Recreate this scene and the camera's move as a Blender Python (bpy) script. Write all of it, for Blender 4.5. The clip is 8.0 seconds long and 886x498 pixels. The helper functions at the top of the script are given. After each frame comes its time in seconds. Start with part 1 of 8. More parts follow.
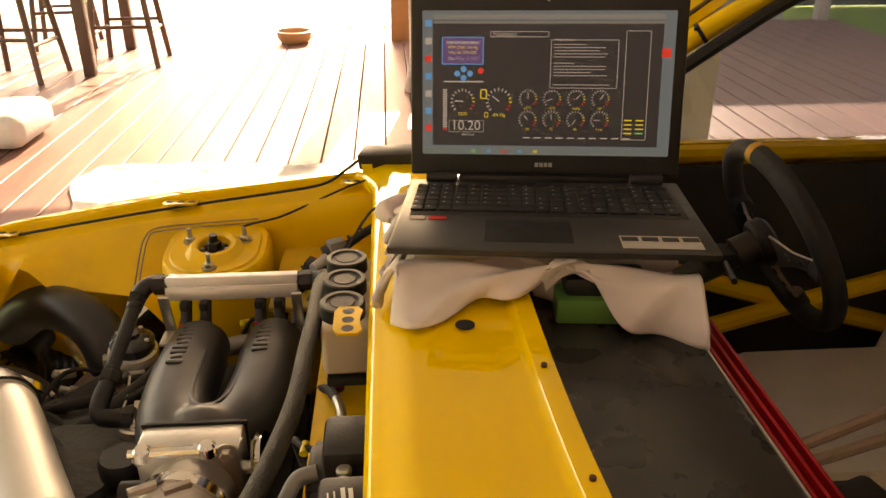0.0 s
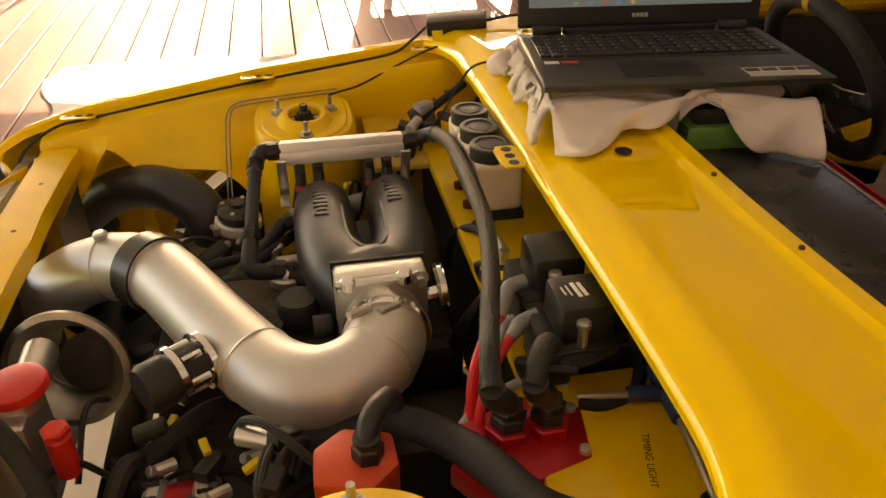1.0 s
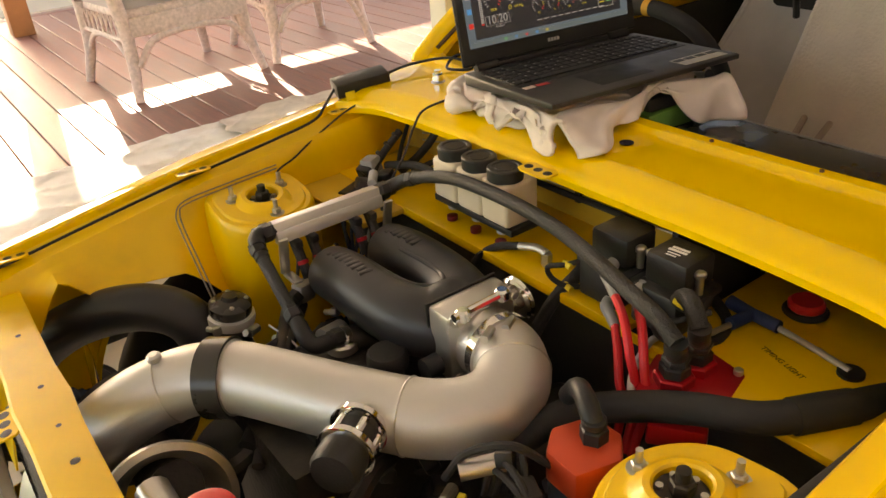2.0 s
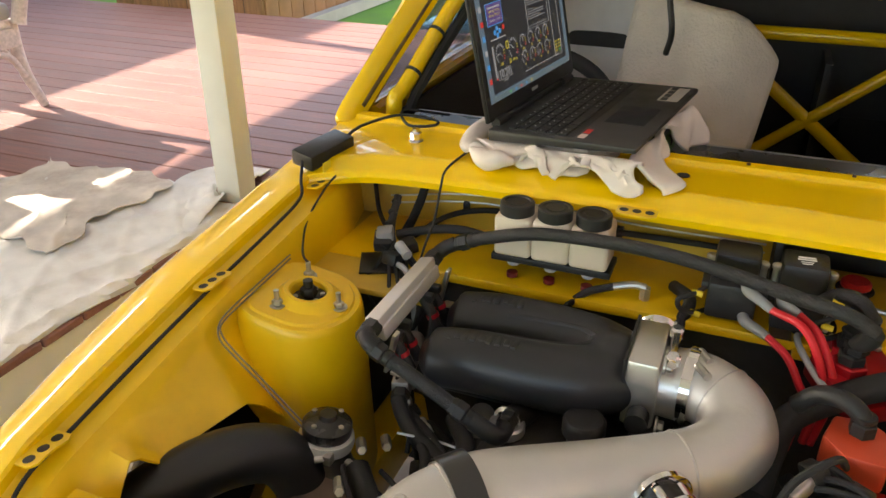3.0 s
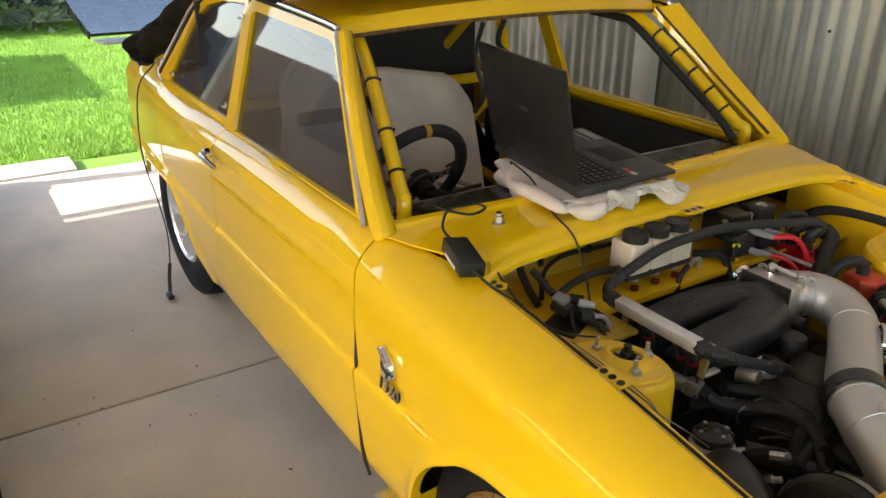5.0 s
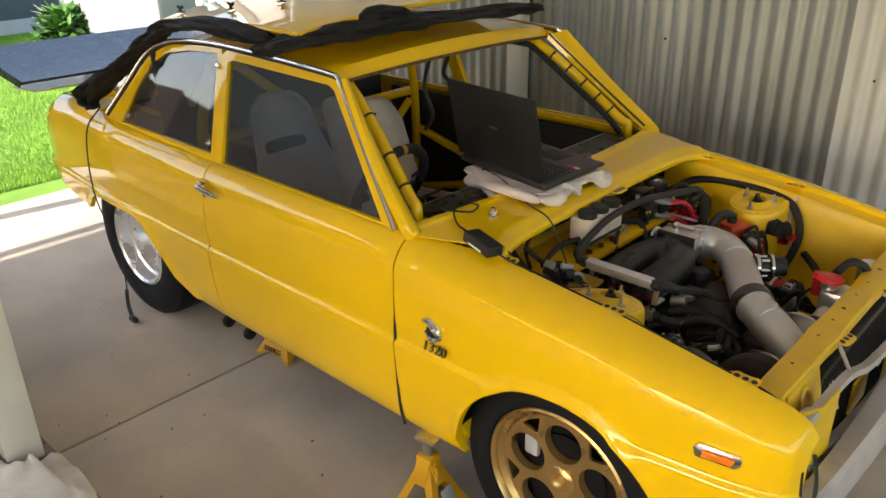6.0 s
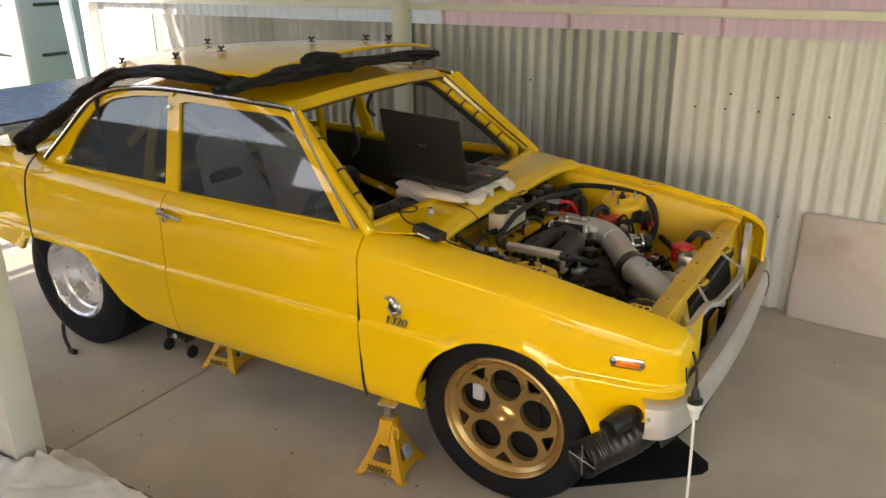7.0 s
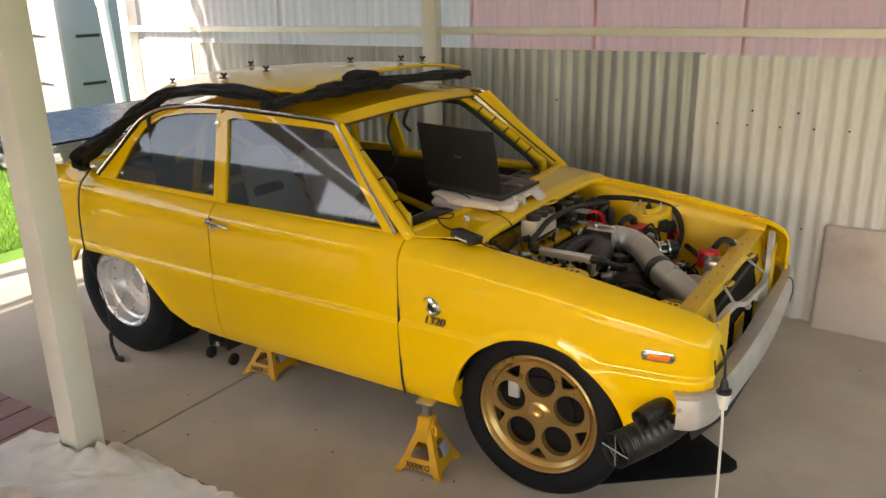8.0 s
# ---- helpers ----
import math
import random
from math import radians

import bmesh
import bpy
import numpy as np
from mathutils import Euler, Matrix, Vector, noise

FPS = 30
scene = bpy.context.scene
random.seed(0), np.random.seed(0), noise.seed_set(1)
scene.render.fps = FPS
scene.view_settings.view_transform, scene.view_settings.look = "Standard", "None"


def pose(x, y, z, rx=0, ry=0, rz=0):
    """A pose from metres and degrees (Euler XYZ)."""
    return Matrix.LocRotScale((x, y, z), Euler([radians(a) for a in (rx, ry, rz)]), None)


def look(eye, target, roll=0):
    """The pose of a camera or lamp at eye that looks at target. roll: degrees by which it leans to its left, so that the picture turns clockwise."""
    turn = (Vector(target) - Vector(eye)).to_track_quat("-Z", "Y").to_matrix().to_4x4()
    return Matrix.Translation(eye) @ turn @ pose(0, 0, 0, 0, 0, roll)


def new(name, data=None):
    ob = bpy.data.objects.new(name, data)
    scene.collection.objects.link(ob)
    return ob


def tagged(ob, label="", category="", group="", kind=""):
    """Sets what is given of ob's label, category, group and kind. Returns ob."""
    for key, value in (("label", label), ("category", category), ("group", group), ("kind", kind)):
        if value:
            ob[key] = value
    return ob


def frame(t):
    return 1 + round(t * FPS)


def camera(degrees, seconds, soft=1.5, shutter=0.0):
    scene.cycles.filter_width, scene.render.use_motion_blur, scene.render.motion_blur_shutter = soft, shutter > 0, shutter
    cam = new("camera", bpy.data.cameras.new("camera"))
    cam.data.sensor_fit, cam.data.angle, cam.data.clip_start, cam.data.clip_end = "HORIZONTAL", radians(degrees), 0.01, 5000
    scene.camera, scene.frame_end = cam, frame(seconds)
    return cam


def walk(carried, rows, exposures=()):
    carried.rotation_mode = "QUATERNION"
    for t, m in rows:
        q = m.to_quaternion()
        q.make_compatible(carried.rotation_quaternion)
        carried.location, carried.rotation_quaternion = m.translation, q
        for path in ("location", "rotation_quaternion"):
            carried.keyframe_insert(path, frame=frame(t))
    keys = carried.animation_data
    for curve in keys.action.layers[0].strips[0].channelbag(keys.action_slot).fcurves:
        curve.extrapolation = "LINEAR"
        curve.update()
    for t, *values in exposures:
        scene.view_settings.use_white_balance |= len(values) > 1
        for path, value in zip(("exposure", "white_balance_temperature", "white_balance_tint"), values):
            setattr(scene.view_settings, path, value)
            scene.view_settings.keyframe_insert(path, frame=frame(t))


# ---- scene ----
cam = camera(59.5, 8.0)
PATH = [
    (0, (-0.318, 0.784, 1.355), (-0.445, -1.019, 0.499), 0.0),
    (0.5, (-0.12, 0.834, 1.319), (-0.35, -0.887, 0.327), -0.7),
    (1, (0.001, 0.871, 1.328), (-0.326, -0.785, 0.256), -0.2),
    (1.5, (0.229, 0.884, 1.351), (-0.359, -0.728, 0.323), -2.5),
    (1.7, (0.34, 0.868, 1.351), (-0.411, -0.694, 0.353), -3.9),
    (2.8, (0.778, 0.257, 1.376), (-0.779, -0.604, 0.462), -1.1),
    (3, (0.87, 0.124, 1.395), (-0.775, -0.545, 0.473), -0.1),
    (3.5, (0.858, -0.231, 1.375), (-0.915, -0.472, 0.482), -1.3),
    (4, (0.913, -0.626, 1.382), (-0.898, -0.379, 0.571), -2.1),
    (4.5, (0.937, -1.053, 1.388), (-0.806, -0.448, 0.616), 0.5),
    (5, (0.809, -1.373, 1.509), (-0.73, -0.381, 0.703), 0.4),
    (5.2, (0.818, -1.445, 1.586), (-0.616, -0.343, 0.732), -0.4),
    (6.3, (0.945, -2.251, 1.733), (-0.282, -0.877, 0.955), -1.1),
    (6.5, (0.98, -2.36, 1.735), (-0.219, -0.94, 0.995), -1.0),
    (7, (0.988, -2.662, 1.739), (0.014, -1.06, 1.042), -0.6),
    (7.5, (0.997, -2.797, 1.733), (0.023, -1.192, 1.045), -1.2),
    (8, (1.021, -2.831, 1.696), (-0.009, -1.233, 1.075), -1.2),
]
walk(cam, [(t, look(eye, target, roll)) for t, eye, target, roll in PATH],
     exposures=[(0, 2.66, 10500, 22), (0.5, 2.52, 10800, 21), (1, 2.62, 10400, 21), (1.5, 2.75, 9700, 20), (3, 2.76, 6900, 13), (4, 2.65, 7400, 16), (4.5, 2.46, 6700, 14), (5, 2.24, 6500, 14), (6.5, 1.9, 6800, 13), (8, 1.8, 6950, 14)])

# ---- light ----
SUN_AZ = Vector((0.16, 0.985, 0)).normalized()      # the way the light travels over the ground
SUN_EL = radians(27)
world = bpy.data.worlds.new("sky")
scene.world = world
world.use_nodes = True
wt = world.node_tree
sky = wt.nodes.new("ShaderNodeTexSky")
sky.sky_type, sky.sun_disc = "NISHITA", False
sky.sun_elevation = SUN_EL
sky.dust_density, sky.air_density = 2.0, 1.0
sky.sun_rotation = math.atan2(-SUN_AZ.x, -SUN_AZ.y)
wt.nodes["Background"].inputs[1].default_value = 0.15
wt.links.new(sky.outputs[0], wt.nodes["Background"].inputs[0])
sun = new("sun", bpy.data.lights.new("sun", "SUN"))
sun.data.energy, sun.data.angle, sun.data.color = 3.5, radians(0.5), (1.0, 0.93, 0.82)
way = Vector((SUN_AZ.x * math.cos(SUN_EL), SUN_AZ.y * math.cos(SUN_EL), -math.sin(SUN_EL)))
sun.matrix_world = look((0, 0, 12), Vector((0, 0, 12)) + way)


# ---- materials ----
def mat(name, color, rough=0.5, metal=0.0, var=0.12, scale=6.0, bump=0.0, bscale=60.0, coat=0.0, stain=0.0, stain_color=(0.1, 0.08, 0.06), each=0.0, stretch=(1, 1, 1), trans=0.0):
    m = bpy.data.materials.new(name)
    m.use_nodes = True
    nt = m.node_tree
    N, L = nt.nodes, nt.links
    b = N["Principled BSDF"]
    b.inputs["Roughness"].default_value, b.inputs["Metallic"].default_value = rough, metal
    b.inputs["Coat Weight"].default_value = coat
    b.inputs["Coat Roughness"].default_value = 0.06
    b.inputs["Transmission Weight"].default_value = trans
    tc, mp = N.new("ShaderNodeTexCoord"), N.new("ShaderNodeMapping")
    mp.inputs["Scale"].default_value = stretch
    L.new(tc.outputs["Object"], mp.inputs["Vector"])
    n1 = N.new("ShaderNodeTexNoise")
    n1.inputs["Scale"].default_value, n1.inputs["Detail"].default_value = scale, 6
    L.new(mp.outputs[0], n1.inputs["Vector"])
    ramp = N.new("ShaderNodeMapRange")
    ramp.inputs["From Min"].default_value, ramp.inputs["From Max"].default_value = 0.3, 0.7
    ramp.inputs["To Min"].default_value, ramp.inputs["To Max"].default_value = 1 - var, 1 + var
    L.new(n1.outputs["Fac"], ramp.inputs["Value"])
    mul = N.new("ShaderNodeMix")
    mul.data_type, mul.blend_type = "RGBA", "MULTIPLY"
    mul.inputs[0].default_value = 1.0
    mul.inputs[6].default_value = (*color, 1)
    L.new(ramp.outputs[0], mul.inputs[7])
    out = mul.outputs[2]
    if each:
        oi, er, em = N.new("ShaderNodeObjectInfo"), N.new("ShaderNodeMapRange"), N.new("ShaderNodeMix")
        er.inputs["To Min"].default_value, er.inputs["To Max"].default_value = 1 - each, 1 + each
        L.new(oi.outputs["Random"], er.inputs["Value"])
        em.data_type, em.blend_type = "RGBA", "MULTIPLY"
        em.inputs[0].default_value = 1.0
        L.new(out, em.inputs[6])
        L.new(er.outputs[0], em.inputs[7])
        out = em.outputs[2]
    if stain:
        n3, sr, sm = N.new("ShaderNodeTexNoise"), N.new("ShaderNodeMapRange"), N.new("ShaderNodeMix")
        n3.inputs["Scale"].default_value, n3.inputs["Detail"].default_value = scale * 0.45, 8
        n3.inputs["Roughness"].default_value = 0.65
        L.new(tc.outputs["Object"], n3.inputs["Vector"])
        sr.inputs["From Min"].default_value, sr.inputs["From Max"].default_value = 0.5, 0.75
        sr.inputs["To Max"].default_value = stain
        L.new(n3.outputs["Fac"], sr.inputs["Value"])
        sm.data_type = "RGBA"
        L.new(sr.outputs[0], sm.inputs[0])
        L.new(out, sm.inputs[6])
        sm.inputs[7].default_value = (*stain_color, 1)
        out = sm.outputs[2]
    L.new(out, b.inputs["Base Color"])
    rr = N.new("ShaderNodeMapRange")
    rr.inputs["From Min"].default_value, rr.inputs["From Max"].default_value = 0.3, 0.7
    rr.inputs["To Min"].default_value, rr.inputs["To Max"].default_value = max(rough * 0.85, 0.02), min(rough * 1.15, 1)
    L.new(n1.outputs["Fac"], rr.inputs["Value"])
    L.new(rr.outputs[0], b.inputs["Roughness"])
    if bump:
        n2, bm_ = N.new("ShaderNodeTexNoise"), N.new("ShaderNodeBump")
        n2.inputs["Scale"].default_value, n2.inputs["Detail"].default_value = bscale, 4
        L.new(mp.outputs[0], n2.inputs["Vector"])
        bm_.inputs["Strength"].default_value, bm_.inputs["Distance"].default_value = min(bump, 1.0), 0.004
        L.new(n2.outputs["Fac"], bm_.inputs["Height"])
        L.new(bm_.outputs[0], b.inputs["Normal"])
    return m


def glass(name, tint, alpha, haze=0.0):
    """A thin pane: tinted see-through with a mirror-like sheen, and a film of dust where there is haze."""
    m = bpy.data.materials.new(name)
    m.use_nodes = True
    N, L = m.node_tree.nodes, m.node_tree.links
    N.remove(N["Principled BSDF"])
    tr, gl, mx, fr = N.new("ShaderNodeBsdfTransparent"), N.new("ShaderNodeBsdfGlossy"), N.new("ShaderNodeMixShader"), N.new("ShaderNodeLayerWeight")
    pw, sc = N.new("ShaderNodeMath"), N.new("ShaderNodeMath")
    pw.operation, sc.operation = "POWER", "MULTIPLY"
    pw.inputs[1].default_value, sc.inputs[1].default_value = 4.0, 0.85
    tr.inputs[0].default_value = (*tint, 1)
    gl.inputs["Roughness"].default_value = 0.03
    fr.inputs["Blend"].default_value = 0.5
    ad = N.new("ShaderNodeMath")
    ad.operation = "ADD"
    ad.inputs[1].default_value = alpha
    L.new(fr.outputs["Facing"], pw.inputs[0])
    L.new(pw.outputs[0], sc.inputs[0])
    L.new(sc.outputs[0], ad.inputs[0])
    L.new(ad.outputs[0], mx.inputs[0])
    see = tr.outputs[0]
    if haze:
        df, tl, both, film = N.new("ShaderNodeBsdfDiffuse"), N.new("ShaderNodeBsdfTranslucent"), N.new("ShaderNodeMixShader"), N.new("ShaderNodeMixShader")
        nz, rg = N.new("ShaderNodeTexNoise"), N.new("ShaderNodeMapRange")
        df.inputs[0].default_value = tl.inputs[0].default_value = (0.72, 0.68, 0.66, 1)
        nz.inputs["Scale"].default_value, nz.inputs["Detail"].default_value = 5.0, 8
        rg.inputs["From Min"].default_value, rg.inputs["From Max"].default_value = 0.3, 0.7
        rg.inputs["To Min"].default_value, rg.inputs["To Max"].default_value = haze * 0.6, haze * 1.4
        L.new(nz.outputs["Fac"], rg.inputs["Value"])
        L.new(df.outputs[0], both.inputs[1])
        L.new(tl.outputs[0], both.inputs[2])
        L.new(rg.outputs[0], film.inputs[0])
        L.new(see, film.inputs[1])
        L.new(both.outputs[0], film.inputs[2])
        see = film.outputs[0]
    L.new(see, mx.inputs[1])
    L.new(gl.outputs[0], mx.inputs[2])
    L.new(mx.outputs[0], N["Material Output"].inputs[0])
    return m


def sheet(name, color, through_color):
    """Translucent sheeting: part diffuse, part letting the daylight behind it through."""
    m = bpy.data.materials.new(name)
    m.use_nodes = True
    N, L = m.node_tree.nodes, m.node_tree.links
    N.remove(N["Principled BSDF"])
    d, t, mx = N.new("ShaderNodeBsdfDiffuse"), N.new("ShaderNodeBsdfTranslucent"), N.new("ShaderNodeMixShader")
    d.inputs[0].default_value, t.inputs[0].default_value = (*color, 1), (*through_color, 1)
    mx.inputs[0].default_value = 0.6
    L.new(d.outputs[0], mx.inputs[1])
    L.new(t.outputs[0], mx.inputs[2])
    L.new(mx.outputs[0], N["Material Output"].inputs[0])
    return m


YELLOW = mat("yellow_paint", (0.90, 0.56, 0.003), 0.55, 0, 0.03, 2.0, coat=1.0)
YELLOW.node_tree.nodes["Principled BSDF"].inputs["Specular IOR Level"].default_value = 0.05
YELLOW.node_tree.nodes["Principled BSDF"].inputs["Coat Roughness"].default_value = 0.03
BAYYEL = mat("bay_yellow_paint", (0.86, 0.53, 0.004), 0.42, 0, 0.08, 9.0, 0.05, 30.0, coat=0.25, stain=0.35, stain_color=(0.36, 0.20, 0.012))
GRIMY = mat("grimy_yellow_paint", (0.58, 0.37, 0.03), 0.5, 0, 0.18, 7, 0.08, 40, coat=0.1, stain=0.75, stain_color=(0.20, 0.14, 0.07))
BLACKP = mat("black_plastic", (0.022, 0.0215, 0.0215), 0.42, 0, 0.2, 20, 0.15, 300)
CRINKLE = mat("black_wrinkle_paint", (0.018, 0.018, 0.020), 0.40, 0.0, 0.12, 12, 0.06, 700)
# also blackens the block and strip that stand for shade under the deck
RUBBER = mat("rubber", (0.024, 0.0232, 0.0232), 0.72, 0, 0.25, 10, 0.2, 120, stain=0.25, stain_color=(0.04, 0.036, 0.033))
for dull in (BLACKP, RUBBER):
    dull.node_tree.nodes["Principled BSDF"].inputs["Specular IOR Level"].default_value = 0.32
BRAID = mat("braided_hose", (0.019, 0.019, 0.02), 0.6, 0, 0.4, 260, 0.6, 400)
RAILAL = mat("satin_extruded_alloy", (0.68, 0.66, 0.65), 0.42, 0.6, 0.06, 8, 0.04, 200)
DULLST = mat("dull_steel_line", (0.22, 0.20, 0.17), 0.45, 0.6, 0.15, 20)
ALLOY = mat("brushed_aluminium", (0.62, 0.60, 0.57), 0.34, 0.9, 0.08, 8, 0.06, 200)
PIPEAL = mat("satin_aluminium_pipe", (0.58, 0.56, 0.53), 0.46, 0.68, 0.10, 5, 0.05, 120, stain=0.2, stain_color=(0.34, 0.31, 0.27))
STEEL = mat("zinc_steel", (0.52, 0.5, 0.46), 0.36, 0.9, 0.2, 30, 0.1, 150)
DARKMETAL = mat("dark_cast_iron", (0.036, 0.032, 0.028), 0.5, 0.5, 0.4, 18, 0.4, 90, stain=0.35, stain_color=(0.09, 0.06, 0.04))
CHROME = mat("chrome", (0.75, 0.74, 0.72), 0.1, 1.0, 0.05, 10)
GOLD = mat("gold_anodised_alloy", (0.62, 0.42, 0.16), 0.3, 0.85, 0.08, 6, 0.03, 60)
RAILTRIM = mat("worn_bright_trim", (0.74, 0.72, 0.67), 0.22, 0.9, 0.06, 20)
REDAN = mat("red_anodised", (0.42, 0.008, 0.018), 0.35, 0.35, 0.1, 12)
REDPL = mat("red_plastic", (0.62, 0.02, 0.02), 0.4, 0, 0.08, 12)
ORANGE = mat("orange_red_anodised", (0.58, 0.065, 0.022), 0.4, 0.2, 0.08, 12)
WIRERED = mat("red_lead", (0.62, 0.015, 0.025), 0.45, 0, 0.1, 20)
SILVERP = mat("dull_silver_paint", (0.55, 0.52, 0.50), 0.42, 0.3, 0.14, 10, 0.1, 60, stain=0.35, stain_color=(0.3, 0.27, 0.24))
TANKW = mat("translucent_tank_plastic", (0.62, 0.53, 0.42), 0.45, 0, 0.08, 14)
TOWEL = mat("towel_cotton", (0.76, 0.67, 0.62), 0.95, 0, 0.06, 18, 0.45, 1100, stain=0.22, stain_color=(0.52, 0.40, 0.33))
CONCRETE = mat("concrete", (0.51, 0.44, 0.345), 0.8, 0, 0.16, 2.2, 0.35, 45, stain=0.6, stain_color=(0.28, 0.245, 0.20))
DECK = mat("oiled_deck_board", (0.235, 0.117, 0.095), 0.45, 0, 0.22, 5, 0.25, 50, each=0.13, stretch=(8, 1, 8), stain=0.3, stain_color=(0.20, 0.085, 0.07))
DECK.node_tree.nodes["Principled BSDF"].inputs["Specular IOR Level"].default_value = 0.24
CREAMP = mat("cream_paint", (0.70, 0.68, 0.60), 0.5, 0, 0.05, 6, 0.05, 40, stain=0.25, stain_color=(0.5, 0.46, 0.36))
WHITEP = mat("white_paint", (0.74, 0.73, 0.70), 0.5, 0, 0.05, 4, 0.05, 40)
GALV = mat("weathered_galvanised_sheet", (0.36, 0.365, 0.36), 0.45, 0.55, 0.30, 3.2, 0.06, 40, stretch=(1, 1, 0.25), stain=0.3, stain_color=(0.22, 0.22, 0.21))
WHITEST = mat("white_painted_sheet", (0.64, 0.63, 0.62), 0.5, 0.05, 0.07, 2.5, 0.05, 40, stretch=(1, 1, 0.25), stain=0.3, stain_color=(0.5, 0.46, 0.40))
GRASS = mat("grass_blades", (0.17, 0.33, 0.03), 0.6, 0, 0.2, 2.5)
SOIL = mat("lawn_soil", (0.15, 0.30, 0.028), 0.9, 0, 0.18, 3, 0.5, 90)
FENCE = mat("slate_fence_sheet", (0.055, 0.075, 0.09), 0.5, 0, 0.12, 3)
TIMBER = mat("oiled_timber", (0.36, 0.17, 0.07), 0.55, 0, 0.25, 5, 0.25, 60, stretch=(1, 8, 1))
WICKER = mat("white_wicker", (0.62, 0.53, 0.50), 0.6, 0, 0.2, 60, 0.6, 200)
CLOTH = mat("drop_cloth", (0.70, 0.685, 0.65), 0.95, 0, 0.12, 9, 0.5, 240, stain=0.6, stain_color=(0.46, 0.36, 0.28))
BLACKCLOTH = mat("black_fabric", (0.008, 0.008, 0.011), 0.85, 0, 0.3, 20, 0.6, 260)
# also used for the black sheets that stand for shade round the firewall
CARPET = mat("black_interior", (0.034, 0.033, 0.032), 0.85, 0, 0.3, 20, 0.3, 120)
SEATW = mat("quilted_seat_cover", (0.74, 0.65, 0.55), 0.9, 0, 0.08, 10, 0.9, 130)
SEATP = mat("moulded_seat_shell", (0.72, 0.68, 0.64), 0.55, 0, 0.1, 8, 0.1, 60)
TYRE = mat("tyre_rubber", (0.008, 0.009, 0.011), 0.7, 0, 0.15, 8, 0.1, 90, stain=0.15, stain_color=(0.022, 0.021, 0.02))
MATK = mat("black_mat_rubber", (0.005, 0.005, 0.006), 0.7, 0, 0.2, 12, 0.2, 90)
for dull in (TYRE, MATK):
    dull.node_tree.nodes["Principled BSDF"].inputs["Specular IOR Level"].default_value = 0.2
JACKY = mat("jack_stand_yellow", (0.72, 0.38, 0.01), 0.45, 0, 0.1, 10, 0.1, 40)
GREENP = mat("green_enamel", (0.10, 0.27, 0.06), 0.4, 0.1, 0.1, 10)
BLUEP = mat("blue_plastic", (0.02, 0.16, 0.62), 0.4, 0, 0.1, 10)
PALEBLUE = mat("pale_blue_bottle", (0.16, 0.50, 0.74), 0.35, 0, 0.1, 8)
GREYP = mat("grey_plastic", (0.42, 0.42, 0.43), 0.5, 0, 0.1, 6)
BROWNWOOD = mat("dark_stained_wood", (0.10, 0.06, 0.045), 0.5, 0, 0.2, 12, 0.1, 60)
YTAPE = mat("yellow_tape", (0.75, 0.58, 0.03), 0.5)
CLEARROOF = sheet("clear_sheet", (0.66, 0.52, 0.52), (0.95, 0.72, 0.74))
CLEARW = sheet("frosted_sheet", (0.66, 0.62, 0.62), (0.92, 0.85, 0.86))
ROOFSHEET = sheet("opal_roof_sheet", (0.72, 0.70, 0.67), (0.40, 0.38, 0.36))
SMOKED = glass("tinted_pane", (0.58, 0.61, 0.66), 0.06, 0.07)
CLEARPANE = glass("clear_pane", (0.90, 0.91, 0.91), 0.02)
POLISH = mat("polished_alloy", (0.78, 0.77, 0.76), 0.28, 0.6, 0.12, 9, 0.08, 40)
GLOSSK = mat("gloss_black_panel", (0.030, 0.028, 0.026), 0.28, 0, 0.10, 14, 0.04, 30, stain=0.08, stain_color=(0.07, 0.06, 0.05))


def glow(name, color, strength):
    """A lit patch of the screen: dark when off, giving off its own colour."""
    m = mat(name, (0.008, 0.008, 0.009), 0.4, 0, 0.0, 5)
    b = m.node_tree.nodes["Principled BSDF"]
    b.inputs["Emission Color"].default_value = (*color, 1)
    b.inputs["Emission Strength"].default_value = strength
    return m


# ---- mesh helpers ----
def part(name, bm, material, parent=None, label="", smooth=True):
    """Links a bmesh as one mesh object under a thing or part."""
    me = bpy.data.meshes.new(name)
    bm.to_mesh(me)
    bm.free()
    if smooth:
        for p in me.polygons:
            p.use_smooth = True
        me.set_sharp_from_angle(angle=radians(35))
    me.materials.append(material)
    ob = new(name, me)
    if parent:
        ob.parent = parent
    if label:
        ob["label"] = label
    return ob


def thing(name, label, category, group="", kind=""):
    e = new(name)
    e.empty_display_size = 0.1
    return tagged(e, label, category, group, kind)


def box(c, s, bevel=0.0, rot=None, seg=2):
    bm = bmesh.new()
    bmesh.ops.create_cube(bm, size=1)
    bmesh.ops.scale(bm, vec=s, verts=bm.verts)
    if bevel:
        bmesh.ops.bevel(bm, geom=bm.edges[:], offset=bevel, segments=seg, profile=0.5, affect="EDGES")
    m = Matrix.Translation(c)
    if rot:
        m = m @ Euler([radians(a) for a in rot]).to_matrix().to_4x4()
    bmesh.ops.transform(bm, matrix=m, verts=bm.verts)
    return bm


def merge(*bms):
    """All the bmeshes joined into the first."""
    a = bms[0]
    for b in bms[1:]:
        me = bpy.data.meshes.new("tmp")
        b.to_mesh(me)
        b.free()
        a.from_mesh(me)
        bpy.data.meshes.remove(me)
    return a


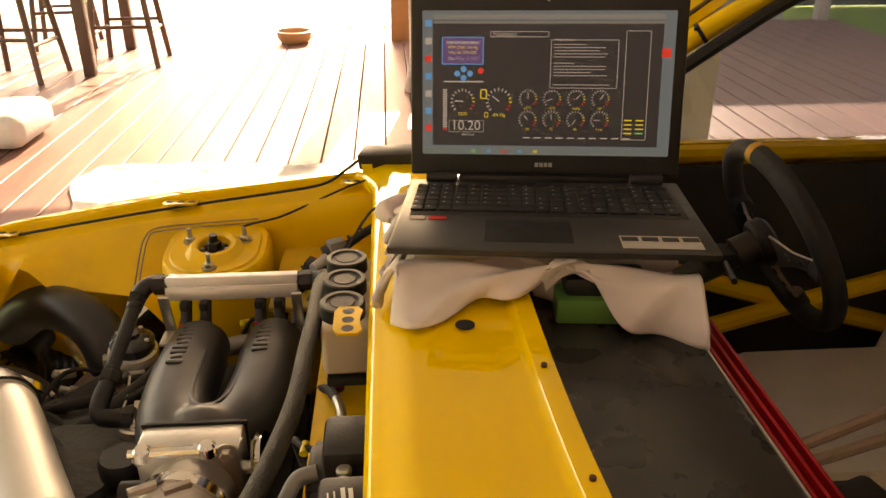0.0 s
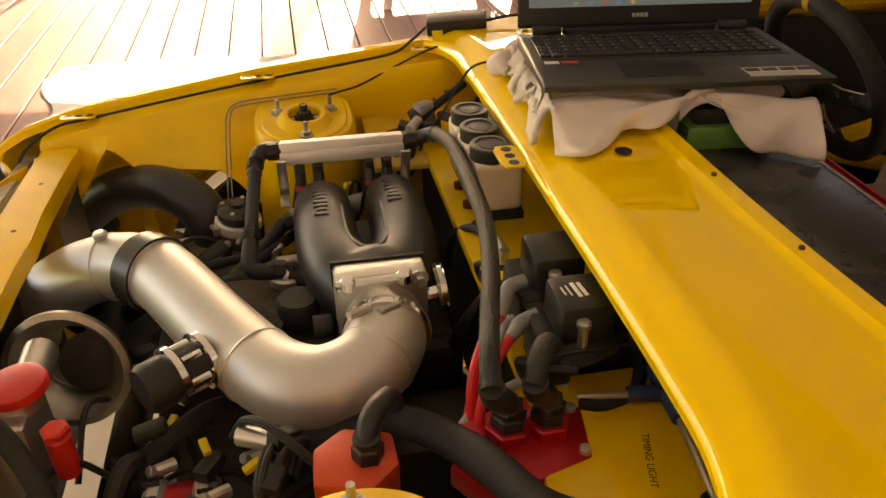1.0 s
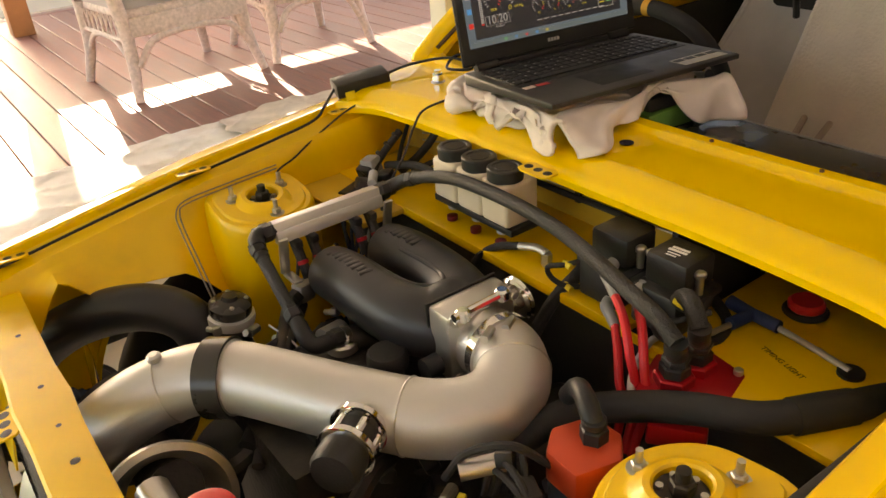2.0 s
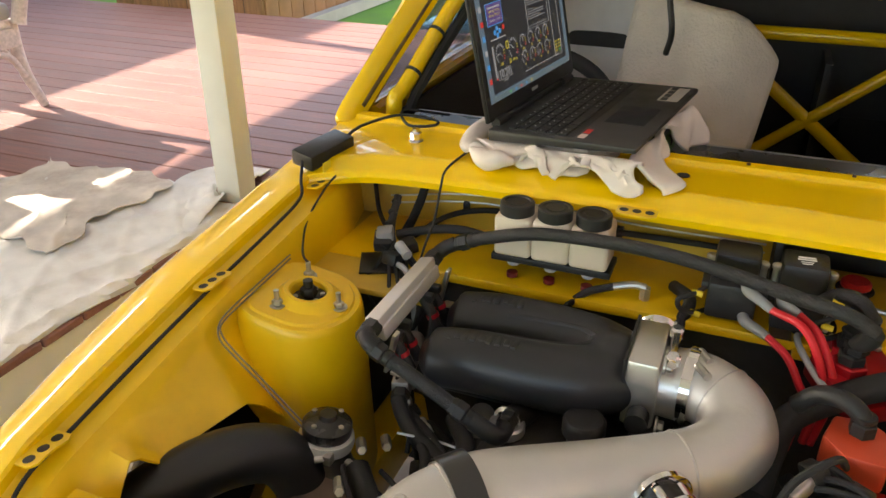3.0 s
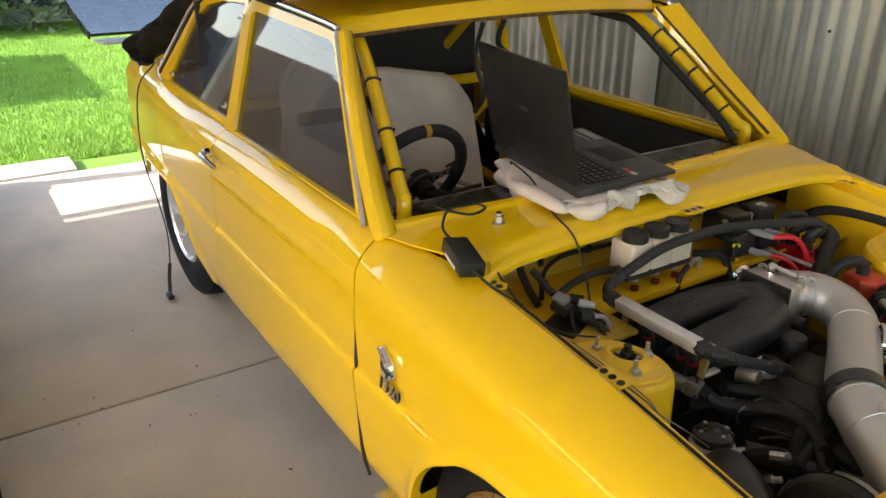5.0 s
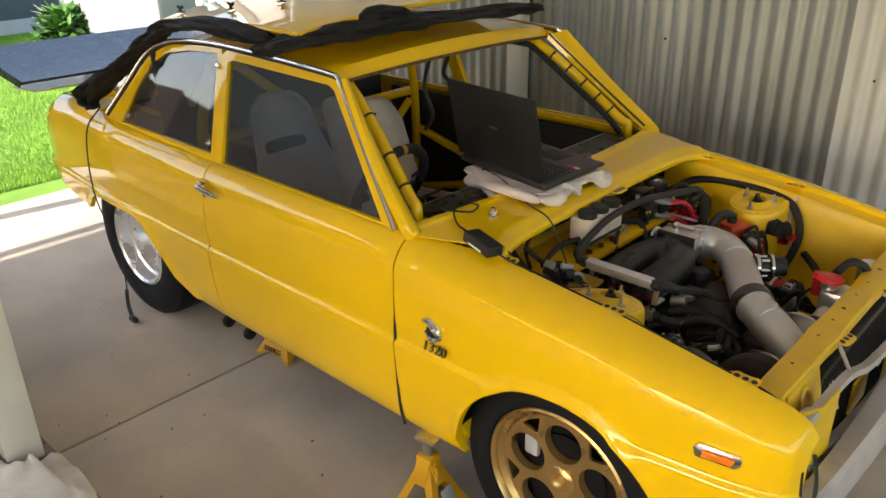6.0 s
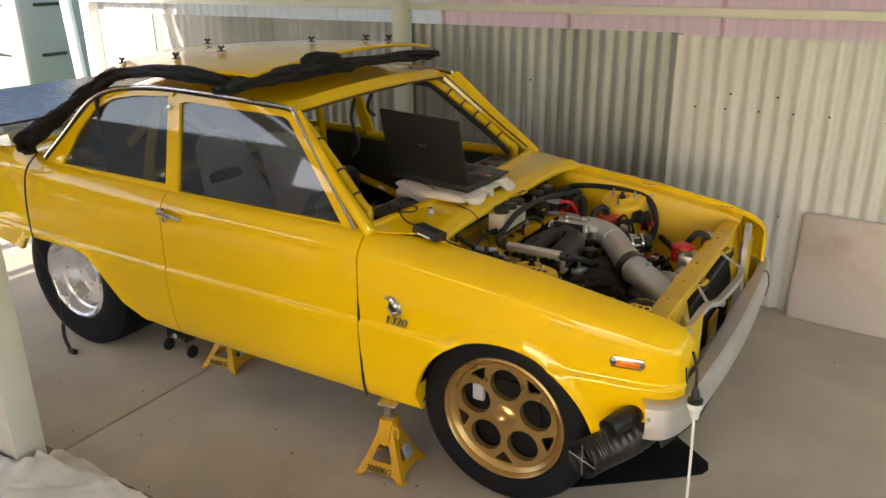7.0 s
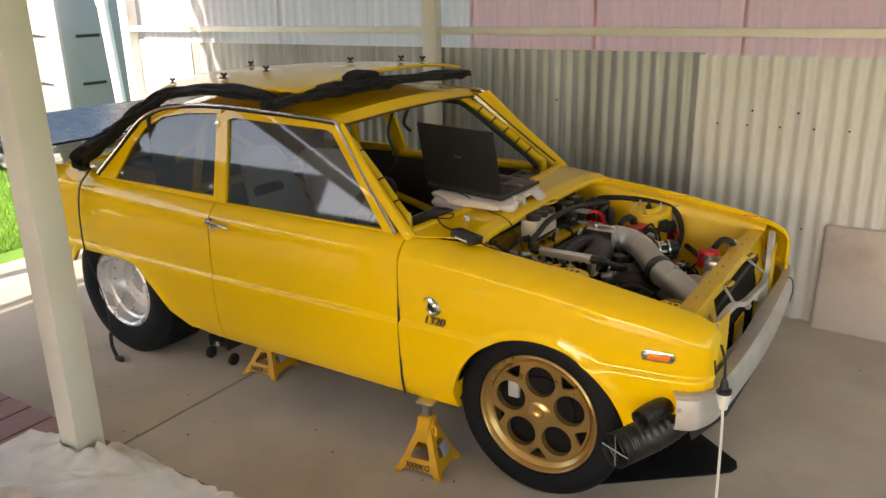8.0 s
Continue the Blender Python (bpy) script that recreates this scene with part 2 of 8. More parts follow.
def spline(pts, n=10):
    """A smooth curve through the points."""
    P = [Vector(p) for p in pts]
    P = [P[0] * 2 - P[1]] + P + [P[-1] * 2 - P[-2]]
    out = []
    for i in range(1, len(P) - 2):
        a, b, c, d = P[i - 1:i + 3]
        for k in range(n):
            t = k / n
            out.append(0.5 * ((2 * b) + (c - a) * t + (2 * a - 5 * b + 4 * c - d) * t * t + (3 * b - a - 3 * c + d) * t ** 3))
    out.append(P[-2])
    return out


def tube(pts, r, n=10, smooth=8, caps=True, flat=1.0):
    """A round bar or hose along a line; r is a radius or one for each point."""
    P = spline(pts, smooth) if smooth else [Vector(p) for p in pts]
    if isinstance(r, (int, float)):
        R = [r] * len(P)
    else:
        k = smooth or 1
        R = [r[min(i // k, len(r) - 1)] * (1 - (i % k) / k) + r[min(i // k + 1, len(r) - 1)] * ((i % k) / k) for i in range(len(P))]
    bm = bmesh.new()
    t0 = (P[1] - P[0]).normalized()
    u = t0.orthogonal().normalized()
    if abs(t0.z) < 0.9:
        u = t0.cross(Vector((0, 0, 1))).normalized()
    rings = []
    for i, p in enumerate(P):
        t = (P[min(i + 1, len(P) - 1)] - P[max(i - 1, 0)]).normalized()
        u = (u - t * u.dot(t)).normalized()
        v = t.cross(u)
        rings.append([bm.verts.new(p + u * (math.cos(a) * R[i]) + v * (math.sin(a) * R[i] * flat)) for a in (2 * math.pi * j / n for j in range(n))])
    for a, b in zip(rings, rings[1:]):
        for j in range(n):
            bm.faces.new((a[j], a[(j + 1) % n], b[(j + 1) % n], b[j]))
    if caps:
        bm.faces.new(rings[0][::-1])
        bm.faces.new(rings[-1])
    bmesh.ops.recalc_face_normals(bm, faces=bm.faces)
    return bm


def lathe(profile, n=32, axis="z", at=(0, 0, 0), m=None, caps=True):
    """A turned body: rows of (radius, height) round an axis."""
    bm = bmesh.new()
    rings = []
    for r, h in profile:
        rings.append([bm.verts.new((r * math.cos(2 * math.pi * j / n), r * math.sin(2 * math.pi * j / n), h)) for j in range(n)])
    for a, b in zip(rings, rings[1:]):
        for j in range(n):
            bm.faces.new((a[j], a[(j + 1) % n], b[(j + 1) % n], b[j]))
    bmesh.ops.remove_doubles(bm, verts=bm.verts, dist=1e-6)
    if caps and profile[0][0] > 1e-5:
        bmesh.ops.holes_fill(bm, edges=[e for e in bm.edges if e.is_boundary], sides=0)
    bmesh.ops.recalc_face_normals(bm, faces=bm.faces)
    if m is None:
        turn = {"z": Matrix.Identity(4), "y": Euler((radians(90), 0, 0)).to_matrix().to_4x4(), "x": Euler((0, radians(90), 0)).to_matrix().to_4x4()}[axis]
        m = Matrix.Translation(at) @ turn
    bmesh.ops.transform(bm, matrix=m, verts=bm.verts)
    return bm


def aim(p, d):
    """A matrix that turns +z to the direction d, at p."""
    return Matrix.Translation(p) @ Vector(d).to_track_quat("Z", "Y").to_matrix().to_4x4()


def disc(p, d, r, h, bevel=0.0, n=24):
    b = min(bevel, h / 2, r / 2)
    prof = [(0, 0), (r - b, 0), (r, b), (r, h - b), (r - b, h), (0, h)] if b else [(0, 0), (r, 0), (r, h), (0, h)]
    return lathe(prof, n, m=aim(p, d))


def hexbolt(p, d, r, h):
    return merge(disc(p, d, r * 1.5, h * 0.25, n=16), disc(Vector(p) + Vector(d).normalized() * h * 0.25, d, r, h * 0.75, r * 0.2, n=6))


def prism(poly, depth, to3=None, bevel=0.0):
    """A flat outline (u, v) given a thickness; to3 places (u, v, w) in space."""
    bm = bmesh.new()
    vs = [bm.verts.new((p[0], p[1], 0)) for p in poly]
    f = bm.faces.new(vs)
    g = bmesh.ops.extrude_face_region(bm, geom=[f])
    bmesh.ops.translate(bm, verts=[v for v in g["geom"] if isinstance(v, bmesh.types.BMVert)], vec=(0, 0, depth))
    bmesh.ops.recalc_face_normals(bm, faces=bm.faces)
    if bevel:
        bmesh.ops.bevel(bm, geom=bm.edges[:], offset=bevel, segments=2, profile=0.5, affect="EDGES")
    if to3:
        for v in bm.verts:
            v.co = Vector(to3(*v.co))
        bmesh.ops.recalc_face_normals(bm, faces=bm.faces)
    return bm


def ring(outer, inner, depth, to3):
    """A frame between two outlines of as many points."""
    bm = bmesh.new()
    n = len(outer)
    L = [[bm.verts.new(to3(p[0], p[1], w)) for p in o] for w in (0, depth) for o in (outer, inner)]
    for i in range(n):
        j = (i + 1) % n
        bm.faces.new((L[0][i], L[0][j], L[1][j], L[1][i]))
        bm.faces.new((L[2][i], L[3][i], L[3][j], L[2][j]))
        bm.faces.new((L[0][i], L[2][i], L[2][j], L[0][j]))
        bm.faces.new((L[1][i], L[1][j], L[3][j], L[3][i]))
    bmesh.ops.recalc_face_normals(bm, faces=bm.faces)
    return bm


def grid(rows, thick=0.0):
    """A skin through rows of points, with a thickness if given."""
    bm = bmesh.new()
    V = [[bm.verts.new(p) for p in r] for r in rows]
    for a, b in zip(V, V[1:]):
        for j in range(len(a) - 1):
            bm.faces.new((a[j], a[j + 1], b[j + 1], b[j]))
    bmesh.ops.remove_doubles(bm, verts=bm.verts, dist=1e-5)
    if thick:
        bmesh.ops.recalc_face_normals(bm, faces=bm.faces)
        bmesh.ops.solidify(bm, geom=bm.faces[:], thickness=thick)
    bmesh.ops.recalc_face_normals(bm, faces=bm.faces)
    return bm


def lerp(table, x):
    """A value from rows of (x, value), with a smooth passage between them."""
    if x <= table[0][0]:
        return table[0][1]
    for (a, u), (b, v) in zip(table, table[1:]):
        if x <= b:
            t = (x - a) / (b - a)
            return u + (v - u) * t
    return table[-1][1]


def writing(text, size, m, material, parent, depth=0.0006, name="lettering", align="CENTER"):
    cu = bpy.data.curves.new(name, "FONT")
    cu.body, cu.size, cu.extrude, cu.align_x, cu.align_y = text, size, depth, align, "CENTER"
    tmp = bpy.data.objects.new(name, cu)
    scene.collection.objects.link(tmp)
    dg = bpy.context.evaluated_depsgraph_get()
    me = bpy.data.meshes.new_from_object(tmp.evaluated_get(dg))
    bpy.data.objects.remove(tmp)
    bpy.data.curves.remove(cu)
    me.transform(m)
    me.materials.clear()
    me.materials.append(material)
    ob = new(name, me)
    ob.parent = parent
    return ob

# ---- the place: slab, lawn, deck, wall, roof ----
DZ = 0.25            # deck top
EDGE = -1.5          # deck edge beside the slab
WALL = 1.45          # sheet wall


def ground():
    g = thing("ground", "wide lawn ground round the carport", "ground", kind="structure")
    part("soil", box((-10, 0, -0.13), (90, 90, 0.2)), SOIL, g)
    s = thing("concrete_slab", "stained grey concrete carport floor with a saw-cut joint", "floor", kind="structure")
    for x0, x1 in ((-4.28, -1.57), (-1.558, 1.44), (1.452, 4.6)):
        part("slab", box(((x0 + x1) / 2, 0.033, -0.1), (x1 - x0, 3.034, 0.2), 0.004), CONCRETE, s)
    part("joint_bed", box((0.1, 0.02, -0.12), (8.8, 3.0, 0.2)), RUBBER, s)
    k = thing("lawn_edging", "pale concrete edging strip beside the lawn", "edging", kind="structure")
    part("strip", box((-4.46, -1.12, -0.03), (0.3, 0.66, 0.08), 0.01), WHITEP, k)
    part("strip", box((-4.46, 1.1, -0.05), (0.3, 1.2, 0.1), 0.01), WHITEP, k)
    pv = thing("paved_path", "sunlit pale paved path beyond the deck", "path", kind="structure")
    part("bed", box((1.0, -8.2, -0.02), (9, 3.8, 0.12)), WHITEP, pv)
    bm = bmesh.new()
    for i in range(26):
        for j in range(8):
            b = box((-2.6 + i * 0.31 + (j % 2) * 0.15, -6.95 - j * 0.2, 0.045), (0.3, 0.19, 0.03))
            me = bpy.data.meshes.new("t")
            b.to_mesh(me)
            b.free()
            bm.from_mesh(me)
    tagged(part("paver", bm, CONCRETE, pv), kind="stuff")


def lawn():
    """Short blades, one joined sheet of them."""
    rnd = random.Random(4)
    V, F = [], []
    n = 230000
    for _ in range(n):
        x = -4.62 - 7.2 * rnd.random() ** 1.35
        y = -3.0 + 7.5 * rnd.random()
        if x > -4.64 and (y < -0.78 or y > 0.5):
            continue
        h, a = 0.012 + 0.018 * rnd.random(), rnd.random() * 6.28
        w = 0.0015 + 0.002 * rnd.random()
        c, s = math.cos(a) * w, math.sin(a) * w
        lx, ly = (rnd.random() - 0.5) * 0.026, (rnd.random() - 0.5) * 0.026
        i = len(V)
        V += [(x - c, y - s, -0.03), (x + c, y + s, -0.03), (x + lx, y + ly, h - 0.02)]
        F.append((i, i + 1, i + 2))
    me = bpy.data.meshes.new("lawn")
    me.from_pydata(V, [], F)
    me.materials.append(GRASS)
    tagged(new("lawn", me), "short green lawn behind the carport", "lawn", kind="stuff")


def corrugated(x0, x1, z0, z1, y, material, parent, name="sheet", pitch=0.076, amp=0.009):
    n = max(4, int((x1 - x0) / pitch * 8))
    rows = []
    for z in (z0, z1):
        rows.append([(x0 + (x1 - x0) * i / n, y + amp * math.sin(2 * math.pi * (x0 + (x1 - x0) * i / n) / pitch), z) for i in range(n + 1)])
    return part(name, grid(rows, 0.002), material, parent)


def sheet_wall():
    w = thing("wall_north", "corrugated steel wall, weathered galvanised and white painted sheets", "wall", kind="structure")
    for x0, x1 in ((-4.1, -3.3), (-3.3, -2.46), (-2.46, -1.63), (-1.63, -0.82), (-0.82, -0.07)):
        corrugated(x0, x1, 0.0, 1.385, WALL, GALV, w)
    for i, x0 in enumerate((-0.09, 0.72, 1.53, 2.34, 3.15)):
        corrugated(x0, x0 + 0.83, 0.0, 1.375 + 0.004 * (i % 2), WALL - 0.014 - 0.002 * (i % 2), WHITEST, w)
    corrugated(-4.76, -4.08, 0.02, 1.40, WALL - 0.012, WHITEST, w)
    for x0 in (-4.76, -3.95, -3.14, -2.33, -1.52, -0.71, 0.1, 0.91, 1.72, 2.53, 3.34):
        corrugated(x0, x0 + 0.83, 1.36, 2.5, WALL + 0.03, CLEARW if x0 < -1.6 else CLEARROOF, w, "clear_sheet")
    part("rail", box((-0.4, WALL - 0.045, 1.49), (8.8, 0.05, 0.045), 0.004), CREAMP, w, "painted steel rail")
    for x in (-1.75, 1.6):
        part("post", box((x, WALL - 0.06, 1.25), (0.1, 0.07, 2.5), 0.006), CREAMP, w)
    part("corner_post", box((-4.76, WALL - 0.04, 1.25), (0.1, 0.1, 2.5), 0.006), WHITEP, w)
    for x in (-0.9, 0.2, 0.42, 0.9, 1.2):
        part("screw", disc((x, WALL - 0.026, 1.10), (0, -1, 0), 0.006, 0.004, n=8), DARKMETAL, w)
    for x in (0.03, 0.18, 0.34, 0.5, 0.66, 0.9, 1.05, 1.2):
        for z in (1.02, 0.5):
            part("screw", disc((x, WALL - 0.024, z + 0.004 * math.sin(x * 40)), (0, -1, 0), 0.0055, 0.004, n=8), DARKMETAL, w)


def carport_roof():
    # out of view; carried past the carport so its shadow edge crosses the deck
    r = thing("ceiling", "unseen translucent carport roof on timber beams, extended to shade the deck", "roof", kind="structure")
    part("roof_sheet", box((0.2, -2.215, 2.53), (8.8, 7.73, 0.006)), ROOFSHEET, r, "translucent roof sheet")
    part("eave_beam", box((0.2, -6.0, 2.42), (8.8, 0.07, 0.18), 0.004), CREAMP, r)
    for x in (-4.25, -1.3, 1.6, 4.5):
        part("beam", box((x, -2.25, 2.45), (0.06, 7.6, 0.12), 0.004), CREAMP, r)


def post(x, y, z0=DZ, s=0.1, z1=2.5, material=CREAMP, label="cream painted square timber carport post on the deck edge"):
    p = part("post", box((x, y, (z0 + z1) / 2), (s, s, z1 - z0), 0.006), material, None)
    p.name = "carport_post"
    return tagged(p, label, "post", kind="structure")


def deck():
    d = thing("deck", "red-brown oiled timber deck with a cream fascia", "deck", kind="structure")
    part("fascia", box((-0.5, EDGE - 0.02, 0.131), (7.6, 0.035, 0.21), 0.004), CREAMP, d, "cream painted fascia board")
    part("fascia", box((-4.285, -3.7, 0.11), (0.03, 4.4, 0.22), 0.004), CREAMP, d)
    # solid black fill below the boards and along the slab, in place of shade
    part("underdeck_shade", box((-0.5, -3.7, 0.08), (7.4, 4.3, 0.12)), RUBBER, d, "black block filling the shade under the boards")
    part("gap_shade_strip", box((-0.5, EDGE - 0.025, -0.042), (7.6, 0.15, 0.06)), RUBBER, d, "black strip for the shaded gap along the slab")
    w, gap = 0.136, 0.006
    bm = box((0, 0, 0), (w, 4.5, 0.024), 0.003, seg=1)
    me = bpy.data.meshes.new("board")
    bm.to_mesh(me)
    bm.free()
    me.materials.append(DECK)
    n = int(7.55 / (w + gap))
    for i in range(n):
        b = new("board", me)
        b.parent = d
        b.location = (-4.27 + w / 2 + i * (w + gap), -3.73, DZ - 0.012)
    part("end_board", box((-0.5, -6.05, DZ - 0.012), (7.6, 0.13, 0.026), 0.003), DECK, d)


def backyard():
    f = thing("fence", "slate coloured steel panel fence across the back of the lawn", "fence", kind="structure")
    for i in range(9):
        part("panel", box((-12.0, -8 + i * 1.9 + 0.95, 0.9), (0.03, 1.84, 1.8)), FENCE, f)
        part("fence_post", box((-11.97, -8 + i * 1.9, 0.92), (0.06, 0.05, 1.86), 0.004), FENCE, f)
    part("kick_board", box((-11.93, 0, 0.06), (0.04, 17, 0.22)), GREYP, f, "pale concrete kick board")
    s = thing("timber_shed", "oiled timber clad shed and low screen beside the lawn", "shed", kind="structure")
    part("core", box((-8.3, -5.2, 0.86), (2.5, 3.1, 1.72)), BROWNWOOD, s)
    part("screen_core", box((-5.8, -4.2, 0.5), (2.5, 1.1, 1.0)), BROWNWOOD, s)
    for i in range(13):
        part("cladding_board", box((-4.66 - i * 0.19, -3.635, 0.52), (0.182, 0.02, 1.04), 0.003), TIMBER, s)
    for i in range(13):
        part("cladding_board", box((-7.13 - i * 0.19, -3.635, 0.88), (0.182, 0.02, 1.76), 0.003), TIMBER, s)
    for i in range(8):
        part("cladding_board", box((-4.555, -3.73 - i * 0.19, 0.52), (0.02, 0.182, 1.04), 0.003), TIMBER, s)
    part("kick", box((-7.0, -3.56, 0.03), (5.0, 0.1, 0.1)), CONCRETE, s)
    # unseen wall, added so that its shadow covers the far deck
    h = thing("deck_shade_wall", "pale wall with a flat eave, added out of view to shade the deck", "house", kind="structure")
    part("wall", box((-2.53, -7.55, 1.18), (3.94, 0.3, 2.36)), CREAMP, h)
    part("eave", box((-2.53, -7.4, 2.31), (3.99, 0.12, 0.1)), WHITEP, h)
    # unseen screens, added to cut the sunlight down to a strip
    bw = thing("shade_screen", "tall slate coloured screen added out of view to shade deck and lawn", "wall", kind="structure")
    part("screen", box((-6.4, -8.7, 1.65), (3.6, 0.12, 3.3)), FENCE, bw)
    part("screen", box((-11.3, -8.7, 2.0), (6.2, 0.12, 4.0)), FENCE, bw)
    # storage units past the wall's end
    c = thing("storage_cabinet", "tall grey plastic outdoor cabinet with dark grip slots", "cabinet")
    part("body", box((-6.9, 2.1, 1.1), (1.7, 1.05, 2.2), 0.05), mat("cabinet_grey", (0.24, 0.25, 0.25), 0.5, 0, 0.06, 4, 0.05, 60), c)
    for z in (0.5, 0.95, 1.4, 1.85):
        part("slot", tube([(-6.25, 1.572, z), (-6.6, 1.57, z + 0.012), (-7.0, 1.572, z)], [0.006, 0.02, 0.006], 8, 4), RUBBER, c)
        part("slot", tube([(-6.046, 1.75, z), (-6.046, 2.0, z)], 0.014, 8, 0), RUBBER, c)
    w2 = thing("white_panel", "sunlit white panel wall behind the lawn", "panel", kind="structure")
    part("panel", box((-9.4, 2.6, 1.2), (2.6, 0.1, 2.4), 0.02), WHITEP, w2)
    d = thing("drain_pipe", "white plastic downpipe leaning beside the wall's end", "pipe")
    part("pipe", tube([(-5.24, 1.52, 1.72), (-5.2, 1.52, 1.2), (-5.12, 1.52, 0.2), (-5.1, 1.52, 0.0)], 0.045, 14, 4), WHITEP, d)
    part("elbow", tube([(-5.24, 1.52, 1.68), (-5.25, 1.52, 1.76), (-5.3, 1.52, 1.8)], 0.052, 14, 5), WHITEP, d)


def leaf_mesh(rnd, n, size, spread, height, material, name):
    V, F = [], []
    for _ in range(n):
        a = rnd.random() * 6.283
        r = spread * math.sqrt(rnd.random()) * (0.55 + 0.45 * rnd.random())
        z = height * (rnd.random() ** 0.8)
        r *= 0.45 + 0.75 * math.sin(min(1, z / height + 0.12) * 2.7)
        c = Vector((r * math.cos(a), r * math.sin(a), z))
        d = (Vector((math.cos(a + rnd.uniform(-1, 1)), math.sin(a + rnd.uniform(-1, 1)), rnd.uniform(-0.3, 0.9)))).normalized()
        s = size * (0.6 + 0.8 * rnd.random())
        u = d.cross(Vector((rnd.random() - 0.5, rnd.random() - 0.5, 1))).normalized() * s * 0.22
        i = len(V)
        V += [tuple(c), tuple(c + d * s * 0.5 + u), tuple(c + d * s), tuple(c + d * s * 0.5 - u)]
        F.append((i, i + 1, i + 2, i + 3))
    me = bpy.data.meshes.new(name)
    me.from_pydata(V, [], F)
    me.materials.append(material)
    return me


LEAF = mat("leaf_green", (0.06, 0.16, 0.025), 0.5, 0, 0.5, 3)
LEAFP = mat("pale_leaf", (0.20, 0.27, 0.16), 0.5, 0, 0.4, 3)


def shrubs():
    rnd = random.Random(9)
    for x, y, s, h, m, label in ((-11.2, -1.9, 0.55, 1.3, LEAF, "spiky green strap-leaf shrub against the fence"), (-11.3, -1.1, 0.7, 1.5, LEAF, "leafy green shrub against the fence"),
                                 (-11.1, -0.2, 0.7, 1.7, LEAFP, "pale grey-green shrub against the fence"), (-11.2, 0.8, 0.8, 1.6, LEAF, "leafy green shrub against the fence"),
                                 (-11.2, -3.0, 0.5, 1.1, LEAF, "low green shrub against the fence"), (-7.9, 1.5, 0.35, 0.7, LEAF, "small bright green plant beside the cabinet")):
        e = thing("shrub", label, "shrub")
        e.location = (x, y, -0.03)
        part("stem", tube([(0, 0, 0), (0.02, 0.01, h * 0.4), (0.0, 0.03, h * 0.7)], [0.03, 0.02, 0.01], 8, 3), BROWNWOOD, e)
        o = new("foliage", leaf_mesh(rnd, 1100, 0.16, s, h, m, "foliage"))
        o.parent = e


ground()
lawn()
sheet_wall()
carport_roof()
deck()
post(-1.27, -1.56)
post(-4.22, -1.56)
post(-4.15, -6.05)
post(-0.42, -5.35, material=TIMBER, s=0.14, label="square oiled timber post on the deck")
backyard()
shrubs()

# ---- the car ----
car = thing("car", "yellow two-door coupe without bonnet or windscreen on jack stands", "car")
WIDTH = [(-3.14, 0.60), (-3.08, 0.655), (-2.9, 0.695), (-2.6, 0.718), (-2.2, 0.738), (-1.5, 0.75), (-0.5, 0.748), (0, 0.737), (0.25, 0.722), (0.42, 0.70), (0.5, 0.682), (0.545, 0.655), (0.565, 0.62)]
TOP = [(-3.14, 0.80), (-3.08, 0.86), (-2.95, 0.905), (-2.6, 0.93), (-2.3, 0.915), (-2.0, 0.90), (-1.5, 0.888), (-0.55, 0.884), (-0.25, 0.864), (0.07, 0.831), (0.4, 0.779), (0.5, 0.754), (0.545, 0.73), (0.565, 0.70)]
INNER = [(-3.14, 0.50), (-2.95, 0.58), (-2.5, 0.62), (-2.25, 0.655), (-1.5, 0.668), (-0.62, 0.674), (-0.45, 0.635), (-0.3, 0.598), (0.4, 0.594), (0.565, 0.57)]
ARCH = (0.016, 0.318)     # front wheel arch: middle and radius
SILL = 0.264


def bottom(x):
    c, r = ARCH
    if abs(x - c) < r:
        return max(SILL, 0.297 + math.sqrt(r * r - (x - c) ** 2))
    if x > c + r:
        return lerp([(0.334, 0.355), (0.42, 0.375), (0.48, 0.41), (0.565, 0.46)], x)
    if x < -1.6:
        return lerp([(-3.14, 0.52), (-2.75, 0.47), (-2.56, 0.46), (-2.5, 0.525), (-2.44, 0.548), (-2.1, 0.555), (-2.02, 0.535), (-1.93, 0.45), (-1.83, 0.345), (-1.72, 0.290), (-1.6, SILL)], x)
    return SILL


def flank(x, z):
    """Half the width at a height."""
    off = lerp([(0.255, 0.060), (0.285, 0.036), (0.35, 0.018), (0.46, 0.006), (0.555, 0.0), (0.57, 0.0), (0.584, 0.012), (0.66, 0.008), (0.74, 0.010), (0.80, 0.014), (0.9, 0.02)], z)
    c, r = ARCH
    d = math.hypot(x - c, z - 0.30) - r
    flare = 0.012 * math.exp(-((d - 0.005) / 0.022) ** 2) if z > 0.33 else 0
    d2 = z - bottom(x)
    if -2.6 < x < -1.7:
        flare += 0.008 * math.exp(-(d2 / 0.03) ** 2)
    return lerp(WIDTH, x) - off + flare


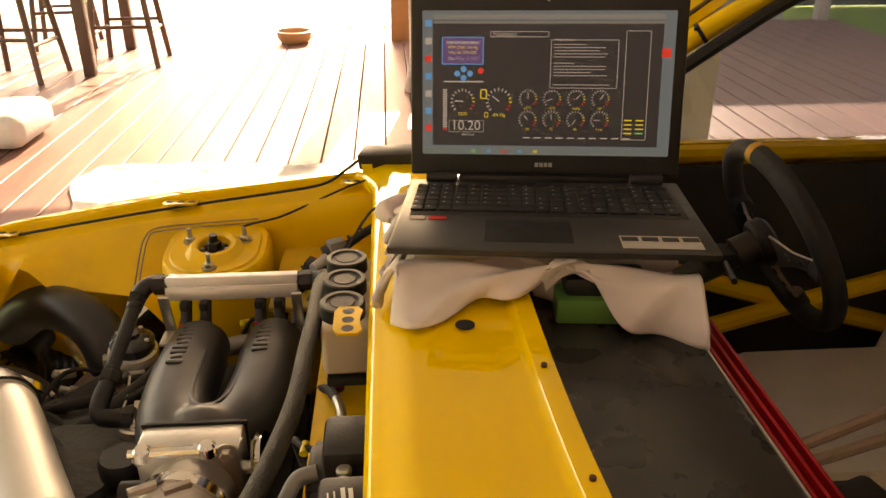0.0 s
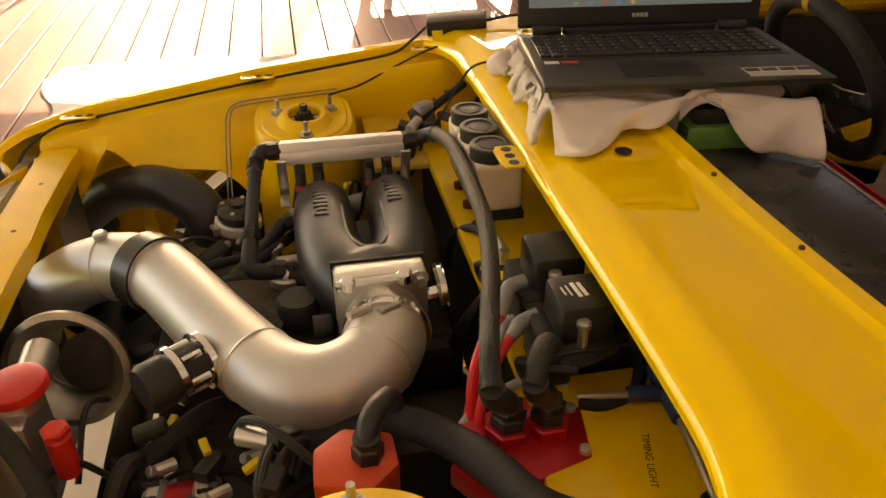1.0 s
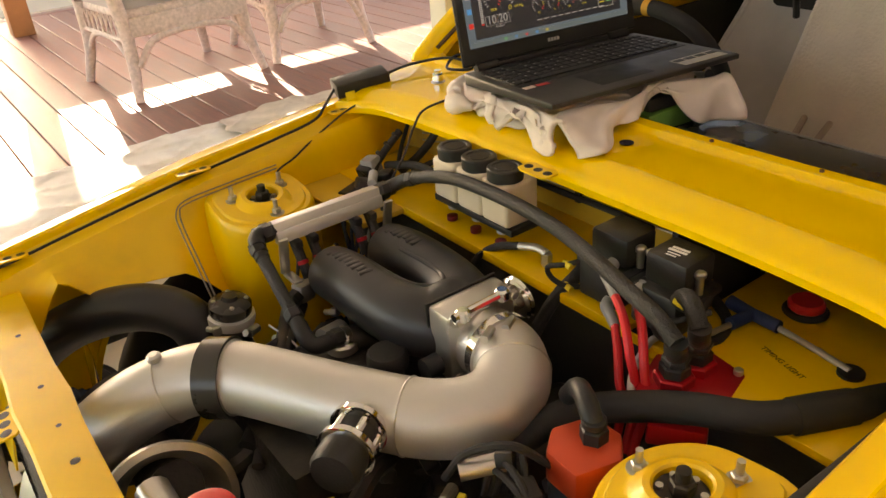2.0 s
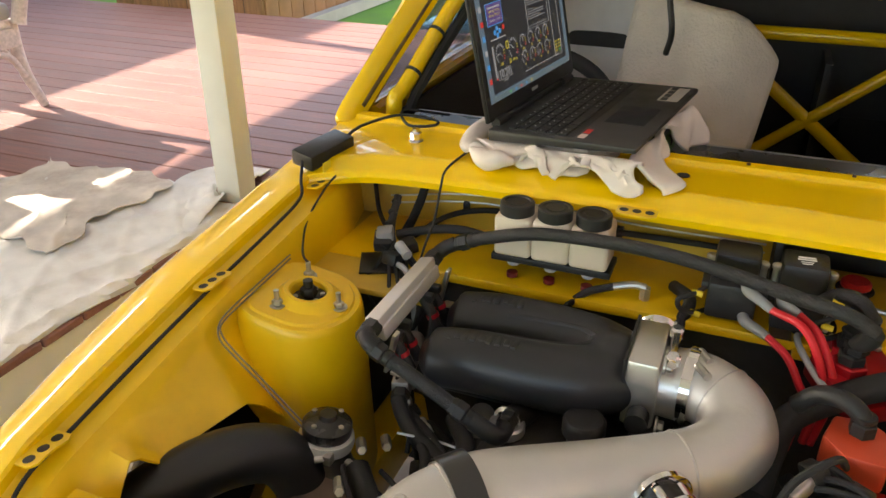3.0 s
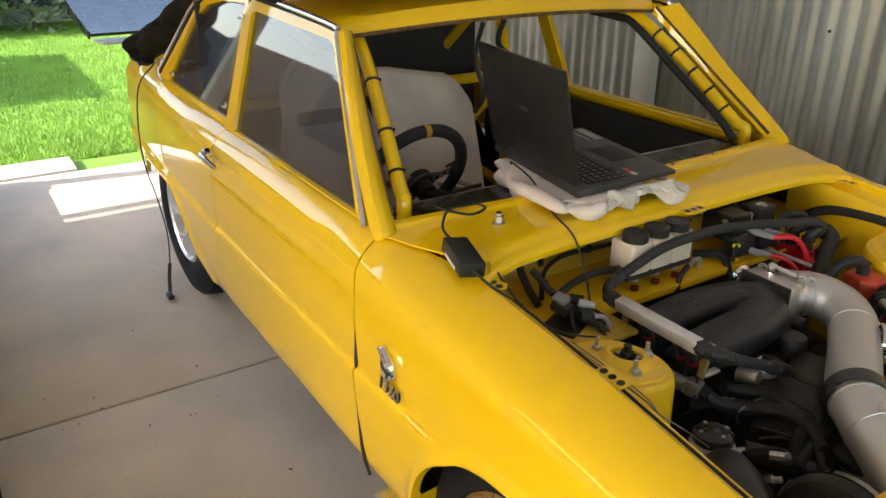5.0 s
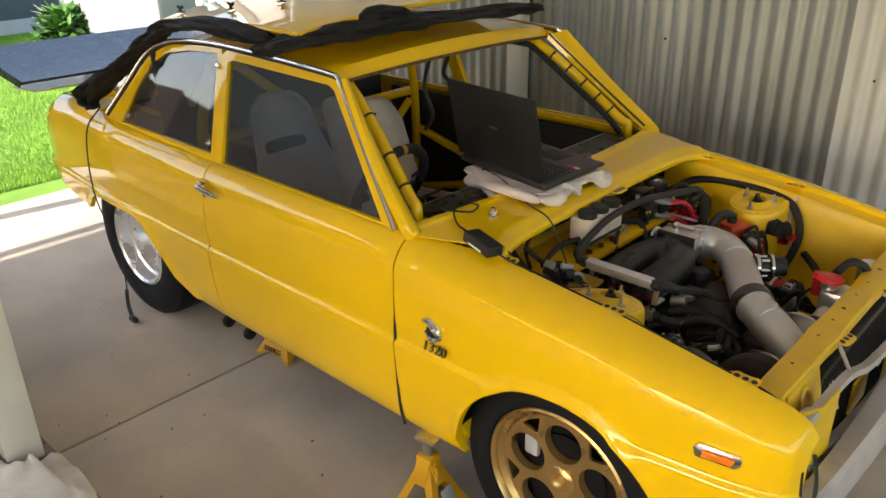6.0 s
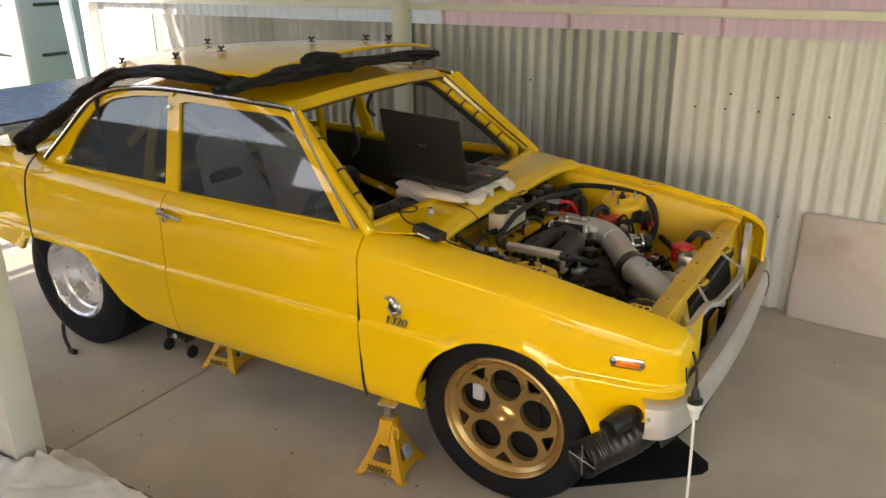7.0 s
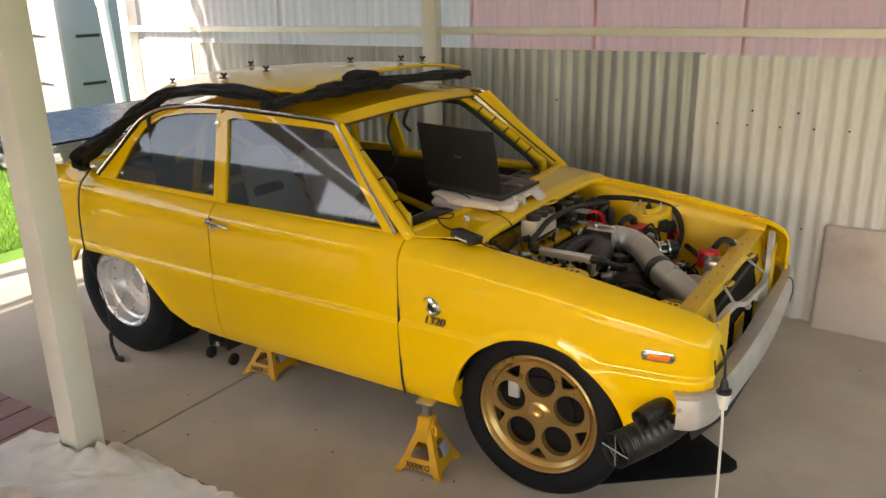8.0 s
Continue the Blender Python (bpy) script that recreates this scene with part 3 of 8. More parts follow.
def side_rows(xs, side=-1, top_rows=7):
    rows = []
    for x in xs:
        zb, zt, yi = bottom(x), lerp(TOP, x), lerp(INNER, x)
        zs = zt - (0.085 if x < -0.45 else 0.06)
        col = [(x, side * (flank(x, zb) - 0.02), zb), (x, side * flank(x, zb), zb + 0.001)]
        up = max(0, zb + 0.012 - 0.548)
        levels = [zb + (0.548 + up - zb) * k / 9 for k in range(1, 10)] + [h + up for h in (0.558, 0.566, 0.571, 0.577, 0.583, 0.588, 0.596)]
        levels += [levels[-1] + (zs - levels[-1]) * k / 5 for k in range(1, 6)]
        for z in levels:
            col.append((x, side * flank(x, z), z))
        y0 = flank(x, zs)
        for k in range(1, top_rows + 1):
            a = math.pi / 2 * k / top_rows
            p = 1.25
            col.append((x, side * (yi + (y0 - yi) * math.cos(a) ** p), zs + (zt - zs) * math.sin(a) ** p))
        if x > -0.5:
            col += [(x, side * (yi - 0.004), zt - 0.004), (x, side * (yi - 0.006), zt - 0.018)]
        else:
            col += [(x, side * (yi - 0.006), zt), (x, side * (yi - 0.012), zt - 0.004)]
        rows.append(col)
    return rows


def xs_range(a, b, step, extra=()):
    n = max(2, int(abs(b - a) / step))
    return sorted([a + (b - a) * i / n for i in range(n + 1)] + list(extra))


c0, r0 = ARCH
arch_xs = [c0 - r0 * math.cos(math.pi * i / 40) for i in range(41)]
arch_xs = [min(max(x, c0 - r0 + 0.0006), c0 + r0 - 0.0006) for x in arch_xs] + [c0 - r0 - 0.0004, c0 + r0 + 0.0004]
# painted panels, both sides
for side, where in ((-1, "driver's"), (1, "passenger's")):
    xs = sorted(set([x for x in xs_range(-0.522, 0.565, 0.02) if abs(x - c0) > r0 + 0.002] + arch_xs + [0.53, 0.55]))
    wing_panel = part("front_fender", grid(side_rows(xs, side), 0.012), YELLOW, car, "glossy yellow front fender")
    door = part("door", grid(side_rows(xs_range(-1.497, -0.528, 0.04), side), 0.02), YELLOW, car, "glossy yellow door")
    quarter = part("quarter_panel", grid(side_rows(xs_range(-3.14, -1.503, 0.025, (-2.56, -2.5)), side), 0.012), YELLOW, car, "glossy yellow rear quarter panel with cut wheel arch")
    part("seam", tube([(-0.525, side * 0.716, 0.270), (-0.525, side * 0.733, 0.36), (-0.525, side * 0.7385, 0.6), (-0.526, side * 0.72, 0.8)], 0.005, 6, 3), RUBBER, door, "dark door seam")

    def pane(u, v, w, side=side):
        return (u, side * (0.675 - 0.33 * (v - 0.88) - w), v)

    dg = [(-1.453, 0.889), (-1.505, 1.218), (-1.47, 1.228), (-0.96, 1.215), (-0.93, 1.203), (-0.632, 0.889)]
    do = [(-1.497, 0.875), (-1.548, 1.238), (-1.52, 1.256), (-0.945, 1.240), (-0.905, 1.226), (-0.572, 0.875)]
    part("door_frame", ring(do, dg, 0.022, pane), YELLOW, door)
    gp = part("window", prism(dg, 0.003, lambda u, v, w: pane(u, v, w + 0.012)), SMOKED if side < 0 else CLEARPANE, door, "tinted side window" if side < 0 else "clear side window")
    gp.visible_shadow = False
    qg = [(-2.195, 0.912), (-2.11, 1.06), (-2.03, 1.15), (-1.92, 1.205), (-1.77, 1.23), (-1.575, 1.240), (-1.527, 0.908)]
    qo = [(-2.33, 0.90), (-2.175, 1.055), (-2.055, 1.175), (-1.93, 1.232), (-1.77, 1.256), (-1.552, 1.266), (-1.500, 0.885)]
    part("quarter_frame", ring(qo, qg, 0.02, pane), YELLOW, quarter)
    gq = part("quarter_window", prism(qg, 0.003, lambda u, v, w: pane(u, v, w + 0.010)), SMOKED if side < 0 else CLEARPANE, quarter, "tinted rear side window" if side < 0 else "clear rear side window")
    gq.visible_shadow = False
    for u, v in ((-1.558, 1.20), (-1.545, 0.945), (-2.14, 0.945)):
        p = Vector(pane(u, v, -0.002))
        part("window_fastener", merge(disc(p, (0, side, 0.3), 0.011, 0.006, 0.002), box(p + Vector((0, side * 0.01, 0)), (0.022, 0.008, 0.006), 0.002)), CHROME, quarter)
    gut = [(-0.562, 0.888), (-0.735, 1.066), (-0.885, 1.222), (-0.912, 1.241), (-0.95, 1.251), (-1.2, 1.263), (-1.535, 1.273), (-1.77, 1.266), (-1.935, 1.243), (-2.065, 1.186), (-2.185, 1.066), (-2.32, 0.930)]
    part("drip_rail", tube([pane(u, v, -0.016 if u > -0.9 else -0.009) for u, v in gut], 0.0068, 10, 8), RAILTRIM, car, "bright drip rail trim")
    part("rail_gutter", tube([pane(u + 0.004, v - 0.011, -0.003) for u, v in gut[3:]], 0.0045, 6, 6), RUBBER, car)
    # outside handle
    h = part("door_handle", merge(tube([(-1.475, side * 0.752, 0.826), (-1.46, side * 0.772, 0.828), (-1.40, side * 0.774, 0.824), (-1.345, side * 0.766, 0.815)], [0.008, 0.010, 0.009, 0.006], 10, 5),
                                  disc((-1.472, side * 0.742, 0.826), (0, side, 0), 0.017, 0.022, 0.004)), CHROME, door, "chrome door handle")
    part("lock", disc((-1.462, side * 0.742, 0.793), (0, side, 0), 0.011, 0.010, 0.003), CHROME, door)
    # marker lamp and badge
    mk = part("side_marker", prism([(0.360, 0.652), (0.366, 0.628), (0.452, 0.628), (0.462, 0.640), (0.458, 0.662), (0.372, 0.664)], 0.014, lambda u, v, w: (u, side * (lerp(WIDTH, u) - 0.012 + w), v), 0.004), CHROME, wing_panel, "chrome framed side marker lamp")
    part("lens", prism([(0.380, 0.636), (0.446, 0.636), (0.450, 0.654), (0.384, 0.655)], 0.010, lambda u, v, w: (u, side * (lerp(WIDTH, u) - 0.002 + w), v), 0.003), mat("amber_lens", (0.85, 0.20, 0.01), 0.2, 0, 0.1, 40), mk, "amber lens")
    bdg = part("badge", merge(disc((-0.372, side * 0.736, 0.662), (0, side, 0), 0.026, 0.008, 0.003), tube([(-0.41, side * 0.742, 0.685), (-0.385, side * 0.744, 0.690), (-0.36, side * 0.744, 0.672), (-0.345, side * 0.742, 0.645)], [0.004, 0.011, 0.013, 0.005], 8, 4),
                              tube([(-0.40, side * 0.742, 0.655), (-0.37, side * 0.744, 0.640), (-0.34, side * 0.742, 0.655)], [0.004, 0.010, 0.004], 8, 4)), CHROME, wing_panel, "small chrome and black emblem")
    part("emblem_fill", merge(disc((-0.375, side * 0.7415, 0.664), (0, side, 0), 0.017, 0.008, 0.002), disc((-0.352, side * 0.7415, 0.654), (0, side, 0), 0.009, 0.007, 0.002)), BLACKP, bdg)
    if side < 0:
        for dx, dz, dy, mt, nm in ((0.0015, -0.0015, 0.0, BLACKP, "number_edge"), (0.0, 0.0, -0.0012, CHROME, "badge_number")):
            m = Matrix.Translation((-0.366 + dx, -0.7445 + dy, 0.612 + dz)) @ Euler((radians(90), 0, 0)).to_matrix().to_4x4() @ Matrix(((1, 0.22, 0, 0), (0, 1, 0, 0), (0, 0, 1, 0), (0, 0, 0, 1)))
            writing("1320", 0.044, m, mt, bdg, 0.002, nm)

# roof skin with crowned sections, down to the boot
EDGEL = [(-2.62, 0.62, 0.925), (-2.5, 0.64, 0.94), (-2.3, 0.652, 0.955), (-2.18, 0.617, 1.052), (-2.05, 0.585, 1.165), (-1.93, 0.562, 1.228), (-1.76, 0.548, 1.262), (-1.52, 0.542, 1.275), (-1.2, 0.545, 1.268), (-0.98, 0.55, 1.252)]
rows = []
CROWN = [(-2.62, 0.012), (-2.3, 0.03), (-2.05, 0.05), (-1.5, 0.055), (-0.95, 0.035)]
for x, ye, ze in [tuple(p) for p in spline(EDGEL, 4)]:
    rows.append([(x + (0.05 * (1 - (k / 10) ** 2) if x > -1.0 else 0), ye * k / 10, ze + lerp(CROWN, x) * (1 - (k / 10) ** 2)) for k in range(-10, 11)])
rows.append([(-0.955 + 0.045 * (1 - (k / 10) ** 2), 0.535 * k / 10, 1.236 + 0.03 * (1 - (k / 10) ** 2)) for k in range(-10, 11)])
rows.append([(-0.945 + 0.045 * (1 - (k / 10) ** 2), 0.525 * k / 10, 1.216 + 0.03 * (1 - (k / 10) ** 2)) for k in range(-10, 11)])
part("roof", grid(rows, 0.012), YELLOW, car, "yellow roof")
part("rear_window", grid([[(-2.55, y, 0.992) for y in (-0.45, -0.2, 0.2, 0.45)], [(-2.1, y * 0.9, 1.212) for y in (-0.45, -0.2, 0.2, 0.45)]], 0.004), GLOSSK, car, "dark rear window")
# boot and tail
rows = []
for x, z in ((-3.13, 0.80), (-3.09, 0.86), (-2.96, 0.905), (-2.6, 0.935)):
    ye = lerp(INNER, x) + 0.01
    rows.append([(x - 0.03 * (1 - (k / 8) ** 2), ye * k / 8, z + 0.018 * (1 - (k / 8) ** 2)) for k in range(-8, 9)])
part("boot_lid", grid(rows, 0.012), YELLOW, car)
part("tail_panel", grid([[(-3.13, y, z) for y in (-0.6, -0.3, 0, 0.3, 0.6)] for z in (0.5, 0.65, 0.82)], 0.01), YELLOW, car)
part("rear_bumper", tube([(-3.14, -0.58, 0.55), (-3.18, -0.5, 0.55), (-3.2, 0, 0.55), (-3.18, 0.5, 0.55), (-3.14, 0.58, 0.55)], 0.035, 10, 5), SILVERP, car, "plain rear bumper")
# rear spoiler: a black blade with end plates on struts
sp = part("spoiler", grid([[(-2.78, y, 1.018) for y in (-0.82, 0, 0.82)], [(-2.95, y, 1.040) for y in (-0.82, 0, 0.82)], [(-3.28, y, 1.108) for y in (-0.82, 0, 0.82)]], 0.012), GLOSSK, car, "wide black rear wing blade")
for s in (-1, 1):
    part("end_plate", prism([(-2.77, 1.028), (-2.79, 0.995), (-3.27, 1.05), (-3.31, 1.125), (-3.1, 1.08)], 0.006, lambda u, v, w: (u, s * 0.825 + w, v)), GLOSSK, sp)
    part("spoiler_strut", prism([(-2.75, 1.0), (-2.62, 0.93), (-2.95, 0.90), (-3.05, 1.05)], 0.008, lambda u, v, w: (u, s * 0.45 + w, v)), ALLOY, sp)
part("under_blade", grid([[(-2.72, y, 0.985) for y in (-0.78, 0, 0.78)], [(-3.0, y, 0.965) for y in (-0.78, 0, 0.78)]], 0.008), SILVERP, sp, "pale under blade")

# windscreen opening: pillars, header trim
for s in (-1, 1):
    A = [(-0.522, s * 0.668, 0.868), (-0.548, s * 0.672, 0.893), (-0.70, s * 0.632, 1.035), (-0.885, s * 0.569, 1.232)]
    B = [(-0.508, s * 0.648, 0.876), (-0.532, s * 0.650, 0.903), (-0.70, s * 0.606, 1.04), (-0.915, s * 0.540, 1.234)]
    C = [(-0.535, s * 0.633, 0.876), (-0.560, s * 0.632, 0.900), (-0.735, s * 0.588, 1.04), (-0.950, s * 0.523, 1.222)]
    M = [tuple((Vector(a) + Vector(b)) / 2 + Vector((0.010, s * 0.006, 0.008))) for a, b in zip(A, B)]
    lines = [spline(r, 6) for r in (A, M, B, C)]
    bm = grid([list(c) for c in zip(*[spline(q, 4) for q in zip(*lines)])], 0.012)
    part("windscreen_pillar", bm, YELLOW, car)
    part("screen_rubber", tube([Vector(b).lerp(Vector(c), 0.7) + Vector((0.011, -s * 0.006, 0.008)) for b, c in zip(B[1:], C[1:])], 0.0045, 6, 6), mat("perished_sealant", (0.12, 0.065, 0.02), 0.8, 0, 0.6, 60), car, "perished brown sealant bead")
part("header_sealant", tube([(-0.935, -0.513, 1.222), (-0.905, -0.25, 1.240), (-0.890, 0, 1.246), (-0.905, 0.25, 1.240), (-0.935, 0.513, 1.222)], 0.0055, 6, 6), mat("header_bead", (0.14, 0.075, 0.02), 0.8, 0, 0.6, 60), car)


# cowl between bonnet opening and windscreen
def cowl_z(x, y):
    base = lerp([(-0.56, 0.906), (-0.40, 0.906), (-0.335, 0.904), (-0.322, 0.901), (-0.300, 0.889), (-0.292, 0.886), (-0.288, 0.882)], x)
    return base - 0.022 * (abs(y) / 0.6) ** 4


rows = []
for k in range(-30, 31):
    y = 0.60 * k / 30
    lip = -0.286 + (0.04 * ((abs(y) - 0.46) / 0.14) ** 2 if abs(y) > 0.46 else 0)
    back = -0.476 - 0.079 * (abs(y) / 0.6) ** 3
    col = []
    for x, rise in ((back, 0.010), (back + 0.012, 0.0095), (back + 0.020, 0.008), (back + 0.025, 0.002), (back + 0.031, 0.0), (-0.42, 0), (-0.38, 0), (-0.345, 0), (-0.336, 0), (-0.327, 0.0012), (-0.318, 0), (-0.308, 0), (-0.300, 0), (-0.293, 0.001), (-0.288, 0)):
        xx = x + (lip + 0.286) * max(0, min(1, (x + 0.42) / 0.13))
        wide = y * (1 + 0.13 * max(0, min(1, (-0.36 - x) / 0.12)))
        col.append((xx, wide, cowl_z(x, y) + rise))
    zl = cowl_z(-0.288, y)
    col += [(lip + 0.001, y, zl - 0.006), (lip - 0.001, y, zl - 0.018), (lip - 0.015, y, zl - 0.024)]
    rows.append(col)
cowl = part("cowl", grid(rows, 0.004), YELLOW, car, "yellow cowl panel below the windscreen opening")
part("cowl_hole", disc((-0.395, 0.042, cowl_z(-0.395, 0.042) + 0.0022), (0, 0, 1), 0.011, 0.0008), RUBBER, cowl)
part("cowl_hole", disc((-0.336, 0.006, cowl_z(-0.336, 0.006) + 0.0022), (0, 0, 1), 0.005, 0.0008), RUBBER, cowl)
for y in (0.14, 0.303, 0.45, -0.25):
    part("cowl_screw", disc((-0.464 - 0.079 * (abs(y) / 0.6) ** 3, y, cowl_z(-0.46, y) + 0.0098), (0, 0, 1), 0.0032, 0.003, n=12), mat("rusty_screw", (0.10, 0.045, 0.02), 0.7) if y == 0.14 else bpy.data.materials["rusty_screw"], cowl)


# ---- engine bay shell ----
def apron(side):
    """Inner fender: ledge under the bonnet edge, then the wall down to the frame, cut away over the exhaust on the driver's side."""
    rows = []
    for x in xs_range(-0.405, 0.47, 0.015):
        zt = lerp(TOP, x)
        yi = lerp(INNER, x)
        zb = 0.45
        if side < 0:
            zb = lerp([(0.0, 0.45), (0.03, 0.525), (0.08, 0.605), (0.127, 0.663), (0.152, 0.684), (0.26, 0.690), (0.30, 0.686), (0.345, 0.738), (0.37, 0.705), (0.40, 0.655), (0.44, 0.60), (0.47, 0.57)], x)
        z1 = zt - 0.022
        bulge = 0.05 * math.exp(-((x - 0.02) / 0.2) ** 2)
        col = [(x, side * (yi - 0.006), zt - 0.016), (x, side * (yi - 0.012), z1), (x, side * (yi - 0.045), z1 - 0.006), (x, side * (yi - 0.052), z1 - 0.02)]
        for k in range(1, 11):
            t = k / 10
            col.append((x, side * (yi - 0.052 - (0.04 + bulge) * t ** 1.3), z1 - 0.02 + (zb - z1 + 0.02) * t))
        rows.append(col)
    return part("inner_fender", grid(rows, 0.003), BAYYEL, car, "yellow inner fender wall")


def tower(side):
    """Strut tower: a shield-shaped top with a raised collar, straight towards the fender and round towards the engine."""
    cx, cy = -0.008, side * 0.457
    n = 56

    def reach(a):
        c, q = math.cos(a), math.sin(a)
        if q >= 0:
            return 1 / math.sqrt((c / 0.090) ** 2 + (q / 0.079) ** 2)
        return 1 / ((abs(c) / 0.090) ** 5 + (abs(q) / 0.088) ** 5) ** 0.2

    levels = [(0.027, 0, -0.012), (0.0275, 0, 0.010), (0.030, 0, 0.013), (0.037, 0, 0.013), (0.042, 0, 0.009), (0.050, 0, 0.001), (0.0, 0.70, 0.0), (0.0, 0.83, 0.0), (0.0, 0.86, -0.0035), (0.0, 0.89, -0.0035),
              (0.0, 0.95, -0.004), (0.0, 0.985, -0.008), (0.0, 1.01, -0.016), (0.0, 1.025, -0.03), (0.0, 1.04, -0.08), (0.0, 1.07, -0.16), (0.0, 1.11, -0.26), (0.0, 1.16, -0.36)]
    rows = []
    for r0_, k, dz in levels:
        row = []
        for i in range(n + 1):
            a = 2 * math.pi * i / n
            r = r0_ if r0_ else max(reach(a) * k, 0.0505)
            u, v = r * math.cos(a), r * math.sin(a)
            row.append((cx + u, cy - side * v, 0.777 - 0.16 * v + dz))
        rows.append(row)
    t = part("strut_tower", grid(rows), BAYYEL, car, "yellow strut tower with three studs")
    part("strut_top", merge(disc((cx, cy, 0.772), (0, 0, 1), 0.0268, 0.006, 0.001), disc((cx, cy, 0.778), (0, 0, 1), 0.013, 0.016, 0.002, 6), disc((cx, cy, 0.792), (0, 0, 1), 0.0075, 0.014, n=12)), DARKMETAL, t, "strut top nut")
    for k in range(6):
        a = k * math.pi / 3
        part("bearing_notch", disc((cx + 0.021 * math.cos(a), cy + 0.021 * math.sin(a), 0.778), (0, 0, 1), 0.004, 0.003, n=10), STEEL, t)
    for u, v in ((0.046, -0.027), (-0.048, -0.028), (0.0, 0.052)):
        x, y, z = cx + u, cy - side * v, 0.777 - 0.16 * v
        part("stud", merge(hexbolt((x, y, z - 0.001), (0, 0, 1), 0.0085, 0.011), disc((x, y, z), (0, 0, 1), 0.0042, 0.026, n=10)), STEEL, t, "zinc stud and nut")
    return t


for s in (-1, 1):
    apron(s)
    tower(s)
# slotted hinge tabs along the bonnet opening


def tab(p, ang, parent, tilt=0.0):
    poly = [(-0.031, -0.012), (-0.020, -0.017), (0.020, -0.017), (0.031, -0.011), (0.031, 0.011), (0.022, 0.017), (0.008, 0.014), (-0.008, 0.014), (-0.022, 0.017), (-0.031, 0.011)]
    m = Matrix.Translation(p) @ Euler((radians(tilt), 0, radians(ang))).to_matrix().to_4x4()
    o = part("bonnet_tab", prism(poly, 0.003, lambda u, v, w: m @ Vector((u, v, w))), BAYYEL, parent, "yellow pressed steel tab with three holes")
    for u in (-0.02, 0, 0.02):
        part("tab_hole", disc(m @ Vector((u, 0, 0.0005)), m.to_3x3() @ Vector((0, 0, 1)), 0.0072, 0.0029, n=12), DARKMETAL, o)


for s in (-1, 1):
    for x, z in ((-0.255, 0.853), (0.07, 0.820), (0.40, 0.768)):
        tab((x, s * 0.572, z), 2 * s, car, -6 * s)
tab((-0.262, -0.010, 0.887), 90, car)

# firewall ledge; the dark opening below and recess behind are shade drawn as black sheets
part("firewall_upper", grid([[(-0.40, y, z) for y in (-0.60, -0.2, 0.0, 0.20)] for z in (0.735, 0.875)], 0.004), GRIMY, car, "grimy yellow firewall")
part("firewall_ledge", merge(box((-0.307, -0.165, 0.738), (0.195, 0.75, 0.012), 0.003), box((-0.212, -0.11, 0.7345), (0.006, 0.86, 0.014), 0.002)), BAYYEL, car, "yellow firewall ledge")
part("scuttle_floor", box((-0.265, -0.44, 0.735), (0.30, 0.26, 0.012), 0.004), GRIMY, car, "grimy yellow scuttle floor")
part("scuttle_floor", box((-0.345, 0.425, 0.728), (0.30, 0.36, 0.014), 0.004), BAYYEL, car, "yellow panel with hand lettering")
part("recess_shade_sheet", box((-0.53, 0.40, 0.772), (0.012, 0.40, 0.17)), CARPET, car, "black sheet for the shaded recess behind the yellow panel")
part("recess_shade_side", box((-0.42, 0.205, 0.772), (0.22, 0.010, 0.17)), CARPET, car)
part("bay_shade_sheet", grid([[(x, y, z) for y in (-0.55, -0.2, 0.2, 0.55)] for x, z in ((-0.235, 0.73), (-0.24, 0.45), (-0.30, 0.22))], 0.006), CARPET, car, "black sheet for the shaded opening behind the engine")
# frame rails and crossmember below
for s in (-1, 1):
    part("frame_rail", box((0.08, s * 0.40, 0.40), (0.95, 0.07, 0.10), 0.012), BAYYEL, car)
part("crossmember", merge(box((0.0, 0, 0.28), (0.12, 0.8, 0.08), 0.02), box((0.36, 0, 0.30), (0.06, 0.8, 0.06), 0.015)), DARKMETAL, car, "dark steel crossmember")
part("floor_pan", merge(box((-1.09, 0, 0.285), (1.58, 1.3, 0.02)), box((-2.24, 0, 0.295), (0.72, 0.62, 0.02))), CARPET, car, "black underbody floor")
# radiator support
sup = []
for k in range(-14, 15):
    y = 0.53 * k / 14
    w = 0.033 + 0.004 * math.exp(-((abs(k) - 5) / 1.2) ** 2)
    x = 0.442 - 0.006 * (abs(y) / 0.53) ** 2
    z = 0.738 - 0.01 * (abs(y) / 0.53) ** 2
    sup.append([(x - w, y, z - 0.035), (x - w, y, z - 0.002), (x - w + 0.004, y, z), (x + w - 0.004, y, z - 0.002), (x + w, y, z - 0.006), (x + w, y, z - 0.03)])
rs = part("radiator_support", grid(sup, 0.003), BAYYEL, car, "yellow drilled radiator support bar")
for y, r in ((-0.38, 0.004), (-0.22, 0.004), (-0.12, 0.0035), (-0.04, 0.006), (0.06, 0.0035), (0.16, 0.004), (0.27, 0.006), (0.36, 0.004)):
    part("hole", disc((0.436 - 0.006 * (y / 0.53) ** 2, y, 0.7362 - 0.01 * (y / 0.53) ** 2), (0, 0, 1), r, 0.0012, n=14), DARKMETAL, rs)
for y in (-0.18, 0.17):
    tab((0.488, y, 0.726), 84, rs, 8)
for s in (-1, 1):
    part("support_end", prism([(0.41, 0.72), (0.475, 0.722), (0.50, 0.60), (0.50, 0.48), (0.44, 0.48), (0.42, 0.62)], 0.01, lambda u, v, w, s=s: (u, s * (0.50 + w), v)), BAYYEL, rs)
    part("lamp_panel", grid([[(0.50, s * 0.53, z), (0.535, s * 0.46, z), (0.54, s * 0.36, z)] for z in (0.50, 0.60, 0.70)], 0.004), BAYYEL, car)
rad = part("radiator", box((0.462, 0.03, 0.50), (0.045, 0.66, 0.36), 0.006), BLACKP, car, "black finned radiator core")
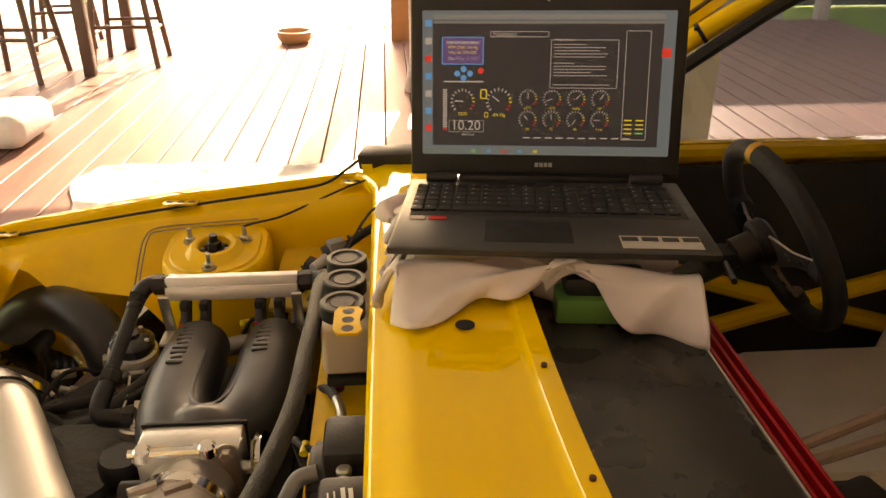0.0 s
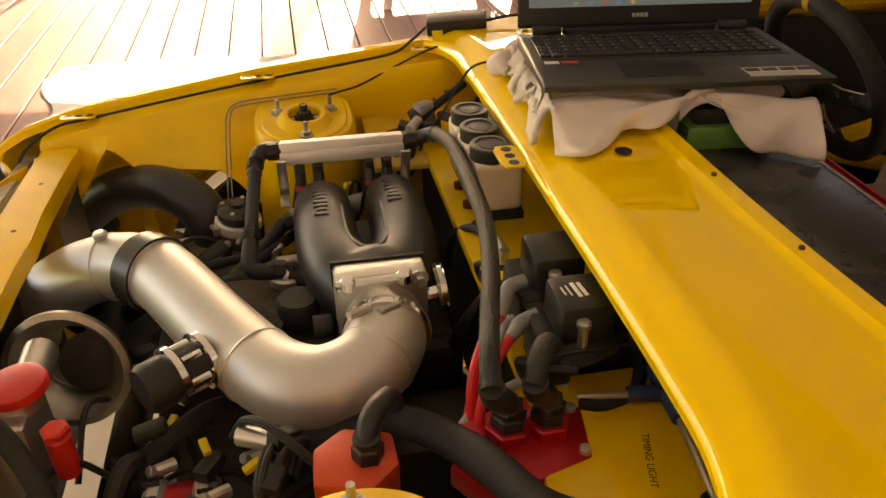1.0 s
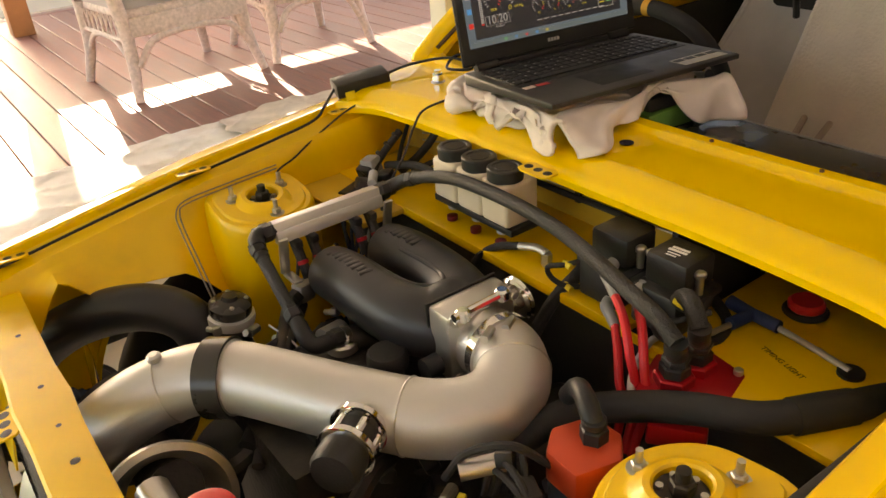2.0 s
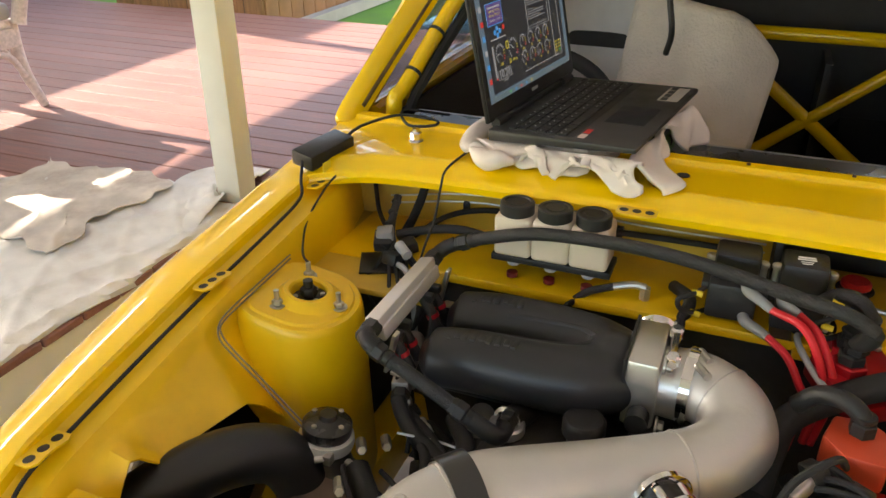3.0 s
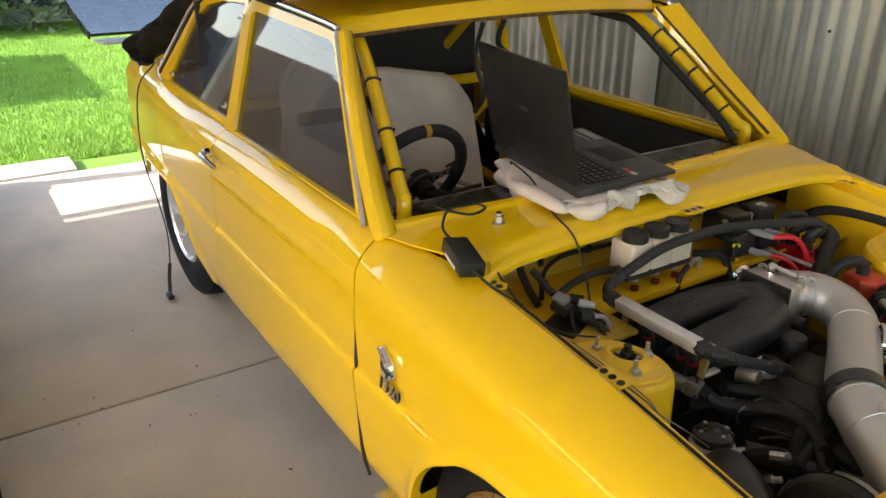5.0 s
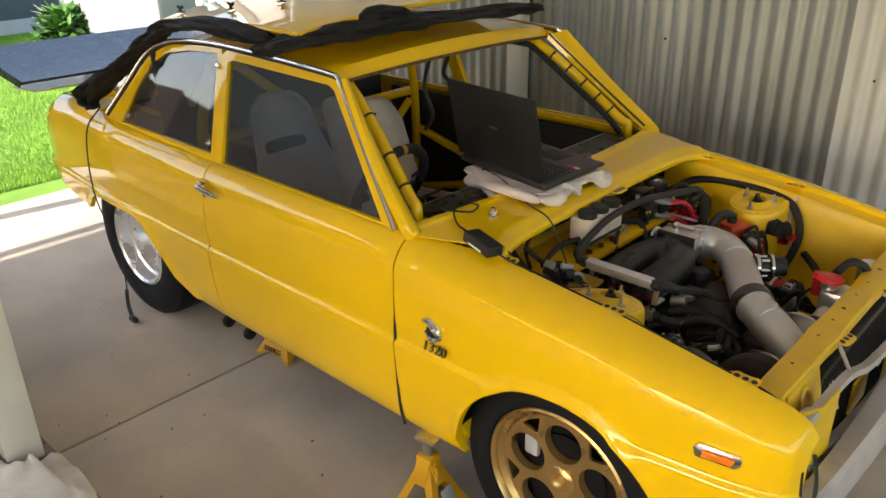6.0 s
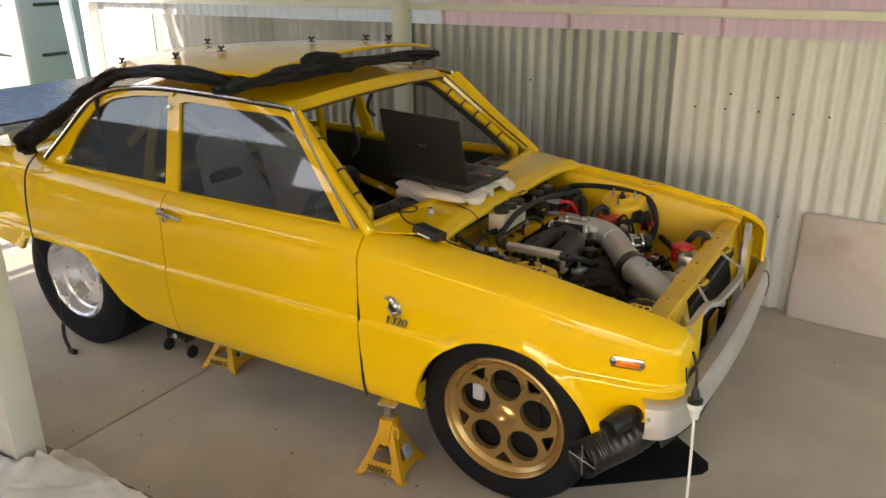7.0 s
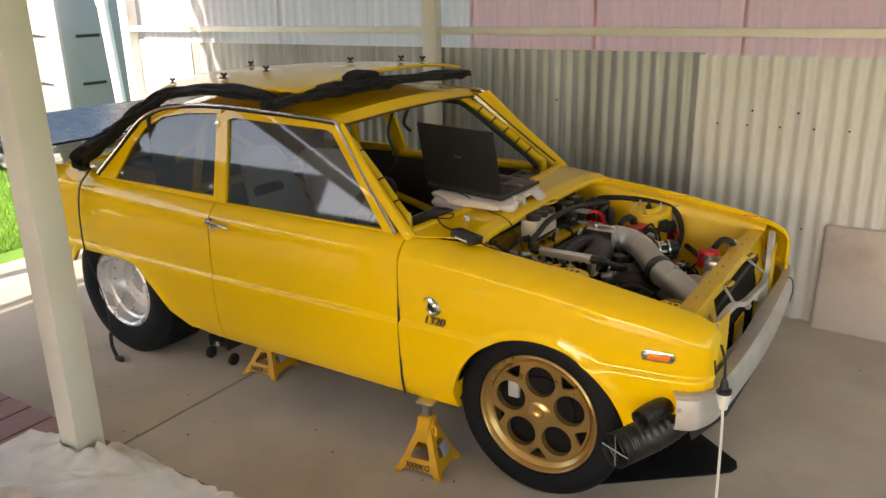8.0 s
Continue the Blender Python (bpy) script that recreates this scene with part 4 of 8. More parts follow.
for i in range(32):
    part("fin", box((0.486, -0.285 + i * 0.0205, 0.50), (0.004, 0.004, 0.33)), RUBBER, rad)
for i in range(14):
    part("cooler_fin", box((0.497, -0.40 + i * 0.016, 0.475), (0.010, 0.005, 0.030), 0.001), STEEL, rad)
part("brace_panel", merge(box((0.478, 0.30, 0.575), (0.012, 0.10, 0.13), 0.004), box((0.498, 0.04, 0.47), (0.008, 0.13, 0.10), 0.003)), BAYYEL, car, "yellow brace behind the grille")
# flange under the near end of the support with its oval pressing
for s in (-1, 1):
    fl_ = part("support_flange", grid([[(0.472 + 0.010 * k, s * (0.52 - 0.055 * j), 0.715 - 0.045 * k - 0.012 * (j > 3)) for j in range(5)] for k in range(4)], 0.003), BAYYEL, rs)
    part("flange_pressing", lathe([(0.034, 0.0), (0.040, 0.004), (0.046, 0.0)], 24, m=aim((0.492, s * 0.41, 0.645), (1, 0, 0.25)) @ Matrix.Diagonal((0.8, 1.3, 1, 1)), caps=False), BAYYEL, fl_)
# front frame: flattened silver bars, bent, with lamp plates
def flatbar(pts, w, h, name, parent, label=""):
    P = spline(pts, 6)
    return part(name, grid([[tuple(p + Vector((dx, 0, dz))) for dx, dz in ((-w, -h), (-w, h), (w, h * 1.1), (w * 1.2, -h), (-w, -h))] for p in P], 0), SILVERP, parent, label)


gf = flatbar([(0.515, -0.60, 0.676), (0.522, -0.45, 0.684), (0.527, -0.27, 0.682), (0.533, -0.12, 0.640), (0.536, 0.06, 0.618), (0.533, 0.26, 0.592), (0.525, 0.33, 0.60)], 0.010, 0.008, "grille_frame", car, "bent dull silver grille frame")
flatbar([(0.512, -0.60, 0.55), (0.525, -0.42, 0.528), (0.530, -0.2, 0.485), (0.532, 0.05, 0.452), (0.530, 0.18, 0.440), (0.528, 0.24, 0.462), (0.528, 0.285, 0.50), (0.53, 0.30, 0.58)], 0.012, 0.009, "frame_rail_lower", gf)
flatbar([(0.513, -0.60, 0.68), (0.516, -0.605, 0.61), (0.513, -0.60, 0.54)], 0.012, 0.008, "frame_upright", gf)
for s in (-1, 1):
    m = aim((0.520, s * 0.475, 0.615), (1, s * 0.16, 0.0))
    part("lamp_plate", lathe([(0.062, 0), (0.078, 0.004), (0.104, 0.004), (0.112, -0.004), (0.112, -0.022)], 36, m=m @ Matrix.Diagonal((1.0, 1.15, 1, 1) if s > 0 else (0.62, 0.62, 1, 1)), caps=False), SILVERP, gf, "silver headlamp surround")
    part("lamp_bowl", lathe([(0.0, -0.045), (0.04, -0.036), (0.064, 0.0)], 32, m=m @ Matrix.Diagonal((1, 1, 1, 1) if s > 0 else (0.62, 0.62, 1, 1)), caps=False), GREYP, gf, "grey empty headlamp bowl")
part("frame_stay", tube([(0.478, -0.20, 0.722), (0.527, -0.255, 0.690)], 0.005, 8, 0), SILVERP, gf)
part("frame_stay", tube([(0.478, 0.16, 0.715), (0.525, 0.29, 0.625)], 0.005, 8, 0), SILVERP, gf)
part("latch", merge(box((0.515, 0.07, 0.562), (0.020, 0.035, 0.024), 0.005, (10, 15, 30)), tube([(0.52, 0.09, 0.57), (0.525, 0.13, 0.60), (0.52, 0.15, 0.58)], 0.006, 8, 4)), SILVERP, gf, "loose silver latch")
BUMP = [(0.482, -0.728, 0.49), (0.515, -0.718, 0.49), (0.548, -0.69, 0.492), (0.582, -0.58, 0.492), (0.600, -0.3, 0.492), (0.606, 0, 0.492), (0.600, 0.3, 0.492), (0.588, 0.58, 0.492), (0.560, 0.68, 0.492), (0.50, 0.725, 0.493), (0.42, 0.735, 0.495)]
rows = []
for p in spline(BUMP, 5):
    n = Vector((p.x - 0.1, p.y, 0)).normalized()
    rows.append([tuple(p + n * o + Vector((0, 0, h))) for o, h in ((-0.055, 0.050), (-0.004, 0.056), (0.010, 0.048), (0.018, 0.010), (0.016, -0.036), (0.004, -0.055), (-0.03, -0.058))])
bp = part("front_bumper", grid(rows, 0.004), SILVERP, car, "scuffed silver painted front bumper")
part("bumper_split", tube([(0.571, 0.50, 0.540), (0.600, 0.50, 0.547), (0.612, 0.50, 0.50), (0.605, 0.50, 0.44)], 0.0025, 6, 4), RUBBER, bp, "dark joint in the bumper")
part("bumper_bolt", disc((0.50, -0.744, 0.51), (0, -1, 0), 0.006, 0.004), STEEL, bp)
part("valance", grid([[(0.50, -0.66, 0.44), (0.56, -0.4, 0.43), (0.57, 0, 0.43), (0.56, 0.4, 0.43), (0.50, 0.66, 0.44)], [(0.52, -0.64, 0.36), (0.57, -0.4, 0.34), (0.58, 0, 0.34), (0.57, 0.4, 0.34), (0.52, 0.64, 0.36)]], 0.004), RUBBER, car)


# ---- wheels ----
def wheel(x, y, z, side, front):
    e = part("wheel", tube([(x, y - side * 0.12, z), (x, y - side * 0.2, z)], 0.06, 16, 0), DARKMETAL, car, "gold spoked front wheel" if front else "polished rear drag wheel")
    m = Matrix.Translation((x, y, z)) @ Euler((radians(90 if side < 0 else -90), 0, 0)).to_matrix().to_4x4()
    if front:
        R, r, w = 0.312, 0.222, 0.17
        tp = [(r - 0.004, -0.01), (r + 0.005, 0.008), (r + 0.03, 0.016), (r + 0.06, 0.012), (R - 0.012, 0.002), (R - 0.002, -0.015), (R, -0.05), (R, -w + 0.03), (R - 0.015, -w + 0.005), (r, -w)]
        part("tyre", lathe(tp, 56, m=m, caps=False), TYRE, e, "low profile black tyre")
        rim = [(r - 0.005, -w), (r - 0.005, -0.004), (r, 0.004), (r - 0.006, 0.008), (r - 0.010, 0.004), (r - 0.014, -0.012), (r - 0.026, -0.022), (r - 0.034, -0.030), (r - 0.036, -0.05), (r - 0.036, -w)]
        rm = part("rim", lathe(rim, 56, m=m, caps=False), GOLD, e, "gold anodised rim with five round windows")
        # face plate: five round windows, a small three-cornered one between each pair
        Ro, C, Rw = r - 0.033, 0.1165, 0.0565
        bm = bmesh.new()

        def loop(pts):
            vs = [bm.verts.new((p[0], p[1], -0.030)) for p in pts]
            for i in range(len(vs)):
                bm.edges.new((vs[i], vs[(i + 1) % len(vs)]))

        def arc(cx_, cy_, rad, n_):
            return [(cx_ + rad * math.cos(2 * math.pi * i / n_), cy_ + rad * math.sin(2 * math.pi * i / n_)) for i in range(n_)]

        loop(arc(0, 0, Ro, 90))
        loop(arc(0, 0, 0.030, 24))
        for k in range(5):
            a = 2 * math.pi * k / 5 + 0.31
            cx_, cy_ = C * math.cos(a), C * math.sin(a)
            loop(arc(cx_, cy_, Rw, 36))
            part("window_rim", lathe([(Rw - 0.001, -0.044), (Rw - 0.001, -0.030), (Rw + 0.002, -0.0255), (Rw + 0.007, -0.0255), (Rw + 0.010, -0.030)], 36, m=m @ Matrix.Translation((cx_, cy_, 0)), caps=False), GOLD, rm)
            b = a + math.pi / 5
            tri = [(0.180, 0.19), (0.180, 0.06), (0.180, -0.06), (0.180, -0.19), (0.163, -0.135), (0.143, -0.03), (0.143, 0.03), (0.163, 0.135)]
            loop([(q * math.cos(b + d), q * math.sin(b + d)) for q, d in tri])
        bmesh.ops.triangle_fill(bm, use_beauty=True, use_dissolve=False, edges=bm.edges[:])
        bmesh.ops.recalc_face_normals(bm, faces=bm.faces)
        bmesh.ops.solidify(bm, geom=bm.faces[:], thickness=0.010)
        bmesh.ops.recalc_face_normals(bm, faces=bm.faces)
        bmesh.ops.transform(bm, matrix=m, verts=bm.verts)
        part("spoke_face", bm, GOLD, rm, "gold face with round windows")
        part("hub_cap", lathe([(0.0, 0.014), (0.010, 0.012), (0.018, 0.006), (0.022, -0.004), (0.024, -0.012), (0.036, -0.016), (0.044, -0.022), (0.047, -0.030), (0.047, -0.05), (0, -0.05)], 32, m=m), GOLD, rm)
        part("brake_disc", lathe([(0.0, -0.044), (0.12, -0.050), (0.12, -0.056), (0, -0.056)], 32, m=m), MATK, e)
        # black disc added behind the openings so that they look dark inside
        part("window_backing", lathe([(0.0, -0.060), (r - 0.035, -0.060), (r - 0.035, -0.068), (0, -0.068)], 32, m=m), MATK, e, "black disc that darkens the wheel's windows")
        part("caliper", box(m @ Vector((-0.105, 0.06, -0.035)), (0.045, 0.02, 0.07), 0.008), GREYP, e, "pale brake caliper")
    else:
        R, r, w = 0.352, 0.198, 0.30
        tp = [(r - 0.004, -0.02), (r + 0.006, 0.0), (r + 0.03, 0.012), (r + 0.08, 0.014), (R - 0.03, 0.0), (R - 0.008, -0.02), (R, -0.06), (R + 0.002, -w / 2), (R, -w + 0.05), (R - 0.03, -w + 0.01), (r, -w)]
        part("tyre", lathe(tp, 56, m=m, caps=False), TYRE, e, "tall smooth drag slick")
        rim = [(r - 0.005, -w), (r - 0.004, -0.012), (r + 0.004, -0.002), (r - 0.006, 0.005), (r - 0.016, -0.004), (r - 0.022, -0.05), (r - 0.032, -0.058), (r - 0.038, -0.09), (r - 0.055, -0.115), (0.10, -0.13), (0.07, -0.115), (0.055, -0.10), (0, -0.10)]
        rm = part("rim", lathe(rim, 56, m=m, caps=False), POLISH, e, "deep polished alloy rim")
        for k in range(16):
            a = 2 * math.pi * k / 16
            part("rim_bolt", disc(m @ Vector(((r - 0.04) * math.cos(a), (r - 0.04) * math.sin(a), -0.07)), m.to_3x3() @ Vector((-math.cos(a), -math.sin(a), 0.6)), 0.005, 0.006, n=8), STEEL, rm)
    return e


for s in (-1, 1):
    wheel(0.0, s * 0.672, 0.312, s, True)
    wheel(-2.265, s * 0.668, 0.352, s, False)
    part("rear_wheel_tub", box((-2.27, s * 0.33, 0.55), (1.0, 0.02, 0.5)), CARPET, car)
part("front_axle", tube([(0, -0.6, 0.30), (0, 0.6, 0.30)], 0.022, 10, 0), DARKMETAL, car)
part("rear_axle", merge(tube([(-2.265, -0.5, 0.35), (-2.265, 0.5, 0.35)], 0.04, 12, 0), disc((-2.265, -0.1, 0.35), (0, 1, 0), 0.11, 0.2, 0.04)), DARKMETAL, car)
part("side_exhaust", tube([(-1.2, -0.35, 0.27), (-1.7, -0.35, 0.26)], 0.04, 12, 0), DARKMETAL, car)

# ---- cabin ----
part("dash_top", box((-0.575, 0.0, 0.868), (0.19, 1.12, 0.008), 0.003), GLOSSK, car, "flat gloss black dash sheet")
part("dash_edge", box((-0.6715, 0.0, 0.871), (0.003, 1.12, 0.004)), ALLOY, car, "bright metal edge of the dash sheet")
part("dash_face", box((-0.645, 0, 0.78), (0.012, 1.1, 0.17), 0.004), CARPET, car)
part("rear_bulkhead", box((-2.0, 0, 0.75), (0.012, 1.18, 0.92)), CARPET, car, "black rear bulkhead")
part("rear_shelf", box((-2.3, 0, 0.93), (0.5, 1.0, 0.01)), GLOSSK, car)
for s in (-1, 1):
    part("door_card", box((-1.1, s * 0.63, 0.575), (0.98, 0.012, 0.55), 0.004), CARPET, car, "black inner door skin")
    part("rear_side_trim", box((-1.76, s * 0.645, 0.58), (0.42, 0.012, 0.58)), CARPET, car)
    part("kick_panel", box((-0.42, s * 0.62, 0.57), (0.42, 0.012, 0.5)), CARPET, car)
    part("inner_sill_rail", tube([(-0.62, s * 0.645, 0.868), (-1.0, s * 0.65, 0.868), (-1.49, s * 0.65, 0.872)], 0.018, 8, 3), YELLOW, car, "yellow inner door top")
    # cage
    part("cage_pillar_bar", tube([(-0.58, s * 0.585, 0.32), (-0.58, s * 0.58, 0.86), (-0.632, s * 0.565, 0.95), (-0.95, s * 0.487, 1.197), (-1.15, s * 0.455, 1.225), (-1.70, s * 0.46, 1.225)], 0.0175, 14, 6), YELLOW, car, "yellow roll cage bar beside the windscreen")
    bar = spline([(-0.58, s * 0.585, 0.32), (-0.58, s * 0.58, 0.86), (-0.632, s * 0.565, 0.95), (-0.95, s * 0.487, 1.197), (-1.15, s * 0.455, 1.225), (-1.70, s * 0.46, 1.225)], 60)
    for i in ((124, 141, 160) if s < 0 else (126, 137, 147, 157, 168)):
        p, q = bar[i], (bar[i + 1] - bar[i - 1]).normalized() * 0.0035
        part("cable_tie", merge(tube([p - q, p + q], 0.0196, 14, 0), box(p + Vector((0.014, -s * 0.012, 0.010)), (0.007, 0.006, 0.006), 0.001)), BLACKP, car, "black cable tie")
    part("loom", tube([(-0.60, s * 0.556, 0.885), (-0.66, s * 0.543, 0.945), (-0.80, s * 0.507, 1.057), (-0.955, s * 0.466, 1.180), (-1.01, s * 0.452, 1.198), (-1.12, s * 0.436, 1.207)], 0.012, 8, 5), RUBBER, car, "black wiring loom strapped to the cage")
    part("main_hoop", tube([(-1.74, s * 0.575, 0.32), (-1.74, s * 0.575, 0.85), (-1.73, s * 0.53, 1.08), (-1.71, s * 0.46, 1.22), (-1.70, s * 0.2, 1.235), (-1.70, 0, 1.235)], 0.021, 12, 6), YELLOW, car, "yellow roll cage hoop")
    part("door_bar", tube([(-0.62, s * 0.585, 0.72), (-1.15, s * 0.60, 0.55), (-1.72, s * 0.585, 0.40)], 0.02, 10, 3), YELLOW, car)
    part("door_bar", tube([(-0.62, s * 0.585, 0.40), (-1.15, s * 0.575, 0.56), (-1.72, s * 0.585, 0.70)], 0.02, 10, 3), YELLOW, car)
    part("rear_stay", tube([(-1.72, s * 0.45, 1.20), (-2.3, s * 0.45, 0.75)], 0.02, 10, 0), YELLOW, car)
part("harness_bar", tube([(-1.76, -0.575, 0.885), (-1.76, 0.575, 0.885)], 0.021, 12, 0), YELLOW, car, "yellow cage cross bar")
part("diagonal_bar", tube([(-1.76, -0.45, 1.21), (-1.75, 0.56, 0.42)], 0.021, 12, 0), YELLOW, car)
part("brace_bar", tube([(-1.76, 0.56, 0.84), (-1.74, 0.05, 0.42)], 0.019, 12, 0), YELLOW, car)
part("tunnel", lathe([(0.0, 0), (0.15, 0.0), (0.12, 1.2), (0, 1.2)], 20, m=aim((-0.45, 0.0, 0.30), (-1, 0, 0))), CARPET, car, "black transmission tunnel")
part("floor_plate", prism([(-0.70, 0.10), (-0.72, 0.52), (-1.25, 0.52), (-1.30, 0.16), (-1.0, 0.08)], 0.006, lambda u, v, w: (u, v, 0.325 + w + 0.12 * max(0, u + 0.95))), mat("tan_floor_plate", (0.14, 0.105, 0.075), 0.6, 0.2, 0.12, 8, 0.1, 60, stain=0.3), car, "tan painted floor plate")
ROD = mat("primed_rod", (0.42, 0.31, 0.24), 0.5, 0.2, 0.1, 20)
part("link_rod", tube([(-0.74, 0.062, 0.70), (-1.18, -0.11, 0.70)], 0.008, 8, 0), ROD, car, "bare primed link rod")
part("link_rod", tube([(-0.74, 0.078, 0.692), (-1.18, -0.05, 0.70)], 0.008, 8, 0), ROD, car, "bare primed link rod")
part("pedal_linkage", tube([(-0.70, 0.10, 0.66), (-0.80, 0.06, 0.65), (-0.92, 0.03, 0.62)], 0.016, 10, 5), DARKMETAL, car)
part("pedal_box", box((-0.86, 0.10, 0.60), (0.20, 0.12, 0.07), 0.012, (0, 8, 15)), DARKMETAL, car, "dark metal linkage box")
# ribbed red box edge below the dash sheet
rb = part("ribbed_box", box((-0.697, 0.075, 0.785), (0.046, 0.42, 0.11), 0.003), REDAN, car, "red anodised finned electronics box")
for k in range(4):
    part("rib", box((-0.679 - k * 0.012, 0.075, 0.846), (0.0045, 0.42, 0.016), 0.001), REDAN, rb)
# driver's seat shell and the draped seat beside it
sr = []
for k in range(13):
    t = k / 12
    z = 0.42 + 0.63 * t
    w = lerp([(0, 0.20), (0.25, 0.225), (0.5, 0.19), (0.72, 0.145), (0.9, 0.13), (0.97, 0.11), (1, 0.07)], t)
    x = -1.40 - 0.24 * t
    sr.append([(x + 0.06 * abs(j / 6) ** 2.5, -0.34 + w * j / 6, z) for j in range(-6, 7)])
seat = part("driver_seat", grid(sr, 0.02), SEATP, car, "grey-brown moulded racing seat with harness slot")
part("harness_slot", prism([(0.075 * cx + 0.020 * math.cos(t_), 0.020 * math.sin(t_)) for cx, t_ in [(1, radians(-90 + 20 * i)) for i in range(10)] + [(-1, radians(90 + 20 * i)) for i in range(10)]], 0.03, lambda u, v, w: (-1.571 - 0.38 * v + w - 0.006 + 0.06 * abs(u / 0.145) ** 2.5, -0.34 + u, 0.87 + v)), CARPET, seat, "black harness slot")
part("seat_rim", tube([(r_[0][0] + 0.012, r_[0][1], r_[0][2]) for r_ in sr] + [(r_[-1][0] + 0.012, r_[-1][1], r_[-1][2]) for r_ in sr[::-1]], 0.010, 10, 3), SEATP, seat)
part("seat_badge", box((-1.535, -0.345, 0.81), (0.006, 0.06, 0.03), 0.002, (0, -20, 0)), SEATP, seat)
part("seat_rib", tube([(-1.628, -0.34, 1.02), (-1.60, -0.34, 0.93)], 0.006, 8, 0), SEATP, seat)
for y in (-0.41, -0.27):
    part("seat_rib", tube([(-1.575, y, 0.83), (-1.50, y, 0.66)], 0.008, 8, 0), SEATP, seat)
part("seat_base", box((-1.22, -0.34, 0.43), (0.44, 0.42, 0.10), 0.04), SEATP, seat)
rows = []
for k in range(17):
    t = k / 16
    row = []
    for j in range(13):
        u = j / 12
        top = 1.03 - 0.07 * u - 0.20 * max(0, u - 0.7) ** 1.2 * 2.2 - 0.10 * max(0, 0.12 - u)
        z = 0.46 + (top - 0.46) * t
        y = -0.255 + 0.40 * u + 0.05 * t * (1 - u) - 0.04 * (1 - t) * u
        row.append((-1.26 - 0.22 * t + 0.03 * math.sin(u * 3.1), y, z))
    rows.append(row)
cs = part("covered_seat", grid(rows, 0.075), SEATW, car, "seat back under a quilted cream cover")
bv = cs.modifiers.new("soft", "BEVEL")
bv.width, bv.segments = 0.03, 3
part("seat_base", box((-1.18, 0.02, 0.43), (0.42, 0.40, 0.12), 0.05), SEATW, car)
# steering wheel
SWC, SWN = Vector((-0.952, -0.336, 0.830)), Vector((-0.912, -0.033, 0.409)).normalized()
swm = aim(SWC, SWN)
sw = part("steering_wheel", tube([swm @ Vector((0.1545 * math.cos(a), 0.1545 * math.sin(a), 0)) for a in (2 * math.pi * i / 48 for i in range(49))], 0.0175, 14, 0, caps=False), mat("suede_rim", (0.018, 0.018, 0.02), 0.75, 0, 0.2, 30, 0.3, 200), car, "black suede steering wheel with yellow top mark")
up = (swm.inverted().to_3x3() @ Vector((0.408, 0.015, 0.913)))
ua = math.atan2(up.y, up.x)
part("top_mark", tube([swm @ Vector((0.1545 * math.cos(ua + d), 0.1545 * math.sin(ua + d), 0)) for d in (-0.05, 0, 0.05)], 0.0182, 14, 0), mat("ochre_band", (0.6, 0.30, 0.03), 0.6), sw, "yellow band")
for d in (math.pi / 2, math.pi, -math.pi / 2):
    a = ua + d
    ex, ey = Vector((math.cos(a), math.sin(a), 0)), Vector((-math.sin(a), math.cos(a), 0))

    def plate(u, v, w, ex=ex, ey=ey):
        return swm @ (ex * u + ey * v + Vector((0, 0, w - 0.032 + 0.030 * min(1, max(0, (u - 0.03) / 0.10)))))
    sp_ = part("spoke", prism([(0.020, -0.030), (0.045, -0.026), (0.075, -0.014), (0.105, -0.013), (0.140, -0.017), (0.140, 0.017), (0.105, 0.013), (0.075, 0.014), (0.045, 0.026), (0.020, 0.030)], 0.004, plate), ALLOY, sw, "drilled alloy spoke")
    for u, r_ in ((0.062, 0.007), (0.092, 0.006)):
        part("spoke_hole", merge(disc(plate(u, 0, -0.0008), SWN, r_, 0.0056, n=16)), CARPET, sp_)
    part("spoke_wrap", tube([plate(0.118, 0, 0.002), plate(0.146, 0, 0.002)], [0.016, 0.020], 12, 1), bpy.data.materials["suede_rim"], sw)
part("boss", merge(disc(swm @ Vector((0, 0, -0.045)), SWN, 0.042, 0.03, 0.006), disc(swm @ Vector((0, 0, -0.08)), SWN, 0.028, 0.04)), DARKMETAL, sw)
part("steering_column", tube([swm @ Vector((0, 0, -0.08)), (-0.62, -0.34, 0.66)], 0.022, 12, 0), DARKMETAL, sw)
part("column_switch", merge(box((-0.845, -0.325, 0.80), (0.05, 0.05, 0.03), 0.008), tube([(-0.85, -0.30, 0.80), (-0.82, -0.20, 0.82)], 0.005, 8, 0)), BLACKP, sw)
part("mirror_stay", tube([(-0.93, -0.06, 1.235), (-0.955, -0.06, 1.17), (-0.95, -0.02, 1.13)], 0.008, 8, 4), BLACKP, car)
part("hanging_cable", tube([(-1.0, -0.08, 1.22), (-1.02, -0.09, 1.12), (-1.0, -0.07, 1.02), (-1.03, -0.08, 0.96)], 0.007, 8, 6), BLACKP, car)


# ---- engine ----
engine = part("engine_block", merge(box((0.02, -0.06, 0.50), (0.42, 0.26, 0.30), 0.02), box((0.0, -0.05, 0.635), (0.36, 0.20, 0.05), 0.02), disc((0.10, -0.02, 0.64), (0, 0, 1), 0.06, 0.03, 0.008), box((-0.1, 0.16, 0.52), (0.2, 0.12, 0.2), 0.03)), DARKMETAL, car, "dark rotary engine block under hoses")


def runner(x, lean):
    return tube([(x, -0.250, 0.712), (x, -0.19, 0.719), (x, -0.13, 0.720), (x + 0.1 * lean, -0.075, 0.719), (x + 0.35 * lean, -0.030, 0.718), (x + 0.75 * lean, 0.005, 0.718), (x + lean, 0.028, 0.720)], [0.045, 0.047, 0.0475, 0.049, 0.051, 0.051, 0.046], 28, 6)


